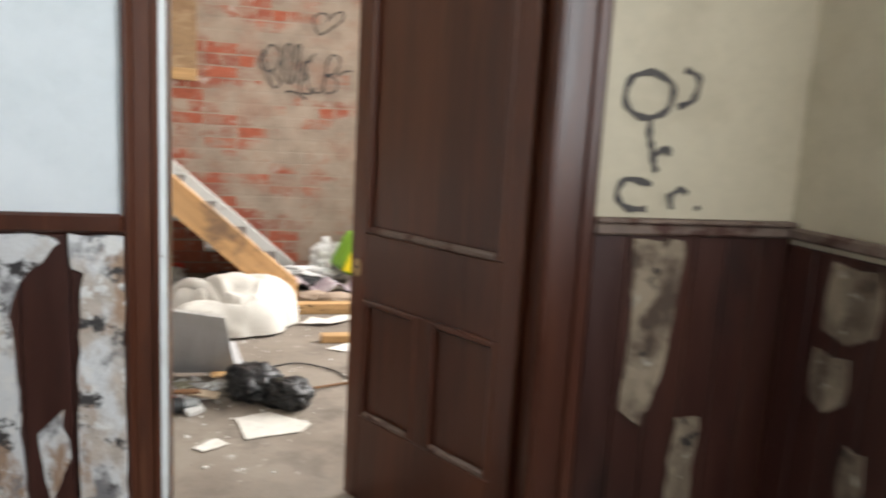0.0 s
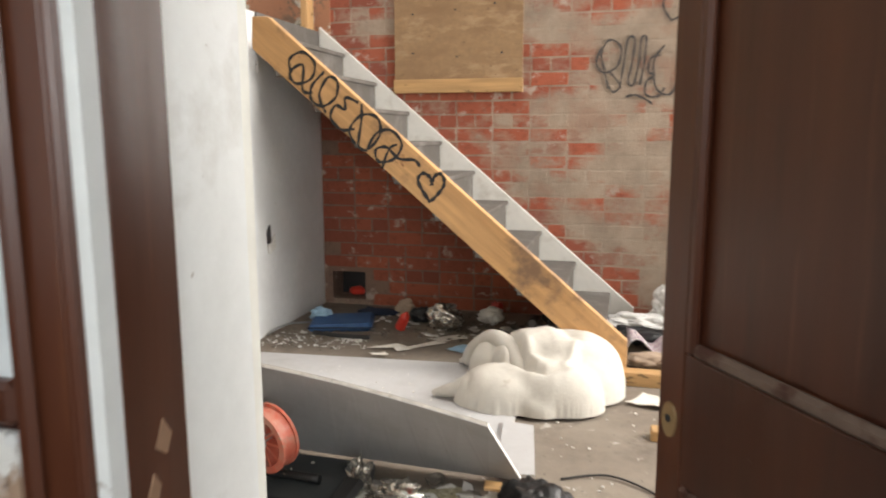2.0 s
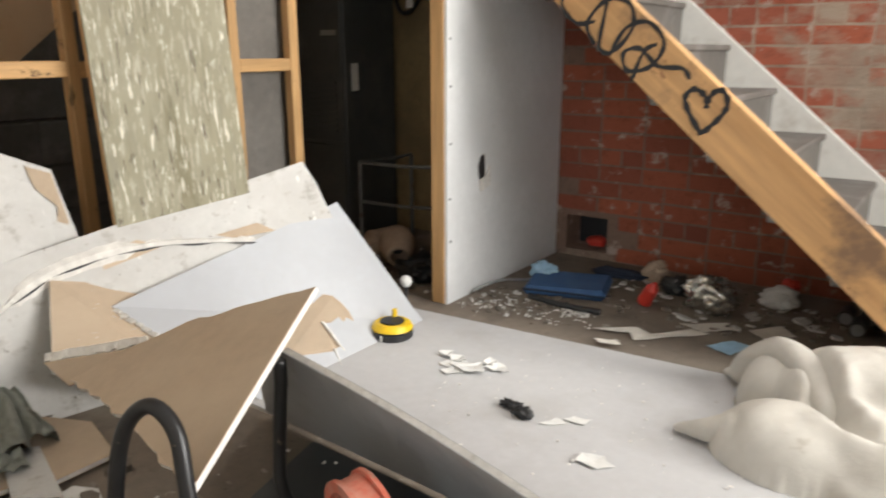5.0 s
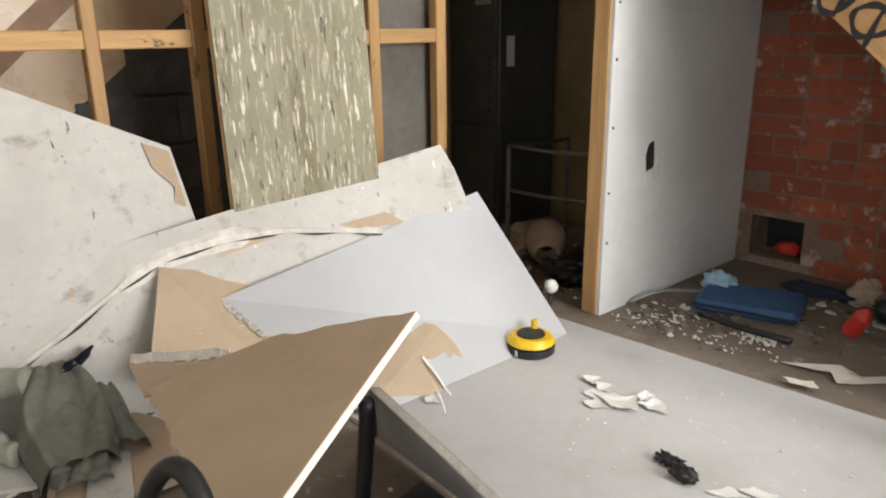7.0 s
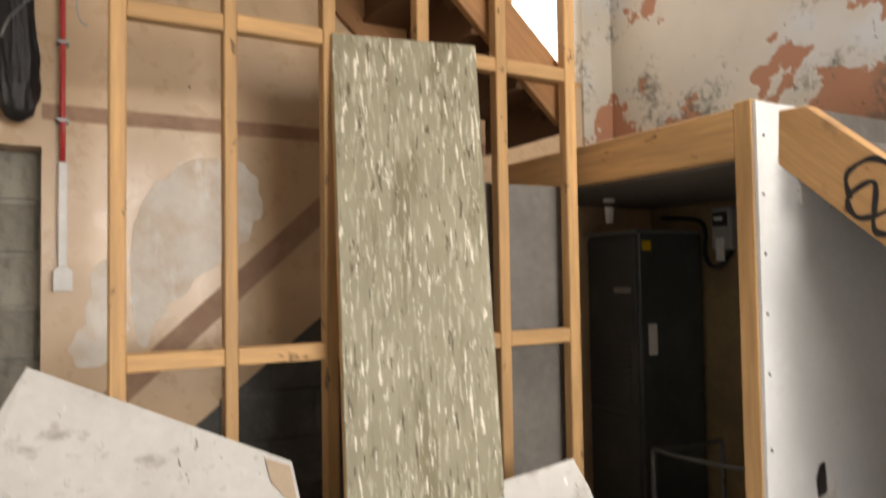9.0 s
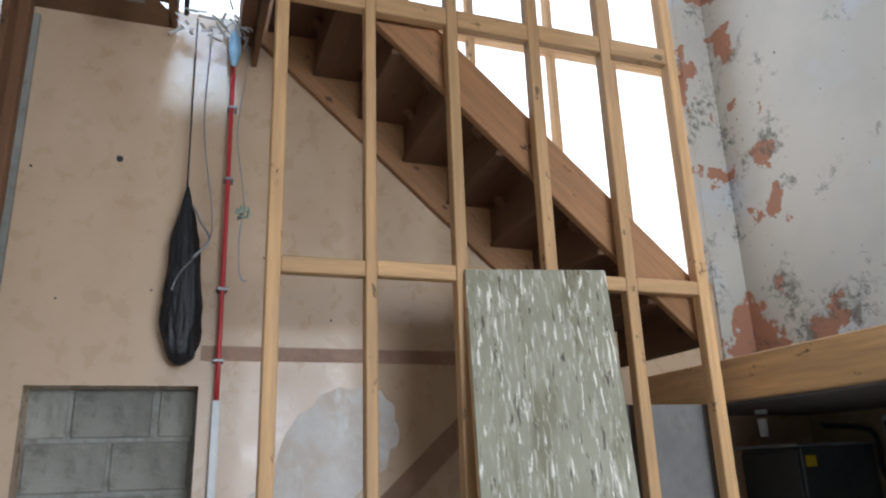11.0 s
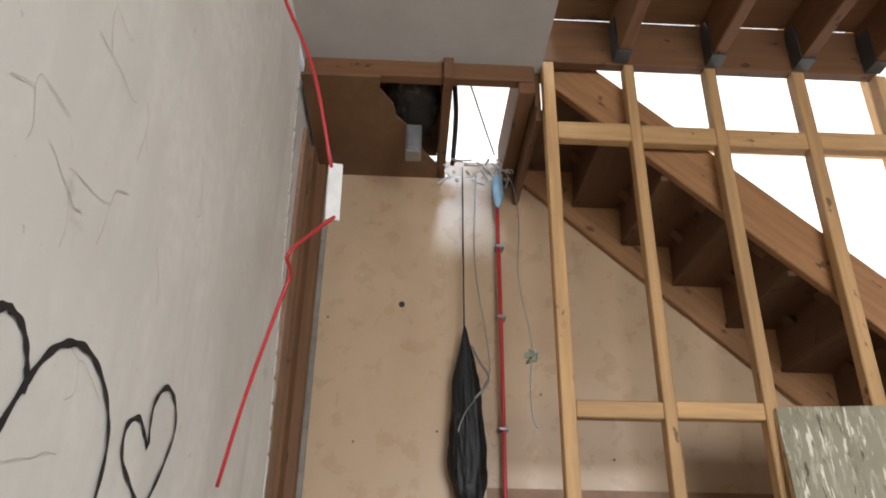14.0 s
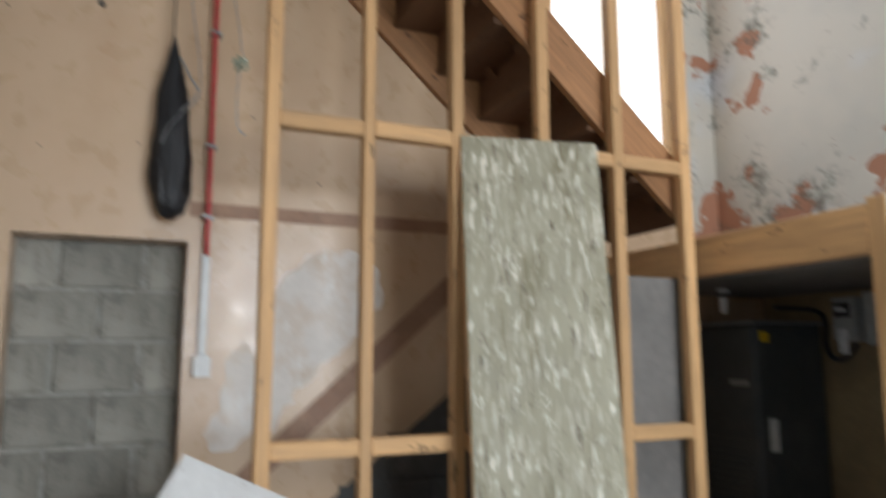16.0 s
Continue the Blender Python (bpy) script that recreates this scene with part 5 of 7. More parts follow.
sheet("board_low", [(-2.10, 3.84, 0.030), (-1.88, 3.94, 0.030), (-1.65, 3.88, 0.030), (-1.65, 3.71, 0.030), (-1.81, 3.70, 0.030)], M["board_tan"], "brown-backed broken plasterboard piece among the rubble")
sheet("board_low", [(-1.90, 3.68, 0.045), (-1.84, 3.76, 0.045), (-1.56, 3.68, 0.045), (-1.64, 3.59, 0.045)], M["board_dirty"], "pale broken plasterboard piece among the rubble")

# dark sheet under the trolley
tagged(part("rubber_sheet", slab([(-1.05, 3.45, 0.012), (-1.25, 4.28, 0.012), (-0.40, 4.24, 0.012), (-0.25, 3.75, 0.012), (-0.9, 3.35, 0.012)], 0.008), M["steel_dark"]), "dark grey dusty sheet spread on the floor", "sheet")

# ---- hand trolley ----
tro = thing("hand_trolley", (-0.8, 3.8, 0), "black tubular hand trolley with red plastic wheels lying on its side", "trolley")
part("handle_loop", tube([(-0.98, 3.50, 0.06), (-0.985, 3.52, 0.30), (-0.965, 3.545, 0.47), (-0.91, 3.57, 0.535), (-0.85, 3.58, 0.50), (-0.81, 3.565, 0.40), (-0.77, 3.55, 0.24), (-0.72, 3.55, 0.10)], 0.0155, 12), M["black_tube"], tro)
part("side_tube", tube([(-0.985, 3.945, 0.40), (-0.975, 3.935, 0.47), (-0.97, 3.93, 0.42), (-0.955, 3.90, 0.26), (-0.93, 3.88, 0.19), (-0.85, 3.86, 0.16), (-0.70, 3.86, 0.14), (-0.45, 3.86, 0.13)], 0.0155, 12), M["black_tube"], tro)
part("side_tube", tube([(-1.35, 3.50, 0.16), (-1.2, 3.50, 0.20), (-1.05, 3.49, 0.20), (-0.99, 3.50, 0.12), (-0.85, 3.58, 0.07), (-0.6, 3.64, 0.07), (-0.40, 3.66, 0.08), (-0.30, 3.72, 0.09)], 0.0155, 12), M["black_tube"], tro)
part("axle_bar", boxes((-0.85, 3.70, 0.10, -0.38, 3.735, 0.125), bev=0.004), M["black_tube"], tro)
part("toe_plate", slab([(-0.62, 3.68, 0.115), (-0.40, 3.68, 0.115), (-0.33, 3.80, 0.112), (-0.40, 3.92, 0.112), (-0.62, 3.92, 0.112)], 0.008), M["steel_dark"], tro)
WC = Vector((-0.585, 3.78, 0.292))
WR = Euler((math.radians(97), 0, math.radians(-20))).to_matrix().to_4x4()


def wheel_bm(build):
    w = bmesh.new()
    build(w)
    bmesh.ops.transform(w, matrix=Matrix.Translation(WC) @ WR, verts=w.verts)
    return w


def ring(bm, r0, r1, z0, z1, n=40):
    v = [[bm.verts.new((r * math.cos(2 * math.pi * k / n), r * math.sin(2 * math.pi * k / n), z)) for k in range(n)] for r, z in ((r0, z0), (r1, z0), (r1, z1), (r0, z1))]
    for j in range(4):
        a, b = v[j], v[(j + 1) % 4]
        for k in range(n):
            f = bm.faces.new((a[k], a[(k + 1) % n], b[(k + 1) % n], b[k]))
    bmesh.ops.recalc_face_normals(bm, faces=bm.faces)


wheel = part("wheel", wheel_bm(lambda w: (ring(w, 0.083, 0.105, 0.022, 0.032), ring(w, 0.083, 0.098, -0.022, 0.022), ring(w, 0.083, 0.105, -0.032, -0.022))), M["red_plastic"], tro, "dusty red plastic wheel rim")


def disc(w):
    cyl(w, (0, 0, -0.004), 0.084, 0.006, "z", 40)


# Darker red than the rim: shade of the recess painted onto the disc.
M["red_shade"] = plain("shaded_red_wheel_plastic", (0.34, 0.05, 0.03), 0.5)
part("disc", wheel_bm(disc), M["red_shade"], wheel, "red wheel disc darkened for the shade between spokes")
for k in range(10):
    ang = 2 * math.pi * k / 10

    def spoke(w, ang=ang):
        box(w, 0.02, -0.004, -0.001, 0.084, 0.004, 0.026, m=Matrix.Rotation(ang, 4, "Z"))
    part("spoke", wheel_bm(spoke), M["red_plastic"], wheel)
part("hub", wheel_bm(lambda w: cyl(w, (0, 0, 0.012), 0.022, 0.04, "z", 20)), M["grey_metal"], wheel, "dull metal hub")
part("hub_bracket", slab([(-0.66, 3.735, 0.13), (-0.60, 3.738, 0.13), (-0.585, 3.748, 0.235), (-0.61, 3.748, 0.25), (-0.64, 3.745, 0.22)], 0.006), M["grey_metal"], tro, "bent metal bracket")
part("wheel_far", boxes((-0.38, 3.70, 0.10, -0.31, 3.90, 0.135), bev=0.012), M["rubber"], tro, "black rubber foot")

# ---- tape reel ----
tape = thing("measuring_tape", (-1.58, 5.06, 0.016), "yellow and black long tape measure reel on the flat board", "tape measure")
bm = bmesh.new()
cyl(bm, (-1.58, 5.06, 0.034), 0.085, 0.036, "z", 36, bev=0.006)
part("black_case", bm, M["black_plastic"], tape)
bm = bmesh.new()
cyl(bm, (-1.58, 5.06, 0.066), 0.088, 0.026, "z", 36, r2=0.074, bev=0.005)
part("yellow_shell", bm, M["yellow_plastic"], tape, "yellow plastic shell")
bm = bmesh.new()
cyl(bm, (-1.58, 5.06, 0.082), 0.05, 0.008, "z", 30, bev=0.002)
part("hub_disc", bm, M["black_plastic"], tape)
bm = bmesh.new()
cyl(bm, (-1.60, 5.10, 0.10), 0.012, 0.035, "z", 14, bev=0.002)
part("crank_knob", bm, M["yellow_plastic"], tape)
part("label_mark", boxes((-1.575, 4.9735, 0.022, -1.565, 4.976, 0.045)), M["white_plastic"], tape, "white mark")
ball = thing("cable_end", (-1.73, 5.34, 0.03), "white plastic ball on a black bent cable", "cable")
bm = bmesh.new()
bmesh.ops.create_icosphere(bm, subdivisions=3, radius=0.028, matrix=Matrix.Translation((-1.73, 5.34, 0.15)))
part("ball", bm, M["white_plastic"], ball, smooth=True)
part("stem", tube([(-1.73, 5.34, 0.13), (-1.70, 5.30, 0.09), (-1.67, 5.23, 0.04), (-1.63, 5.17, 0.028), (-1.61, 5.14, 0.025)], 0.007, 8), M["black_plastic"], ball)


# ---- soft things ----
def near_line(x, y, run):
    """Distance from (x, y) to a broken line, and how far along it the nearest point lies."""
    best, where = 9.0, 0.0
    for i, ((ax, ay), (bx, by)) in enumerate(zip(run, run[1:])):
        dx, dy = bx - ax, by - ay
        k = min(1.0, max(0.0, ((x - ax) * dx + (y - ay) * dy) / (dx * dx + dy * dy)))
        d = math.hypot(x - ax - k * dx, y - ay - k * dy)
        if d < best:
            best, where = d, (i + k) / (len(run) - 1)
    return best, where


def duvet():
    """Thick fleecy quilt thrown down: a rolled-over main bulk, a lower front lobe, and a deep fold between the two."""
    whole = thing("duvet", (0.1, 5.1, 0.02), "crumpled off-white fleecy duvet heaped on the floor", "duvet")
    lumps = [(0.22, 5.24, 0.27, 0.26, 0.265), (0.06, 5.26, 0.22, 0.22, 0.262), (-0.13, 5.32, 0.16, 0.16, 0.185), (-0.02, 4.97, 0.26, 0.165, 0.165), (0.17, 4.99, 0.24, 0.165, 0.195), (0.34, 5.22, 0.16, 0.22, 0.205), (0.13, 4.87, 0.10, 0.07, 0.08)]
    grooves = [([(-0.16, 5.33), (-0.06, 5.24), (-0.01, 5.14), (0.03, 5.02), (0.09, 4.945), (0.16, 4.925), (0.215, 4.95)], 0.065, 0.028), ([(-0.23, 5.02), (-0.20, 4.93), (-0.20, 4.85)], 0.012, 0.014), ([(0.24, 4.98), (0.31, 5.06), (0.40, 5.12)], 0.014, 0.035), ([(0.12, 5.40), (0.20, 5.30), (0.26, 5.16)], 0.016, 0.040)]
    ridges = [([(0.205, 4.93), (0.26, 5.04), (0.28, 5.18)], 0.020, 0.022), ([(0.02, 5.20), (0.06, 5.06), (0.13, 4.97)], 0.024, 0.03)]
    nx, ny = 170, 140
    bm = bmesh.new()
    rows = []
    for i in range(nx + 1):
        row = []
        for j in range(ny + 1):
            x, y = -0.42 + 0.98 * i / nx, 4.74 + 0.86 * j / ny
            wx = x + 0.018 * noise.noise(Vector((x * 5, y * 5, 2.0)))
            wy = y + 0.018 * noise.noise(Vector((x * 5, y * 5, 7.0)))
            s = 1.0
            for cx, cy, rx, ry, h in lumps:
                d = ((wx - cx) / rx) ** 2 + ((wy - cy) / ry) ** 2
                s += math.exp((h * max(0.0, 1 - d ** 1.5) ** 0.5 if d < 1 else 0.0) / 0.022) - 1.0
            z = 0.022 * math.log(s)
            up = min(1.0, z / 0.06) if z > 0 else 0.0
            for run, deep, wide in grooves:
                d, k = near_line(wx, wy, run)
                z -= up * deep * math.exp(-(d / wide) ** 2) * (0.45 + 0.55 * math.sin(math.pi * min(1, max(0, k))))
            for run, high, wide in ridges:
                d, k = near_line(wx, wy, run)
                z += up * high * math.exp(-(d / wide) ** 2) * math.sin(math.pi * min(1, max(0.05, k)))
            crease = 1 - min(1.0, abs(noise.noise(Vector((x * 4.2 + y * 2.2, (y - 0.6 * x) * 8.5, 3.0)))) / 0.16)
            z -= up * 0.003 * crease
            z += up * (0.010 * noise.noise(Vector((x * 7, y * 7, 5.0))) + 0.0025 * noise.noise(Vector((x * 38, y * 38, 0))))
            row.append((Vector((x, y, 0.018 + max(0.0, z))), z))
        rows.append(row)
    made = {}

    def vert(i, j):
        if (i, j) not in made:
            made[i, j] = bm.verts.new(rows[i][j][0])
        return made[i, j]

    for i in range(nx):
        for j in range(ny):
            if max(rows[a][c][1] for a in (i, i + 1) for c in (j, j + 1)) > 0.002:
                bm.faces.new((vert(i, j), vert(i + 1, j), vert(i + 1, j + 1), vert(i, j + 1)))
    for _ in range(5):
        bmesh.ops.smooth_vert(bm, verts=bm.verts, factor=0.5, use_axis_x=True, use_axis_y=True, use_axis_z=True)
    for v in bm.verts:
        if v.is_boundary:
            v.co.z = 0.0165
    part("quilt", bm, M["duvet"], whole, smooth=True)

    def roll(name, line, rr, label, wob=0.014):
        w = tube(line, rr, 22, steps=9)
        for v in w.verts:
            v.co += wob * Vector((noise.noise(v.co * 8), noise.noise(v.co * 8 + Vector((5, 0, 0))), noise.noise(v.co * 8 + Vector((0, 5, 0)))))
            v.co.z = max(v.co.z, 0.02)
        part(name, w, M["duvet"], whole, label, smooth=True)

    roll("rolled_fold", [(-0.30, 5.43, 0.04), (-0.255, 5.41, 0.12), (-0.17, 5.35, 0.185), (-0.09, 5.27, 0.20), (-0.03, 5.18, 0.185), (0.01, 5.09, 0.15), (0.03, 5.03, 0.11)], lambda f: 0.032 + 0.022 * math.sin(math.pi * min(1, 0.15 + 0.85 * f)), "fold rolled over like an arch", 0.010)
    roll("corner_tail", [(-0.375, 4.955, 0.032), (-0.32, 4.95, 0.045), (-0.26, 4.955, 0.06), (-0.19, 4.97, 0.08)], lambda f: 0.008 + 0.05 * f, "twisted corner of the quilt", 0.006)
    roll("corner_tail", [(-0.36, 5.47, 0.03), (-0.31, 5.45, 0.045), (-0.26, 5.42, 0.06)], lambda f: 0.010 + 0.035 * f, "twisted corner of the quilt", 0.006)


duvet()


def crumple(name, c, r, material, label, category, seed, sharp=0.35, sub=4, flat=0.004, turn=0.0):
    """A crumpled bag or rag: a lump with sharp creases."""
    bm = bmesh.new()
    bmesh.ops.create_icosphere(bm, subdivisions=sub, radius=1)
    for v in bm.verts:
        p = v.co.copy()
        q = Vector((seed * 3.3, seed * 1.7, 0))
        d = abs(noise.noise(p * 1.7 + q)) * 1.3 + abs(noise.noise(p * 4.1 + q)) * 0.7 - 0.45
        p = p * (1 + sharp * d)
        a = math.cos(turn) * p.x * r[0] - math.sin(turn) * p.y * r[1]
        b = math.sin(turn) * p.x * r[0] + math.cos(turn) * p.y * r[1]
        v.co = Vector((c[0] + a, c[1] + b, max(flat, c[2] + p.z * r[2])))
    return tagged(part(name, bm, material, smooth=True), label, category)


crumple("bin_bag", (0.24, 3.95, 0.06), (0.12, 0.14, 0.085), M["bag_black"], "crumpled glossy black bin bag on the floor", "bin bag", 2, 0.32, 5, turn=0.4)
crumple("bin_bag", (0.39, 3.82, 0.05), (0.10, 0.10, 0.075), M["bag_black"], "crumpled glossy black bin bag on the floor", "bin bag", 5, 0.32, 5, turn=1.0)


def jacket():
    """Work jacket dropped on the sloping boards: a creased body, a bent sleeve, a cuffed hem and a dark collar."""
    whole = thing("work_jacket", (-1.9, 3.62, 0.02), "crumpled grey-green work jacket with a dark collar on the rubble", "jacket")

    def panel(name, a, b, across, width, material, seed, folds, bulge=0.05, label="", nu=56, nv=44, ends=0.25):
        w = bmesh.new()
        a, b, across = Vector(a), Vector(b), Vector(across).normalized()
        up = (b - a).cross(across).normalized()
        up = up if up.z > 0 else -up
        grid = []
        for p in range(nu + 1):
            u = p / nu
            line = []
            for q in range(nv + 1):
                v = 2 * q / nv - 1
                half = width / 2 * (1 - ends * (1 - min(1, 4 * u)) - 0.10 * math.sin(7 * u + seed))
                turn = noise.noise(Vector((u * 2 + seed, v * 1.2, 1.0)))
                crease = abs(math.sin(folds * (v + 0.35 * turn + 0.25 * u) + seed))
                cross = abs(math.sin(5.5 * (u + 0.30 * noise.noise(Vector((u * 2, v * 2, seed))) + 0.15 * v)))
                h = bulge * (1 - v ** 4) + 0.022 * crease ** 0.6 + 0.016 * cross ** 0.6 + 0.006 * noise.noise(Vector((u * 9, v * 6, seed)))
                h -= 0.09 * max(0.0, abs(v) - 0.72) / 0.28
                pt = a.lerp(b, u) + across * (v * half) + up * h
                pt.z = max(pt.z, 0.014)
                line.append(w.verts.new(pt))
            grid.append(line)
        for p in range(nu):
            for q in range(nv):
                w.faces.new((grid[p][q], grid[p + 1][q], grid[p + 1][q + 1], grid[p][q + 1]))
        bmesh.ops.solidify(w, geom=w.faces[:], thickness=0.004)
        part(name, w, material, whole, label, smooth=True)

    def sleeve(name, line, r0, r1, seed):
        w = tube(line, lambda f: (r0 + (r1 - r0) * f) * (1 + 0.10 * math.sin(26 * f + seed)), 26, steps=12)
        for v in w.verts:
            n = noise.noise(v.co * 16 + Vector((seed, 0, 0)))
            v.co += 0.016 * Vector((n, noise.noise(v.co * 16 + Vector((0, 7, seed))), -abs(n)))
            v.co.z = max(v.co.z, 0.014)
        part(name, w, M["khaki"], whole, smooth=True)

    panel("body", (-2.11, 3.665, 0.20), (-1.80, 3.635, 0.055), (0.10, 1, 0.02), 0.23, M["khaki"], 1.3, 4.6, 0.028)
    panel("hem", (-1.815, 3.63, 0.05), (-1.755, 3.625, 0.022), (0.08, 1, 0.0), 0.16, M["khaki"], 4.1, 5.0, 0.02, "turned-up hem", 16, 40, 0.0)
    sleeve("sleeve", [(-2.07, 3.60, 0.22), (-2.15, 3.53, 0.20), (-2.13, 3.47, 0.13), (-2.03, 3.49, 0.08), (-1.97, 3.53, 0.07)], 0.040, 0.030, 2.0)
    panel("side_flap", (-2.02, 3.74, 0.15), (-1.84, 3.76, 0.05), (0.2, 1, 0.0), 0.12, M["khaki"], 3.4, 4.5, 0.018, "", 30, 26, 0.0)
    panel("collar", (-2.13, 3.76, 0.22), (-2.06, 3.66, 0.215), (0.7, -0.5, -0.35), 0.07, M["navy"], 2.6, 2.4, 0.006, "dark navy collar", 22, 24, 0.0)


jacket()

cush = thing("blue_cushion", (-1.265, 6.045, 0), "flat blue vinyl cushion on the dusty floor", "cushion")
bm = bmesh.new()
box(bm, -0.20, -0.13, 0.006, 0.20, 0.13, 0.058, 0.02, m=Matrix.Translation((-1.265, 6.045, 0.0)) @ Euler((0.05, -0.03, 0.25)).to_matrix().to_4x4())
for v in bm.verts:
    v.co.z += 0.008 * noise.noise(v.co * 9)
part("cushion_body", bm, M["blue_cloth"], cush, smooth=False)
part("piping", tube([(-1.425, 5.868, 0.03), (-1.24, 5.917, 0.03), (-1.04, 5.968, 0.03)], 0.006, 6), M["navy"], cush)
tagged(part("black_bar", tube([(-1.36, 5.82, 0.02), (-1.2, 5.79, 0.02), (-0.99, 5.80, 0.02)], 0.014, 8, steps=3), M["black_plastic"]), "black plastic bar beside the cushion", "bar")
tagged(part("wire_bundle", tube([(-1.62, 5.72, 0.02), (-1.55, 5.86, 0.05), (-1.47, 6.02, 0.03), (-1.40, 6.1, 0.06)], 0.007, 6), M["grey_metal"]), "bent grey wire on the floor", "wire")
crumple("pale_bag", (-1.44, 6.12, 0.05), (0.07, 0.06, 0.05), M["pale_blue"], "pale blue crumpled bag by the wall", "bag", 14, 0.5, 4)
crumple("black_cloth", (-1.15, 6.40, 0.02), (0.15, 0.06, 0.025), M["navy"], "black cloth on the floor by the wall", "cloth", 15, 0.5, 4)

bott = thing("sauce_bottle", (-0.88, 6.05, 0), "small red plastic bottle lying among litter", "bottle")
bm = bmesh.new()
cyl(bm, (-0.88, 6.05, 0.05), 0.035, 0.10, "z", 16, r2=0.03, bev=0.004)
cyl(bm, (-0.88, 6.05, 0.115), 0.03, 0.035, "z", 16, r2=0.008)
bmesh.ops.transform(bm, matrix=Matrix.Translation((-0.88, 6.05, 0.02)) @ Euler((0.3, 0.5, 0)).to_matrix().to_4x4() @ Matrix.Translation((0.88, -6.05, 0)), verts=bm.verts)
part("bottle_body", bm, M["red_pack"], bott)
crumple("foil_bag", (-0.60, 6.13, 0.08), (0.11, 0.08, 0.09), M["foil"], "crumpled silver foil bag", "foil", 21, 0.5, 4)
crumple("dark_pack", (-0.80, 6.28, 0.05), (0.08, 0.05, 0.05), M["black_plastic"], "crumpled dark packet among litter", "packet", 22, 0.5, 4)
crumple("yellow_pack", (-0.96, 6.42, 0.05), (0.06, 0.04, 0.06), M["clay"], "crumpled buff paper packet", "packet", 23, 0.6, 4)
crumple("white_wrap", (-0.36, 6.36, 0.05), (0.08, 0.05, 0.055), M["white_plastic"], "crumpled white wrapper with red print", "wrapper", 24, 0.45, 4)
crumple("red_wrap", (-0.33, 6.42, 0.09), (0.04, 0.03, 0.04), M["red_pack"], "crumpled red wrapper by the wall", "wrapper", 25, 0.45, 4)
for k, (x, y) in enumerate(((-0.08, 6.34), (0.02, 6.42), (-0.02, 6.22), (0.08, 6.30))):
    b_ = thing("drink_can", (x, y, 0), "dented dark drink can under the stair", "can", "drink cans")
    bm = bmesh.new()
    cyl(bm, (x, y, 0.036), 0.033, 0.11, "x" if k % 2 else "y", 18, bev=0.006)
    part("can_body", bm, M["black_plastic"], b_)
    bm = bmesh.new()
    cyl(bm, (x - (0.056 if k % 2 else 0), y - (0 if k % 2 else 0.056), 0.036), 0.026, 0.006, "x" if k % 2 else "y", 18)
    part("can_end", bm, M["grey_metal"], b_, "bare metal end")


def scrap(name, pts, z, material, label, category, curl=0.01, seed=0, thick=0.0012, group=""):
    """A torn flat piece with an uneven rim and a slight curl."""
    bm = bmesh.new()
    rim = [Vector((a + (c - a) * f, b + (d - b) * f, 0)) for (a, b), (c, d) in zip(pts, pts[1:] + pts[:1]) for f in (0, 0.3, 0.65)]
    r = random.Random(seed)
    rim = [Vector((p.x + r.uniform(-0.005, 0.005), p.y + r.uniform(-0.005, 0.005), z + 0.002 + curl * (0.5 + 0.5 * noise.noise(Vector((p.x * 8, p.y * 8, seed)))))) for p in rim]
    c = sum(rim, Vector()) / len(rim)
    c.z = z + 0.003
    up = [bm.verts.new(p) for p in rim]
    mid = bm.verts.new(c)
    lo = [bm.verts.new(p - Vector((0, 0, thick))) for p in rim]
    mlo = bm.verts.new(c - Vector((0, 0, thick)))
    n = len(rim)
    for i in range(n):
        j = (i + 1) % n
        bm.faces.new((up[i], up[j], mid))
        bm.faces.new((lo[j], lo[i], mlo))
        bm.faces.new((up[i], lo[i], lo[j], up[j]))
    bmesh.ops.recalc_face_normals(bm, faces=bm.faces)
    return tagged(part(name, bm, material), label, category, group)


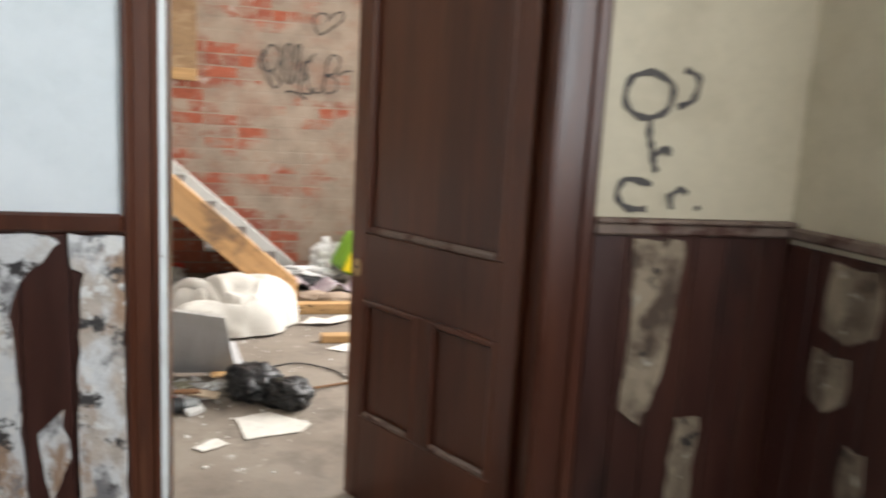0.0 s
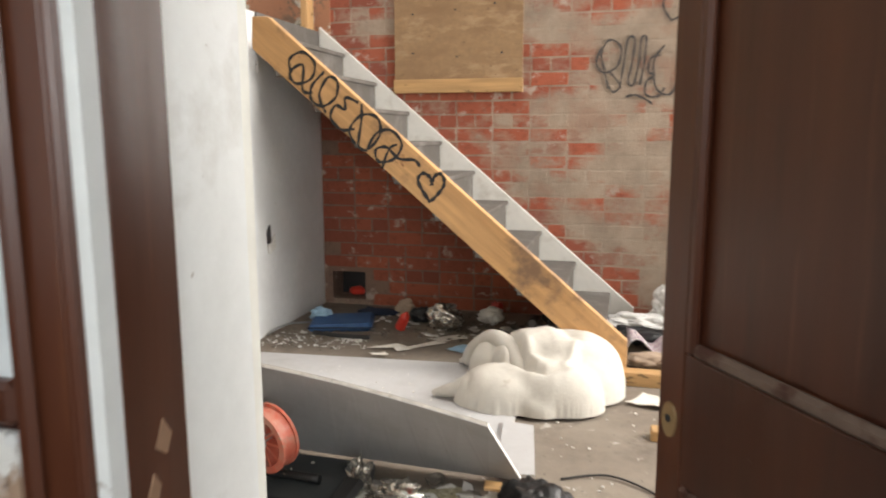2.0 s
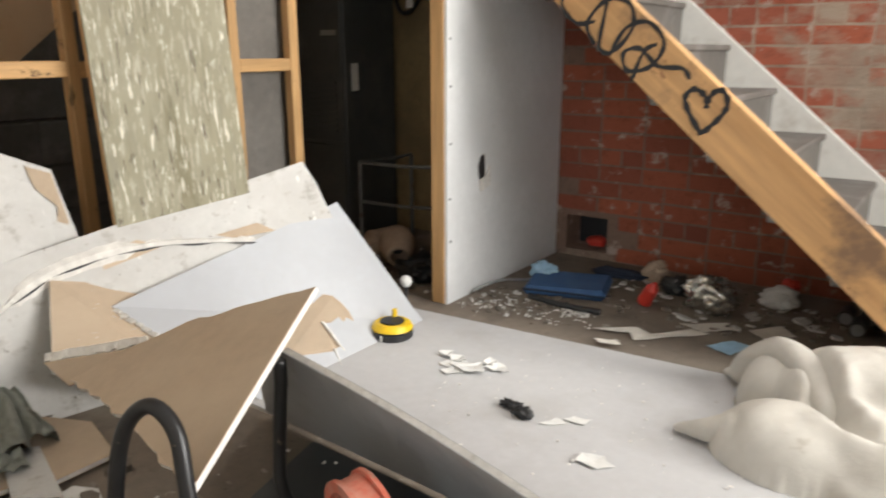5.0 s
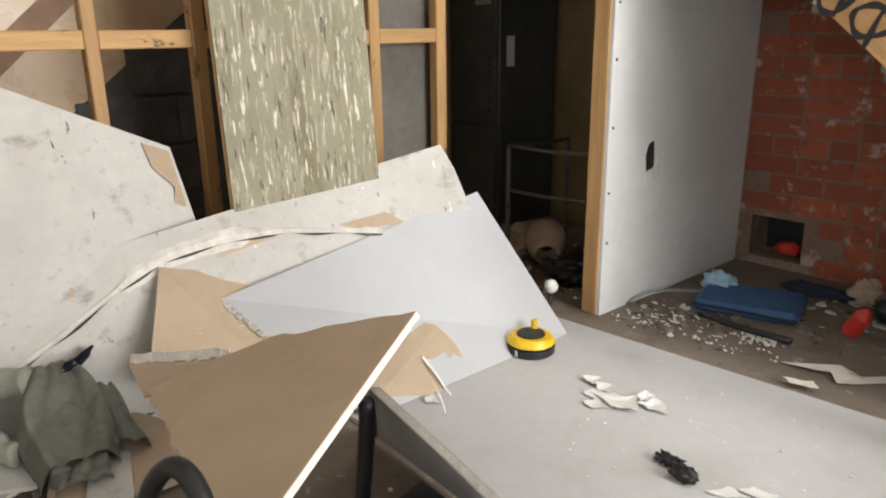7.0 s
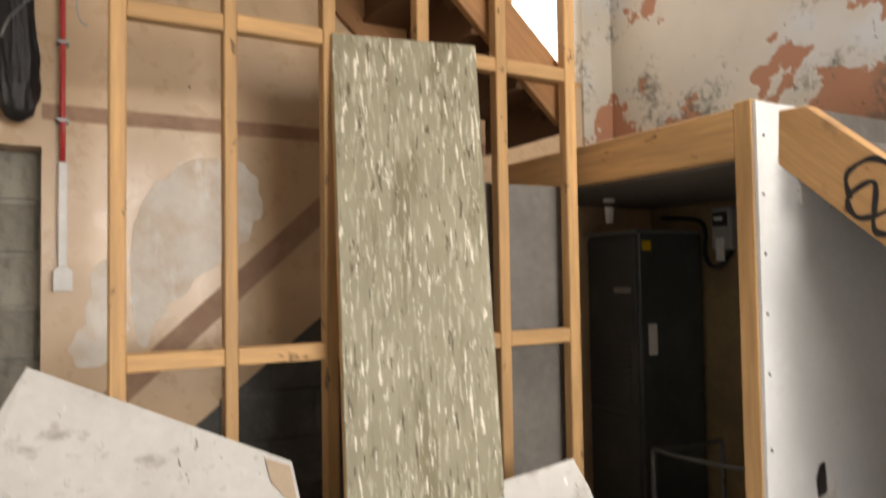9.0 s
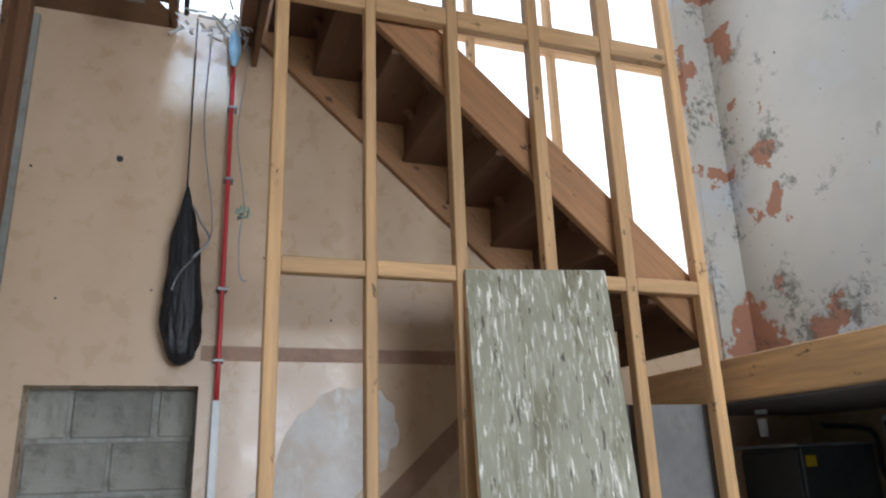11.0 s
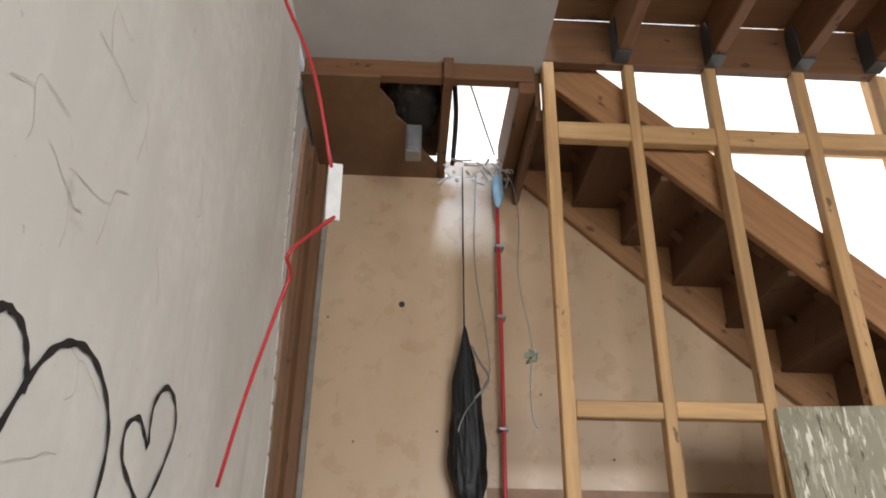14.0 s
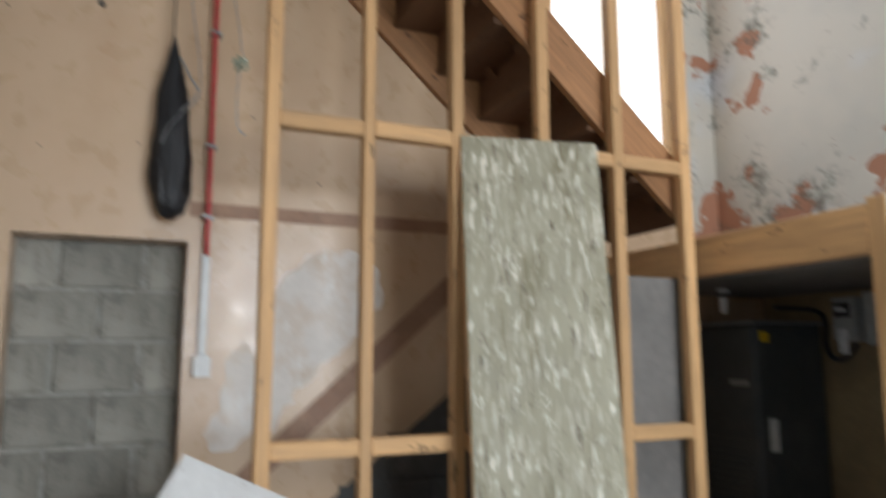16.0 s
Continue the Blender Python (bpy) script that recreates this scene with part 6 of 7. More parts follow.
PAPERS = [
    ([(0.16, 3.69), (0.30, 3.74), (0.47, 3.60), (0.42, 3.52), (0.21, 3.48)], 0.0, "paper", "flat white paper sheet on the floor", 0.008),
    ([(0.50, 5.10), (0.58, 5.24), (0.66, 5.22), (0.80, 5.30), (0.86, 5.20), (0.68, 5.06)], 0.0, "paper", "long torn strip of cream paper", 0.03),
    ([(-0.95, 5.62), (-0.80, 5.74), (-0.72, 5.70), (-0.60, 5.86), (-0.52, 5.84), (-0.62, 5.74), (-0.76, 5.60), (-0.80, 5.66)], 0.0, "paper", "long torn strip of cream paper", 0.02),
    ([(-0.92, 5.50), (-0.78, 5.56), (-0.74, 5.50), (-0.86, 5.45)], 0.017, "paper", "torn piece of white paper", 0.012),
    ([(-0.66, 5.90), (-0.50, 6.02), (-0.42, 5.96), (-0.56, 5.86)], 0.0, "paper", "torn piece of white paper", 0.015),
    ([(-0.40, 5.98), (-0.30, 6.10), (-0.22, 6.02), (-0.32, 5.92)], 0.0, "paper", "torn piece of white paper", 0.015),
    ([(-0.50, 5.72), (-0.42, 5.82), (-0.34, 5.80), (-0.40, 5.68)], 0.0, "pale_blue", "pale blue and white packet", 0.014),
    ([(-0.76, 4.74), (-0.68, 4.76), (-0.63, 4.82), (-0.72, 4.84)], 0.017, "white_plastic", "small white paper scrap on the flat board", 0.012),
    ([(-0.71, 4.80), (-0.60, 4.82), (-0.58, 4.88), (-0.68, 4.87)], 0.017, "white_plastic", "small white paper scrap on the flat board", 0.01),
    ([(-0.58, 4.60), (-0.47, 4.60), (-0.40, 4.66), (-0.48, 4.71), (-0.58, 4.68)], 0.017, "white_plastic", "small white paper scrap on the flat board", 0.018),
    ([(-1.30, 4.92), (-1.20, 4.90), (-1.16, 4.96), (-1.10, 4.94), (-1.08, 5.02), (-1.18, 5.04), (-1.28, 5.0)], 0.017, "white_plastic", "thin torn white plastic film on the board", 0.02),
    ([(-1.78, 4.80), (-1.68, 4.92), (-1.72, 5.02), (-1.84, 5.0)], 0.017, "paper", "torn white facing paper", 0.03),
    ([(0.62, 4.60), (0.74, 4.68), (0.86, 4.62), (0.72, 4.54)], 0.0, "paper", "torn piece of white paper", 0.015),
    ([(0.02, 3.42), (0.10, 3.50), (0.15, 3.44), (0.06, 3.38)], 0.0, "paper", "torn piece of white paper", 0.012),
]
for k, (pts, z, mt, lab, curl) in enumerate(PAPERS):
    if z > 0:
        cx, cy = sum(p[0] for p in pts) / len(pts), sum(p[1] for p in pts) / len(pts)
        pts, curl = [(cx + 0.6 * (a - cx), cy + 0.6 * (c - cy)) for a, c in pts], curl * 0.6
    scrap("paper_scrap", pts, z, M[mt], lab, "paper", curl, k, group="paper scraps")
rnd = random.Random(61)
for k, (x, y, size) in enumerate(((-1.13, 4.97, 0.075), (-1.18, 4.92, 0.05), (-1.06, 5.02, 0.06), (-1.22, 5.0, 0.05), (-1.10, 5.05, 0.04), (-1.28, 5.02, 0.04), (-1.60, 4.62, 0.05), (-1.68, 4.57, 0.06), (-1.54, 4.56, 0.035))):
    turn = rnd.uniform(0, 3)
    pts = [(x + size * rnd.uniform(0.5, 1.2) * math.cos(turn + q) * (1.3 if q % 2 < 1 else 0.5), y + size * rnd.uniform(0.5, 1.2) * math.sin(turn + q) * 0.8) for q in (0, 1.1, 2.0, 3.1, 4.3, 5.3)]
    scrap("torn_film", pts, 0.017, M["white_plastic"], "torn crumpled white plastic film on the flat board", "film", 0.02, 40 + k, group="torn films")
crumple("black_scrap", (-0.80, 4.765, 0.034), (0.032, 0.026, 0.02), M["bag_black"], "small torn black plastic scrap on the board", "scrap", 31, 0.5, 4, 0.018)
crumple("black_scrap", (-0.86, 4.80, 0.028), (0.04, 0.02, 0.012), M["bag_black"], "small torn black plastic scrap on the board", "scrap", 32, 0.8, 4, 0.018)

# timber on the floor, bags by the wall
tagged(part("floor_batten", boxes((0.40, 5.36, 0.0, 1.45, 5.44, 0.07), bev=0.004), M["pine_x"]), "pine batten lying along the floor by the stair foot", "batten")
tagged(part("timber_offcut", boxes((0.60, 4.72, 0.0, 0.88, 4.79, 0.045), bev=0.004), M["pine_x"]), "short pine offcut on the floor", "offcut")
M["green_print"] = plain("dark_green_print", (0.36, 0.37, 0.03), 0.4)
bag = thing("green_bag", (0.98, 6.3, 0), "lime green and yellow printed plastic bag leaning, part full", "bag")
lean = Matrix.Translation((0.99, 6.30, 0.235)) @ Euler((0.12, 0.42, 0.42)).to_matrix().to_4x4() @ Matrix.Scale(0.78, 4)
bm = bmesh.new()
box(bm, -0.16, -0.12, -0.20, 0.16, 0.12, 0.20, 0.03)
bmesh.ops.subdivide_edges(bm, edges=bm.edges, cuts=3, use_grid_fill=True)
for v in bm.verts:
    v.co += v.co.normalized() * (0.022 * noise.noise(v.co * 7) + 0.010 * noise.noise(v.co * 19)) * (0.2 if v.co.y < -0.11 else 1.0)
bmesh.ops.transform(bm, matrix=lean, verts=bm.verts)
for v in bm.verts:
    v.co.z = max(v.co.z, 0.05)
part("bag_skin", bm, M["green_bag"], bag, smooth=True)
bm = prism([(-0.135, -0.185), (0.15, -0.185), (0.15, 0.14), (0.09, 0.185), (-0.06, 0.185), (-0.125, 0.12)], "y", -0.128, -0.12)
bmesh.ops.transform(bm, matrix=lean, verts=bm.verts)
part("yellow_print", bm, M["yellow_print"], bag, "yellow printed front")
for x, z, r in ((-0.05, 0.12, 0.04), (0.07, 0.06, 0.052), (-0.06, -0.01, 0.043), (0.02, -0.10, 0.055), (0.11, -0.07, 0.03)):
    bm = bmesh.new()
    cyl(bm, (0, 0, 0), r, 0.004, "y", 20)
    bmesh.ops.transform(bm, matrix=lean @ Matrix.Translation((x, -0.130, z)) @ Matrix.Diagonal((1.15, 1, 0.8, 1)), verts=bm.verts)
    part("round_print", bm, M["green_print"], bag, "dark green round print")
crumple("white_carrier_bag", (0.78, 6.42, 0.13), (0.13, 0.10, 0.17), M["white_plastic"], "crumpled white carrier bag by the brick wall", "bag", 41, 0.5, 5)
crumple("white_carrier_bag", (0.60, 6.30, 0.08), (0.22, 0.12, 0.06), M["white_plastic"], "flattened white carrier bag by the stair foot", "bag", 42, 0.5, 5, 0.02)
crumple("dark_bag", (0.58, 6.12, 0.05), (0.18, 0.08, 0.05), M["bag_black"], "dark plastic bag under the rug", "bag", 43, 0.5, 4)
M["rug"] = mat("speckled_pink_grey_rug", (0.40, 0.30, 0.33), [((0.62, 0.58, 0.58), 60, 0.5, 0.54), ((0.10, 0.08, 0.14), 75, 0.57, 0.6), ((0.4, 0.08, 0.07), 50, 0.64, 0.67)], rough=0.95, bump=0.4)
bm = bmesh.new()
gx, gy = 26, 8
gv = [[bm.verts.new((0.50 + 0.62 * i / gx, 5.80 + 0.26 * j / gy + 0.03 * math.sin(i * 0.5), 0.07 + 0.045 * math.sin(i * 0.62 + j * 0.2) * (1 - i / gx * 0.4) + 0.02 * noise.noise(Vector((i * 0.4, j * 0.4, 3))))) for j in range(gy + 1)] for i in range(gx + 1)]
for i in range(gx):
    for j in range(gy):
        bm.faces.new((gv[i][j], gv[i + 1][j], gv[i + 1][j + 1], gv[i][j + 1]))
rug = tagged(part("rag_rug", bm, M["rug"], smooth=True), "rumpled speckled pink and grey rug by the stair foot", "rug")
so = rug.modifiers.new("thick", "SOLIDIFY")
so.thickness = 0.008
for k, (x, y) in enumerate(((0.62, 5.66), (0.78, 5.62))):
    crumple("old_shoe", (x, y, 0.045), (0.12, 0.05, 0.045), M["clay"], "worn tan shoe beside the rug", "shoe", 51 + k, 0.25, 4)

bo = thing("drink_bottle", (-0.1, 3.78, 0.03), "black and silver plastic bottle lying on the floor", "bottle")
bm = bmesh.new()
rotb = Euler((0, 1.5708, 0.35)).to_matrix().to_4x4()
cyl(bm, (-0.12, 3.76, 0.036), 0.034, 0.15, rotb, 20, bev=0.006)
part("bottle_body", bm, M["black_plastic"], bo)
bm = bmesh.new()
cyl(bm, (-0.02, 3.797, 0.036), 0.02, 0.06, rotb, 16, bev=0.003)
part("bottle_neck", bm, M["grey_metal"], bo, "silver neck and cap")


# ---- rubble and dust ----
M["dust_rubble"] = mat("dusty_grey_brown_rubble", (0.17, 0.145, 0.12), [((0.30, 0.27, 0.235), 14, 0.5, 0.62), ((0.07, 0.055, 0.045), 22, 0.56, 0.66)], rough=0.9, bump=0.3)


def flakes(name, spots, material, label, category="rubble"):
    bm = bmesh.new()
    for cx, cy, rx, ry, n, smin, smax, h, z0, seed in spots:
        r = random.Random(seed)
        for k in range(n):
            a, d = r.uniform(0, 6.283), r.random() ** 0.6
            x, y = cx + rx * d * math.cos(a), cy + ry * d * math.sin(a)
            s = r.uniform(smin, smax)
            m = Matrix.Translation((x, y, z0 + h * s * 0.3 + r.uniform(0, 0.006))) @ Euler((r.uniform(-0.3, 0.3), r.uniform(-0.3, 0.3), r.uniform(0, 6.28))).to_matrix().to_4x4()
            q = [(r.uniform(0.5, 1) * s, 0), (r.uniform(0.2, 0.7) * s, r.uniform(0.3, 0.8) * s), (-r.uniform(0.3, 0.8) * s, r.uniform(0.2, 0.7) * s), (-r.uniform(0.3, 0.9) * s, -r.uniform(0.1, 0.6) * s), (r.uniform(0, 0.6) * s, -r.uniform(0.3, 0.7) * s)]
            up = [bm.verts.new(m @ Vector((u, v, h * s * 0.5))) for u, v in q]
            lo = [bm.verts.new(m @ Vector((u, v, -h * s * 0.5))) for u, v in q]
            bm.faces.new(up)
            bm.faces.new(lo[::-1])
            for i in range(5):
                bm.faces.new((up[i], lo[i], lo[(i + 1) % 5], up[(i + 1) % 5]))
    return tagged(part(name, bm, material), label, category, kind="stuff")


flakes("gypsum_crumbs", [(-1.22, 5.70, 0.30, 0.13, 60, 0.002, 0.009, 0.7, 0, 1), (-1.1, 5.76, 0.08, 0.05, 60, 0.003, 0.011, 0.9, 0, 2), (-0.6, 4.9, 0.6, 0.45, 70, 0.002, 0.007, 0.6, 0.017, 3), (-1.0, 3.95, 0.5, 0.4, 60, 0.003, 0.010, 0.6, 0.012, 4), (0.35, 4.5, 0.5, 0.9, 60, 0.003, 0.009, 0.6, 0, 5), (-1.50, 5.62, 0.12, 0.1, 50, 0.003, 0.011, 0.4, 0, 6), (0.1, 3.5, 0.4, 0.5, 40, 0.003, 0.012, 0.5, 0, 7), (-2.2, 5.9, 0.5, 0.5, 60, 0.004, 0.02, 0.6, 0, 8)], M["gypsum"], "white gypsum crumbs and dust on the floor")
flakes("dark_rubble", [(-0.15, 3.98, 0.28, 0.2, 60, 0.012, 0.05, 0.4, 0, 11), (-0.7, 6.2, 0.7, 0.35, 110, 0.006, 0.03, 0.5, 0, 12), (-1.35, 5.75, 0.3, 0.25, 90, 0.006, 0.03, 0.35, 0, 13), (0.2, 6.2, 0.5, 0.3, 50, 0.006, 0.03, 0.5, 0, 14), (-1.9, 3.55, 0.5, 0.4, 70, 0.01, 0.05, 0.5, 0, 15), (-2.2, 5.9, 0.4, 0.4, 60, 0.01, 0.05, 0.5, 0, 16)], M["dust_rubble"], "dark broken rubble and splinters on the floor")
flakes("pale_rubble", [(-0.15, 3.98, 0.30, 0.22, 30, 0.02, 0.07, 0.25, 0.01, 21), (-1.38, 5.72, 0.25, 0.18, 34, 0.008, 0.028, 0.15, 0.0, 22), (-0.6, 6.25, 0.6, 0.3, 40, 0.012, 0.05, 0.25, 0, 23), (-1.7, 3.55, 0.35, 0.3, 30, 0.02, 0.08, 0.25, 0, 24)], M["board_dirty"], "broken pale plaster pieces on the floor")
for k, (x, y, w, d, a, mt, lab) in enumerate(((-0.10, 4.06, 0.16, 0.07, 0.5, "green_board", "dull green broken board piece"), (0.02, 3.92, 0.14, 0.06, -0.3, "board_tan", "brown broken board piece"), (-0.24, 3.90, 0.13, 0.08, 0.9, "old_wood_x", "dark broken wood piece"), (0.10, 4.10, 0.12, 0.05, 0.1, "pine_x", "pale broken wood piece"), (-0.12, 3.86, 0.26, 0.03, 0.12, "old_wood_x", "thin dark wood strip"))):
    bm = bmesh.new()
    box(bm, -w / 2, -d / 2, 0.012 + 0.012 * k, w / 2, d / 2, 0.024 + 0.012 * k, 0.002, m=Matrix.Translation((x, y, 0.0)) @ Euler((0.06, 0.05, a)).to_matrix().to_4x4())
    tagged(part("board_piece", bm, M[mt]), lab, "board piece", "broken pieces")
tagged(part("thin_rod", tube([(0.30, 4.00, 0.01), (0.45, 3.98, 0.012), (0.70, 4.06, 0.01)], 0.006, 6), M["old_wood_x"]), "thin brown rod on the floor", "rod")
tagged(part("loop_wire", tube([(0.28, 4.30, 0.006), (0.45, 4.36, 0.01), (0.62, 4.25, 0.006), (0.68, 4.10, 0.008)], 0.004, 6), M["black_plastic"]), "thin dark wire loop on the floor", "wire")
crumple("plastic_film", (-0.38, 4.02, 0.06), (0.035, 0.05, 0.07), M["foil"], "crumpled clear film in the rubble", "film", 61, 0.8, 4)
crumple("plastic_film", (-0.22, 3.95, 0.05), (0.09, 0.04, 0.05), M["foil"], "crumpled clear film in the rubble", "film", 62, 0.8, 4)
crumple("red_rag", (-0.13, 3.88, 0.05), (0.04, 0.03, 0.02), M["red_pack"], "small red scrap in the rubble", "scrap", 63, 0.8, 3)
crumple("closet_bag", (-1.95, 5.78, 0.06), (0.14, 0.12, 0.07), M["bag_black"], "black bag on the closet floor", "bag", 64, 0.6, 4)
crumple("closet_rag", (-2.4, 5.9, 0.08), (0.14, 0.12, 0.08), M["clay"], "crumpled buff cloth on the closet floor", "cloth", 65, 0.6, 4)

# ---- hall: door, casing, wainscot ----
door = thing("panel_door", (0.90, 2.42, 0.0), "open dark varnished panel door with dusty mouldings", "door")
DM = Matrix(((-0.498, -0.867, 0, 0.90), (0.867, -0.498, 0, 2.42), (0, 0, 1, 0.0), (0, 0, 0, 1)))


def door_part(name, specs, material, label="", bev=0.003, parent=None):
    bm = boxes(*specs, bev=bev)
    bmesh.ops.transform(bm, matrix=DM, verts=bm.verts)
    return part(name, bm, material, parent or door, label)


door_part("stile", [(0.0, -0.02, 0.01, 0.065, 0.02, 2.02)], M["mahogany"])
door_part("stile", [(0.635, -0.02, 0.01, 0.70, 0.02, 2.02)], M["mahogany"])
door_part("rail", [(0.065, -0.02, 0.69, 0.635, 0.02, 0.90)], M["mahogany"])
door_part("rail", [(0.065, -0.02, 0.01, 0.635, 0.02, 0.30)], M["mahogany"])
door_part("rail", [(0.065, -0.02, 1.92, 0.635, 0.02, 2.02)], M["mahogany"])
door_part("mullion", [(0.322, -0.02, 0.30, 0.378, 0.02, 0.69)], M["mahogany"])
for u0, u1, z0, z1 in ((0.065, 0.635, 0.90, 1.92), (0.065, 0.322, 0.30, 0.69), (0.378, 0.635, 0.30, 0.69)):
    door_part("panel", [(u0, -0.007, z0, u1, 0.007, z1)], M["mahogany"], bev=0)
    for sgn in (1, -1):
        a, b = (0.007 * sgn, 0.024 * sgn)
        w = 0.022
        door_part("moulding", [(u0, min(a, b), z0, u0 + w, max(a, b), z1)], M["mahogany"], bev=0.006)
        door_part("moulding", [(u1 - w, min(a, b), z0, u1, max(a, b), z1)], M["mahogany"], bev=0.006)
        door_part("moulding", [(u0 + w, min(a, b), z1 - w, u1 - w, max(a, b), z1)], M["mahogany"], bev=0.006)
        door_part("moulding", [(u0 + w, min(a, b), z0, u1 - w, max(a, b), z0 + w)], M["mahogany_dusty"], "dusty ledge moulding", bev=0.006)
bm = bmesh.new()
cyl(bm, (0, 0, 0), 0.024, 0.006, "z", 24)
bmesh.ops.transform(bm, matrix=DM @ Matrix.Translation((0.665, 0.021, 0.785)) @ Matrix.Rotation(math.pi / 2, 4, "X") @ Matrix.Diagonal((0.75, 1.2, 1, 1)), verts=bm.verts)
M["brass"] = plain("tarnished_brass", (0.42, 0.30, 0.16), 0.45, 0.7)
esc = part("escutcheon", bm, M["brass"], door, "tarnished oval brass escutcheon")
bm = bmesh.new()
cyl(bm, (0, 0, 0), 0.006, 0.008, "z", 12)
bmesh.ops.transform(bm, matrix=DM @ Matrix.Translation((0.665, 0.0225, 0.787)) @ Matrix.Rotation(math.pi / 2, 4, "X"), verts=bm.verts)
part("keyhole", bm, M["black_plastic"], esc)
door_part("latch_plate", [(0.7005, -0.010, 0.90, 0.703, 0.010, 1.0)], M["brass"], "dull brass latch plate", bev=0.001)
for z in (0.25, 1.75):
    door_part("hinge", [(-0.012, -0.024, z, 0.0, -0.012, z + 0.09)], M["steel_dark"], bev=0.002)

casing = tagged(new("trim_door_casing"), "dark varnished moulded door casing", "door casing", kind="structure")
for x0, x1, s in ((-0.025, 0.043, 1), (0.905, 1.03, -1)):
    inner = x1 if s > 0 else x0
    outer = x0 if s > 0 else x1
    w = x1 - x0
    part("casing_board", boxes((x0, 2.336, 0, x1, 2.36, 2.12), bev=0.003), M["mahogany"], casing)
    part("casing_bead", boxes((min(outer, outer + s * w * 0.3), 2.324, 0, max(outer, outer + s * w * 0.3), 2.3365, 2.12), bev=0.007), M["mahogany"], casing)
    part("casing_bead", boxes((min(inner, inner - s * 0.014), 2.328, 0, max(inner, inner - s * 0.014), 2.3365, 2.12), bev=0.005), M["mahogany"], casing)
part("casing_board", boxes((-0.02, 2.325, 2.12, 1.03, 2.36, 2.24), bev=0.003), M["mahogany"], casing)
part("jamb_lining", boxes((0.031, 2.361, 0, 0.057, 2.45, 2.06), bev=0.002), M["mahogany"], casing)
part("jamb_lining", boxes((0.905, 2.361, 0, 0.929, 2.45, 2.06), bev=0.002), M["mahogany"], casing)
part("jamb_lining", boxes((0.057, 2.361, 2.03, 0.905, 2.45, 2.058), bev=0.002), M["mahogany"], casing)
part("paint_edge", boxes((0.0435, 2.338, 0, 0.0565, 2.3605, 2.05)), M["white_gloss"], casing, "worn white paint line")
bm = bmesh.new()
rnd = random.Random(14)
for k in range(22):
    z = rnd.uniform(0.1, 0.95)
    s_ = rnd.uniform(0.006, 0.02)
    y = rnd.uniform(2.38, 2.43)
    prism([(y - s_, z), (y, z + s_ * 2), (y + s_, z + s_ * 0.5), (y + s_ * 0.3, z - s_)], "x", 0.057, 0.0585, bm)
part("paint_chips", bm, M["ochre_dark"], casing, "chipped bare patches")

rail = tagged(new("trim_dado_rail"), "dark moulded dado rail", "dado rail", kind="structure")
part("rail_length", boxes((-0.318, 2.324, 0.982, -0.026, 2.345, 1.022), bev=0.006), M["mahogany"], rail)
part("rail_length", boxes((-0.32, -1.5, 0.985, -0.293, 2.318, 1.025), bev=0.006), M["mahogany"], rail)
part("rail_length", boxes((1.031, 2.318, 1.0, 1.598, 2.345, 1.03), bev=0.006), M["mahogany_dusty"], rail, "dusty grey rail")
part("rail_length", boxes((1.573, -1.5, 1.0, 1.6, 2.318, 1.03), bev=0.006), M["mahogany_dusty"], rail, "dusty grey rail")
part("rail_cap", boxes((1.031, 2.308, 1.031, 1.598, 2.345, 1.042), bev=0.003), M["mahogany_dusty"], rail)

dado = tagged(new("trim_wainscot"), "dark red-brown wainscot boards, partly torn away", "wainscot", kind="structure")
rnd = random.Random(31)
x = -0.318
while x < -0.03:
    w = min(0.094, -0.021 - x)
    part("plank", boxes((x + 0.001, 2.334, 0.0, x + w - 0.001, 2.346, 0.98), bev=0.003), M["wainscot"], dado)
    x += w
x = 1.032
while x < 1.59:
    w = min(0.095, 1.598 - x)
    part("plank", boxes((x + 0.001, 2.334, 0.0, x + w - 0.001, 2.346, 1.0), bev=0.003), M["wainscot"], dado)
    x += w
for wall_x, sgn in ((-0.32, 1), (1.6, -1)):
    y = 2.33
    while y > 0.2:
        part("plank", boxes((min(wall_x, wall_x + sgn * 0.012), y - 0.098, 0.0, max(wall_x, wall_x + sgn * 0.012), y - 0.002, 0.985), bev=0.003), M["wainscot"], dado)
        y -= 0.1


def torn(outline, y0, y1, seed, amp=0.006):
    """A torn patch on the hall's front wall: outline of (x, z) with ragged sides."""
    r = random.Random(seed)
    pts = []
    for (a, b), (c, d) in zip(outline, outline[1:] + outline[:1]):
        n = max(2, int(math.hypot(c - a, d - b) / 0.03))
        for k in range(n):
            f = k / n
            pts.append((a + (c - a) * f + r.uniform(-amp, amp), b + (d - b) * f + r.uniform(-amp, amp)))
    return prism(pts, "y", y0, y1)


part("torn_paper", torn([(-0.310, 0.978), (-0.165, 0.978), (-0.148, 0.962), (-0.159, 0.944), (-0.224, 0.878), (-0.242, 0.808), (-0.234, 0.743), (-0.232, 0.649), (-0.228, 0.493), (-0.20, 0.05), (-0.26, 0.05), (-0.281, 0.49), (-0.292, 0.709), (-0.306, 0.817)], 2.318, 2.333, 1, 0.003), M["peel"], dado, "hanging torn wall covering, mottled grey and cream")
part("torn_paper", torn([(-0.131, 0.978), (-0.026, 0.978), (-0.026, 0.03), (-0.115, 0.03), (-0.117, 0.493), (-0.116, 0.701), (-0.103, 0.897), (-0.126, 0.907)], 2.325, 2.333, 2, 0.003), M["peel"], dado, "bared mottled plaster")
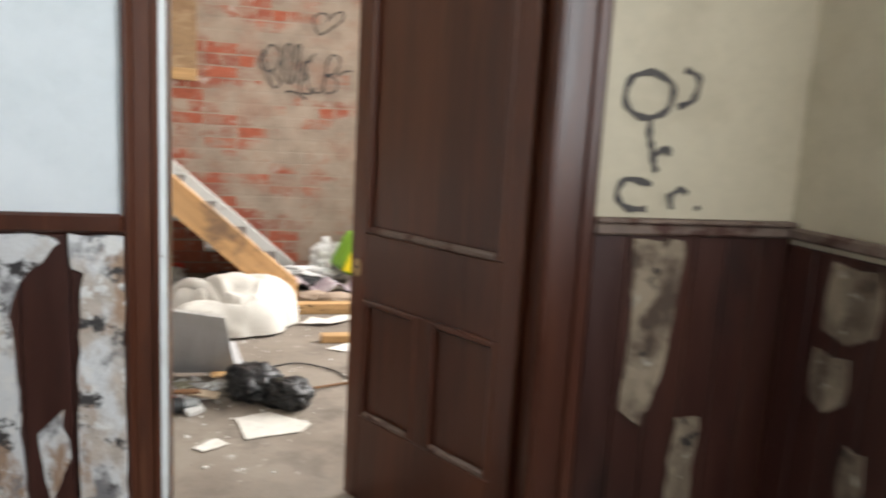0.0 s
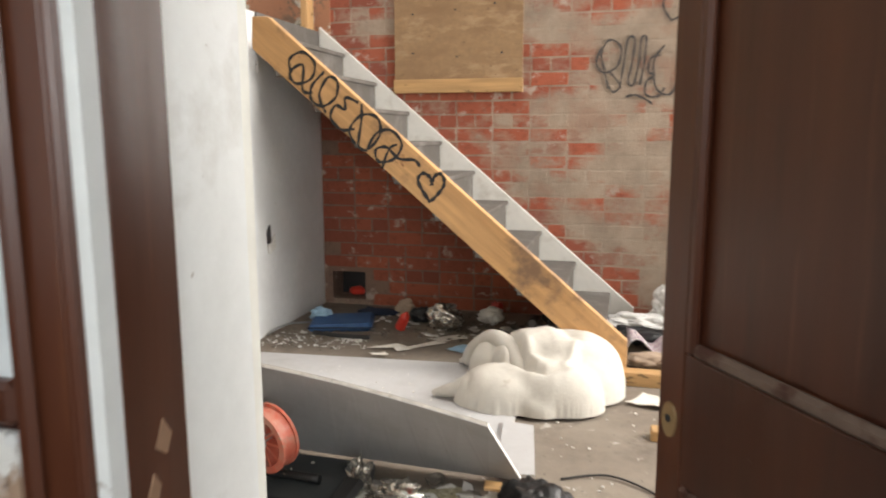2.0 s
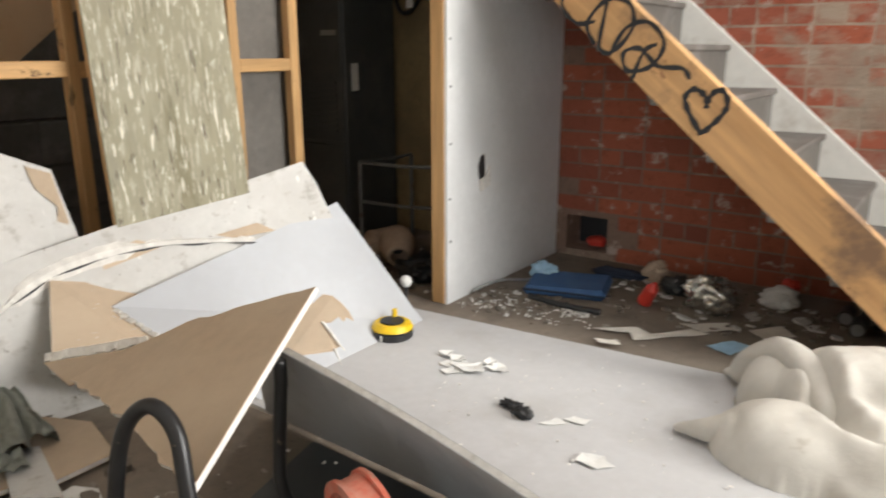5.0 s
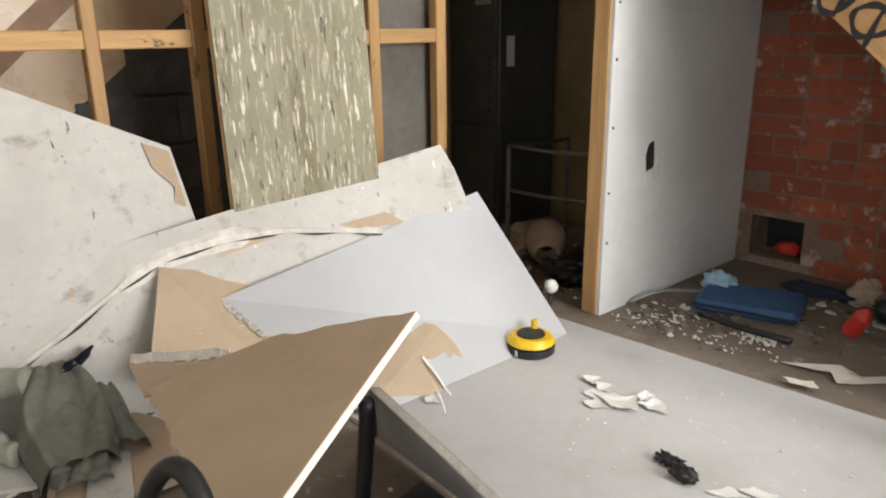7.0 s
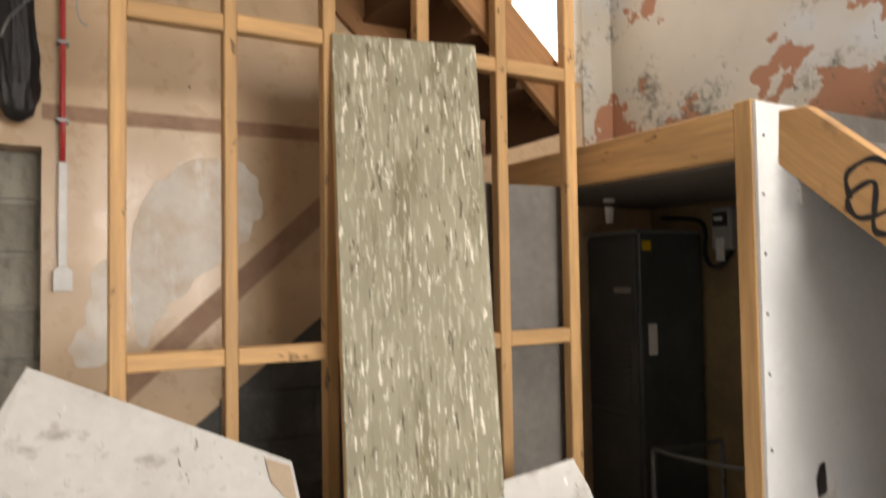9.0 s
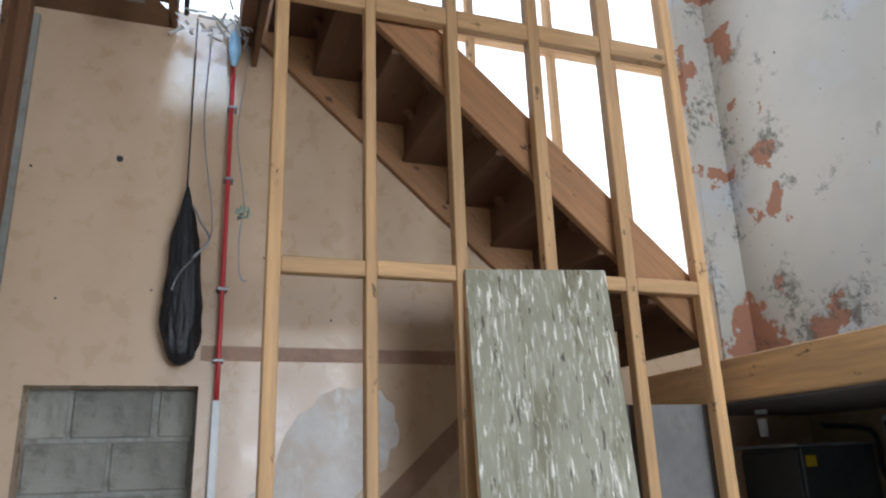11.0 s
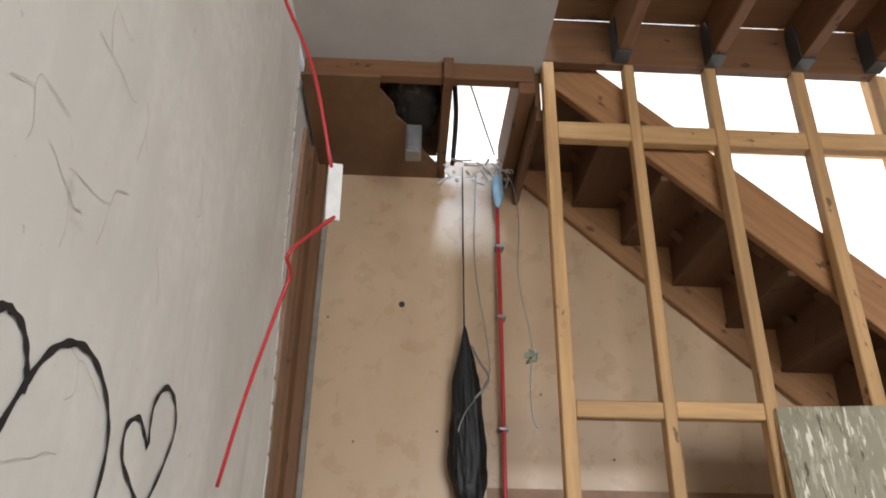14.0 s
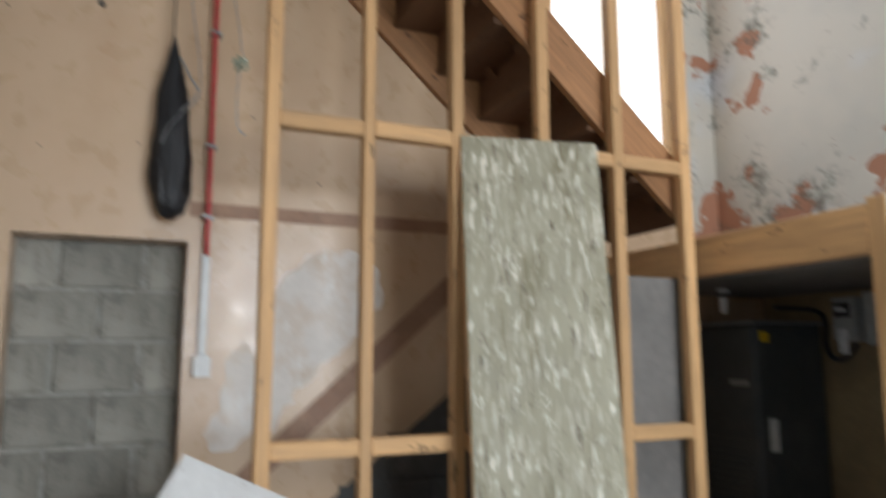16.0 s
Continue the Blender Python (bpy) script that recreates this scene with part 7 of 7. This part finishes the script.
part("torn_paper", torn([(-0.20, 0.55), (-0.15, 0.60), (-0.14, 0.5), (-0.17, 0.40), (-0.19, 0.45)], 2.329, 2.333, 5), M["peel"], dado, "bared mottled plaster")
part("torn_paper", torn([(1.14, 0.99), (1.28, 0.99), (1.27, 0.80), (1.25, 0.62), (1.20, 0.50), (1.14, 0.55), (1.15, 0.8)], 2.325, 2.333, 3), M["peel_dark"], dado, "bared mottled plaster")
part("torn_paper", torn([(1.31, 0.52), (1.38, 0.52), (1.37, 0.2), (1.31, 0.1), (1.30, 0.3)], 2.325, 2.333, 4), M["peel_dark"], dado, "bared mottled plaster")
for y0, z0, y1, z1 in ((2.16, 0.80, 2.02, 0.97), (2.18, 0.62, 2.08, 0.75), (2.05, 0.40, 2.0, 0.55)):
    r = random.Random(int(y0 * 100))
    pts = [(y0 + r.uniform(-.01, .01), z0), (y0 + 0.01, (z0 + z1) / 2), (y0, z1), ((y0 + y1) / 2, z1 - 0.01), (y1, z1), (y1 - 0.01, (z0 + z1) / 2), (y1, z0 + 0.02), ((y0 + y1) / 2, z0 - 0.02)]
    part("torn_paper", prism(pts, "x", 1.580, 1.587), M["peel_dark"], dado, "bared mottled plaster")


def on_hall(u, v, w):
    return (u - 0.03, 2.3425 - w, v - 0.025)


setting("trim_hall_graffiti", ribbon([
    [(1.19, 1.42), (1.13, 1.40), (1.12, 1.34), (1.17, 1.31), (1.23, 1.33), (1.24, 1.39), (1.18, 1.42)],
    [(1.27, 1.43), (1.31, 1.41), (1.30, 1.36), (1.26, 1.34)],
    [(1.19, 1.31), (1.19, 1.27), (1.20, 1.24)],
    [(1.20, 1.24), (1.21, 1.20), (1.22, 1.18)], [(1.21, 1.22), (1.24, 1.24), (1.25, 1.22)],
    [(1.21, 1.15), (1.14, 1.16), (1.12, 1.12), (1.15, 1.09), (1.20, 1.09)],
    [(1.26, 1.13), (1.27, 1.09)], [(1.26, 1.12), (1.29, 1.14), (1.31, 1.13)], [(1.34, 1.10), (1.345, 1.09)]], 0.015, on_hall), M["grey_spray"], "black spray paint letters on the cream wall", "graffiti")

# ---- brick wall dressings ----
osb = thing("window_board", (-0.65, 6.63, 1.49), "brown plywood-boarded window with a pale timber sill strip", "board")
part("sheet", boxes((-1.08, 6.62, 1.58, -0.215, 6.6395, 2.75), bev=0.002), M["chipboard"], osb)
part("sill_strip", boxes((-1.085, 6.606, 1.49, -0.21, 6.6395, 1.579), bev=0.003), M["pine_x"], osb, "pale pine strip")
bm = bmesh.new()
for x, z in ((-0.95, 1.75), (-0.65, 1.72), (-0.35, 1.74), (-0.95, 2.0), (-0.4, 2.05), (-0.66, 2.02)):
    cyl(bm, (x, 6.6185, z), 0.007, 0.004, "y", 8)
part("screws", bm, M["black_plastic"], osb)


def on_brick(u, v, w):
    return (u, 6.6405 - w, v)


TAG_B = [
    [(0.33, 1.50), (0.30, 1.62), (0.28, 1.72), (0.33, 1.80), (0.40, 1.75), (0.38, 1.64), (0.30, 1.60), (0.25, 1.66), (0.28, 1.76)],
    [(0.34, 1.60), (0.40, 1.52), (0.36, 1.48), (0.32, 1.53)],
    [(0.40, 1.50), (0.42, 1.66), (0.44, 1.80), (0.48, 1.80), (0.47, 1.66), (0.45, 1.55), (0.48, 1.52), (0.51, 1.66), (0.52, 1.80), (0.55, 1.80), (0.54, 1.64), (0.52, 1.52)],
    [(0.64, 1.70), (0.58, 1.68), (0.57, 1.60), (0.61, 1.58), (0.56, 1.54), (0.56, 1.46), (0.63, 1.45), (0.67, 1.50)],
    [(0.66, 1.76), (0.60, 1.66), (0.62, 1.50), (0.70, 1.46), (0.74, 1.54), (0.76, 1.70), (0.81, 1.76), (0.86, 1.72), (0.82, 1.62), (0.74, 1.60), (0.82, 1.58), (0.84, 1.50), (0.77, 1.46), (0.73, 1.50)],
    [(0.44, 1.45), (0.50, 1.46), (0.58, 1.42), (0.60, 1.40)], [(0.84, 1.60), (0.90, 1.64), (0.96, 1.645)],
]
setting("trim_brick_graffiti", ribbon(TAG_B, 0.013, on_brick), M["grey_spray"], "looping dark spray tag on the brick wall", "graffiti")
setting("trim_brick_heart", ribbon([heart(0.74, 1.99, 0.22, 0.15, 0.3)], 0.012, on_brick), M["grey_spray"], "dark sprayed heart on the brick wall", "graffiti")


# Black sheet inside the vent, added to make the recess read as dark.
setting("trim_vent_soot", boxes((-1.579, 6.84, 0.041, -1.331, 6.849, 0.239)), M["black_plastic"], "black back of a broken vent, standing for its shade", "vent")
crumple("broken_brick", (-1.42, 6.72, 0.085), (0.06, 0.04, 0.035), M["red_pack"], "broken red brick piece in the vent", "brick piece", 71, 0.3, 3, 0.062)

# ---- blocks in the old doorway ----
blk = bmesh.new()
box(blk, -0.04, -0.148, -0.099, 0.0, 0.148, 0.099, 0.006)
for v in blk.verts:
    v.co.x += 0.004 * noise.noise(v.co * 20)
me = bpy.data.meshes.new("block")
blk.to_mesh(me)
blk.free()
me.materials.append(M["block"])
for row in range(9):
    z = 0.10 + row * 0.208
    for col in range(3):
        y = 2.83 + (0.155 if row % 2 else 0.0) + col * 0.31
        if y > 3.5:
            continue
        o = new("block", me)
        o.parent = wall_infill
        o.matrix_basis = Matrix.Translation((-3.345 + random.uniform(-0.006, 0.006), min(max(y, 2.90), 3.39), z)) @ Matrix.Diagonal((1, 1.0 if 2.95 < y < 3.35 else 0.5, 0.96, 1))

# dark block courses under the stair
for row in range(8):
    z = 0.02 + row * 0.21
    y = 3.5 + (0.2 if row % 2 else 0.0)
    while y < 5.0:
        if z + 0.1 < 0.31 + 0.779 * (y - 3.47) and z + 0.19 < 0.31 + 0.779 * (y + 0.38 - 3.47):
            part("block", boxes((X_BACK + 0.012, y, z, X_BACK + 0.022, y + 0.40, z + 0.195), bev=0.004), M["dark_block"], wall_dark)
        y += 0.415


# ---- bricks ----
def brick_material(name, base, dark, plaster, reach=0.0):
    """Brick or joint, worn plaster left on it in patches that run across both."""
    m = bpy.data.materials.new(name)
    m.use_nodes = True
    nt = m.node_tree
    nd, lk = nt.nodes, nt.links
    b = nd["Principled BSDF"]
    geo = nd.new("ShaderNodeNewGeometry")
    oi = nd.new("ShaderNodeObjectInfo")

    def nz(scale, detail=6.0, stretch=(1, 1, 1)):
        mp = nd.new("ShaderNodeMapping")
        mp.inputs["Scale"].default_value = stretch
        lk.new(geo.outputs["Position"], mp.inputs[0])
        n = nd.new("ShaderNodeTexNoise")
        n.inputs["Scale"].default_value, n.inputs["Detail"].default_value, n.inputs["Roughness"].default_value = scale, detail, 0.65
        lk.new(mp.outputs[0], n.inputs["Vector"])
        return n.outputs["Fac"]

    def math_(op, x, y, z=None):
        n = nd.new("ShaderNodeMath")
        n.operation = op
        for i, v in enumerate((x, y, z)):
            if v is None:
                continue
            if isinstance(v, (int, float)):
                n.inputs[i].default_value = v
            else:
                lk.new(v, n.inputs[i])
        return n.outputs[0]

    def rng(f, lo, hi, a=0.0, c=1.0):
        n = nd.new("ShaderNodeMapRange")
        n.inputs["From Min"].default_value, n.inputs["From Max"].default_value, n.inputs["To Min"].default_value, n.inputs["To Max"].default_value = lo, hi, a, c
        lk.new(f, n.inputs["Value"])
        return n.outputs[0]

    def mix(f, x, y):
        n = nd.new("ShaderNodeMix")
        n.data_type = "RGBA"
        lk.new(f, n.inputs[0])
        for s, v in ((n.inputs[6], x), (n.inputs[7], y)):
            if isinstance(v, tuple):
                s.default_value = (*v, 1)
            else:
                lk.new(v, s)
        return n.outputs[2]

    sep = nd.new("ShaderNodeSeparateXYZ")
    lk.new(geo.outputs["Position"], sep.inputs[0])
    above = math_("SUBTRACT", sep.outputs["Z"], math_("MULTIPLY_ADD", sep.outputs["X"], -0.862, 0.53))
    zone = rng(above, -0.05, 0.25, -0.22, 0.0)
    rightward = rng(sep.outputs["X"], -1.2, 0.9, -0.03, 0.10)
    f = math_("ADD", math_("ADD", nz(1.7, 6.0, (1, 1, 1.7)), zone), rightward)
    one = math_("FRACT", math_("ADD", oi.outputs["Random"], math_("MULTIPLY", geo.outputs["Random Per Island"], 7.31)), 0.0)
    f = math_("ADD", f, rng(one, 0, 1, -0.075 if reach == 0 else 0.0, 0.075 if reach == 0 else 0.0))
    f = math_("ADD", f, rng(nz(11, 5), 0, 1, -0.10, 0.10))
    mask = rng(f, 0.42 - reach, 0.56 - reach, 0.0, 0.95)
    col = mix(one, base, dark)
    col = mix(rng(nz(30), 0.5, 0.75), col, tuple(c * 0.55 for c in base))
    col = mix(rng(nz(9), 0.58, 0.66), col, (0.45, 0.36, 0.31))
    pl = mix(rng(nz(5), 0.4, 0.65), plaster, tuple(c * 0.72 for c in plaster))
    pl = mix(rng(nz(3.3), 0.5, 0.62, 0.0, 0.4), pl, (0.30, 0.15, 0.10))
    pl = mix(rng(nz(40), 0.6, 0.72, 0.0, 0.6), pl, tuple(c * 0.5 for c in plaster))
    col = mix(mask, col, pl)
    lk.new(col, b.inputs["Base Color"])
    b.inputs["Roughness"].default_value = 0.88
    bp = nd.new("ShaderNodeBump")
    bp.inputs["Strength"].default_value, bp.inputs["Distance"].default_value = 0.5, 0.006
    lk.new(nz(75), bp.inputs["Height"])
    lk.new(bp.outputs[0], b.inputs["Normal"])
    return m


M["brick"] = brick_material("worn_red_brick", (0.38, 0.105, 0.055), (0.22, 0.064, 0.042), (0.39, 0.315, 0.245))
M["joint"] = brick_material("brick_joint", (0.25, 0.165, 0.125), (0.20, 0.12, 0.09), (0.395, 0.32, 0.25), 0.10)
wall_brick.data.materials[0] = M["joint"]

COURSE, BL, BH = 0.0898, 0.235, 0.0785
variants = {}
for length in (BL, 0.112):
    for k in range(5):
        r = random.Random(100 + k + int(length * 1000))
        bm = bmesh.new()
        box(bm, -length / 2, 0, -BH / 2, length / 2, 0.02, BH / 2)
        fr = [f for f in bm.faces if f.normal.y < -0.5]
        ins = bmesh.ops.inset_region(bm, faces=fr, thickness=0.006, depth=0.0)
        for v in bm.verts:
            if v.co.y < 0.01 and abs(v.co.x) > length / 2 - 0.003 or v.co.y < 0.01 and abs(v.co.z) > BH / 2 - 0.003:
                v.co.y += r.uniform(0.0002, 0.0009)
            v.co.x += r.uniform(-0.0035, 0.0035)
            v.co.z += r.uniform(-0.003, 0.003)
        mesh = bpy.data.meshes.new("brick")
        bm.to_mesh(mesh)
        bm.free()
        mesh.materials.append(M["brick"])
        variants[(length, k)] = mesh
rnd = random.Random(77)
far_bm = bmesh.new()
count = 0
for row in range(40):
    z = 0.045 + row * COURSE
    head = row % 4 == 2
    x = -1.64 + (0.0 if row % 2 else -0.12)
    while x < 3.15:
        length = 0.112 if (head or rnd.random() < 0.06) else BL
        xc = x + length / 2
        x += length + 0.0115
        if xc - length / 2 < -1.66 or (-1.66 < xc < -1.27 and 0.03 < z < 0.25):
            continue
        if z < 2.12 and xc < 1.05 and count < 300 and not (xc < 0.3 and z < 2.0 and -1.05 < xc < -0.25 and z > 1.52):
            o = new("brick", variants[(length, rnd.randrange(5))])
            o.parent = wall_brick
            o.location = (xc, 6.6510 + rnd.uniform(-0.0012, 0.0006), z + rnd.uniform(-0.002, 0.002))
            count += 1
        else:
            box(far_bm, xc - length / 2, 6.6512, z - BH / 2, xc + length / 2, 6.668, z + BH / 2)
tagged(part("far_bricks", far_bm, M["brick"], wall_brick), "worn red bricks with plaster remnants", kind="stuff")
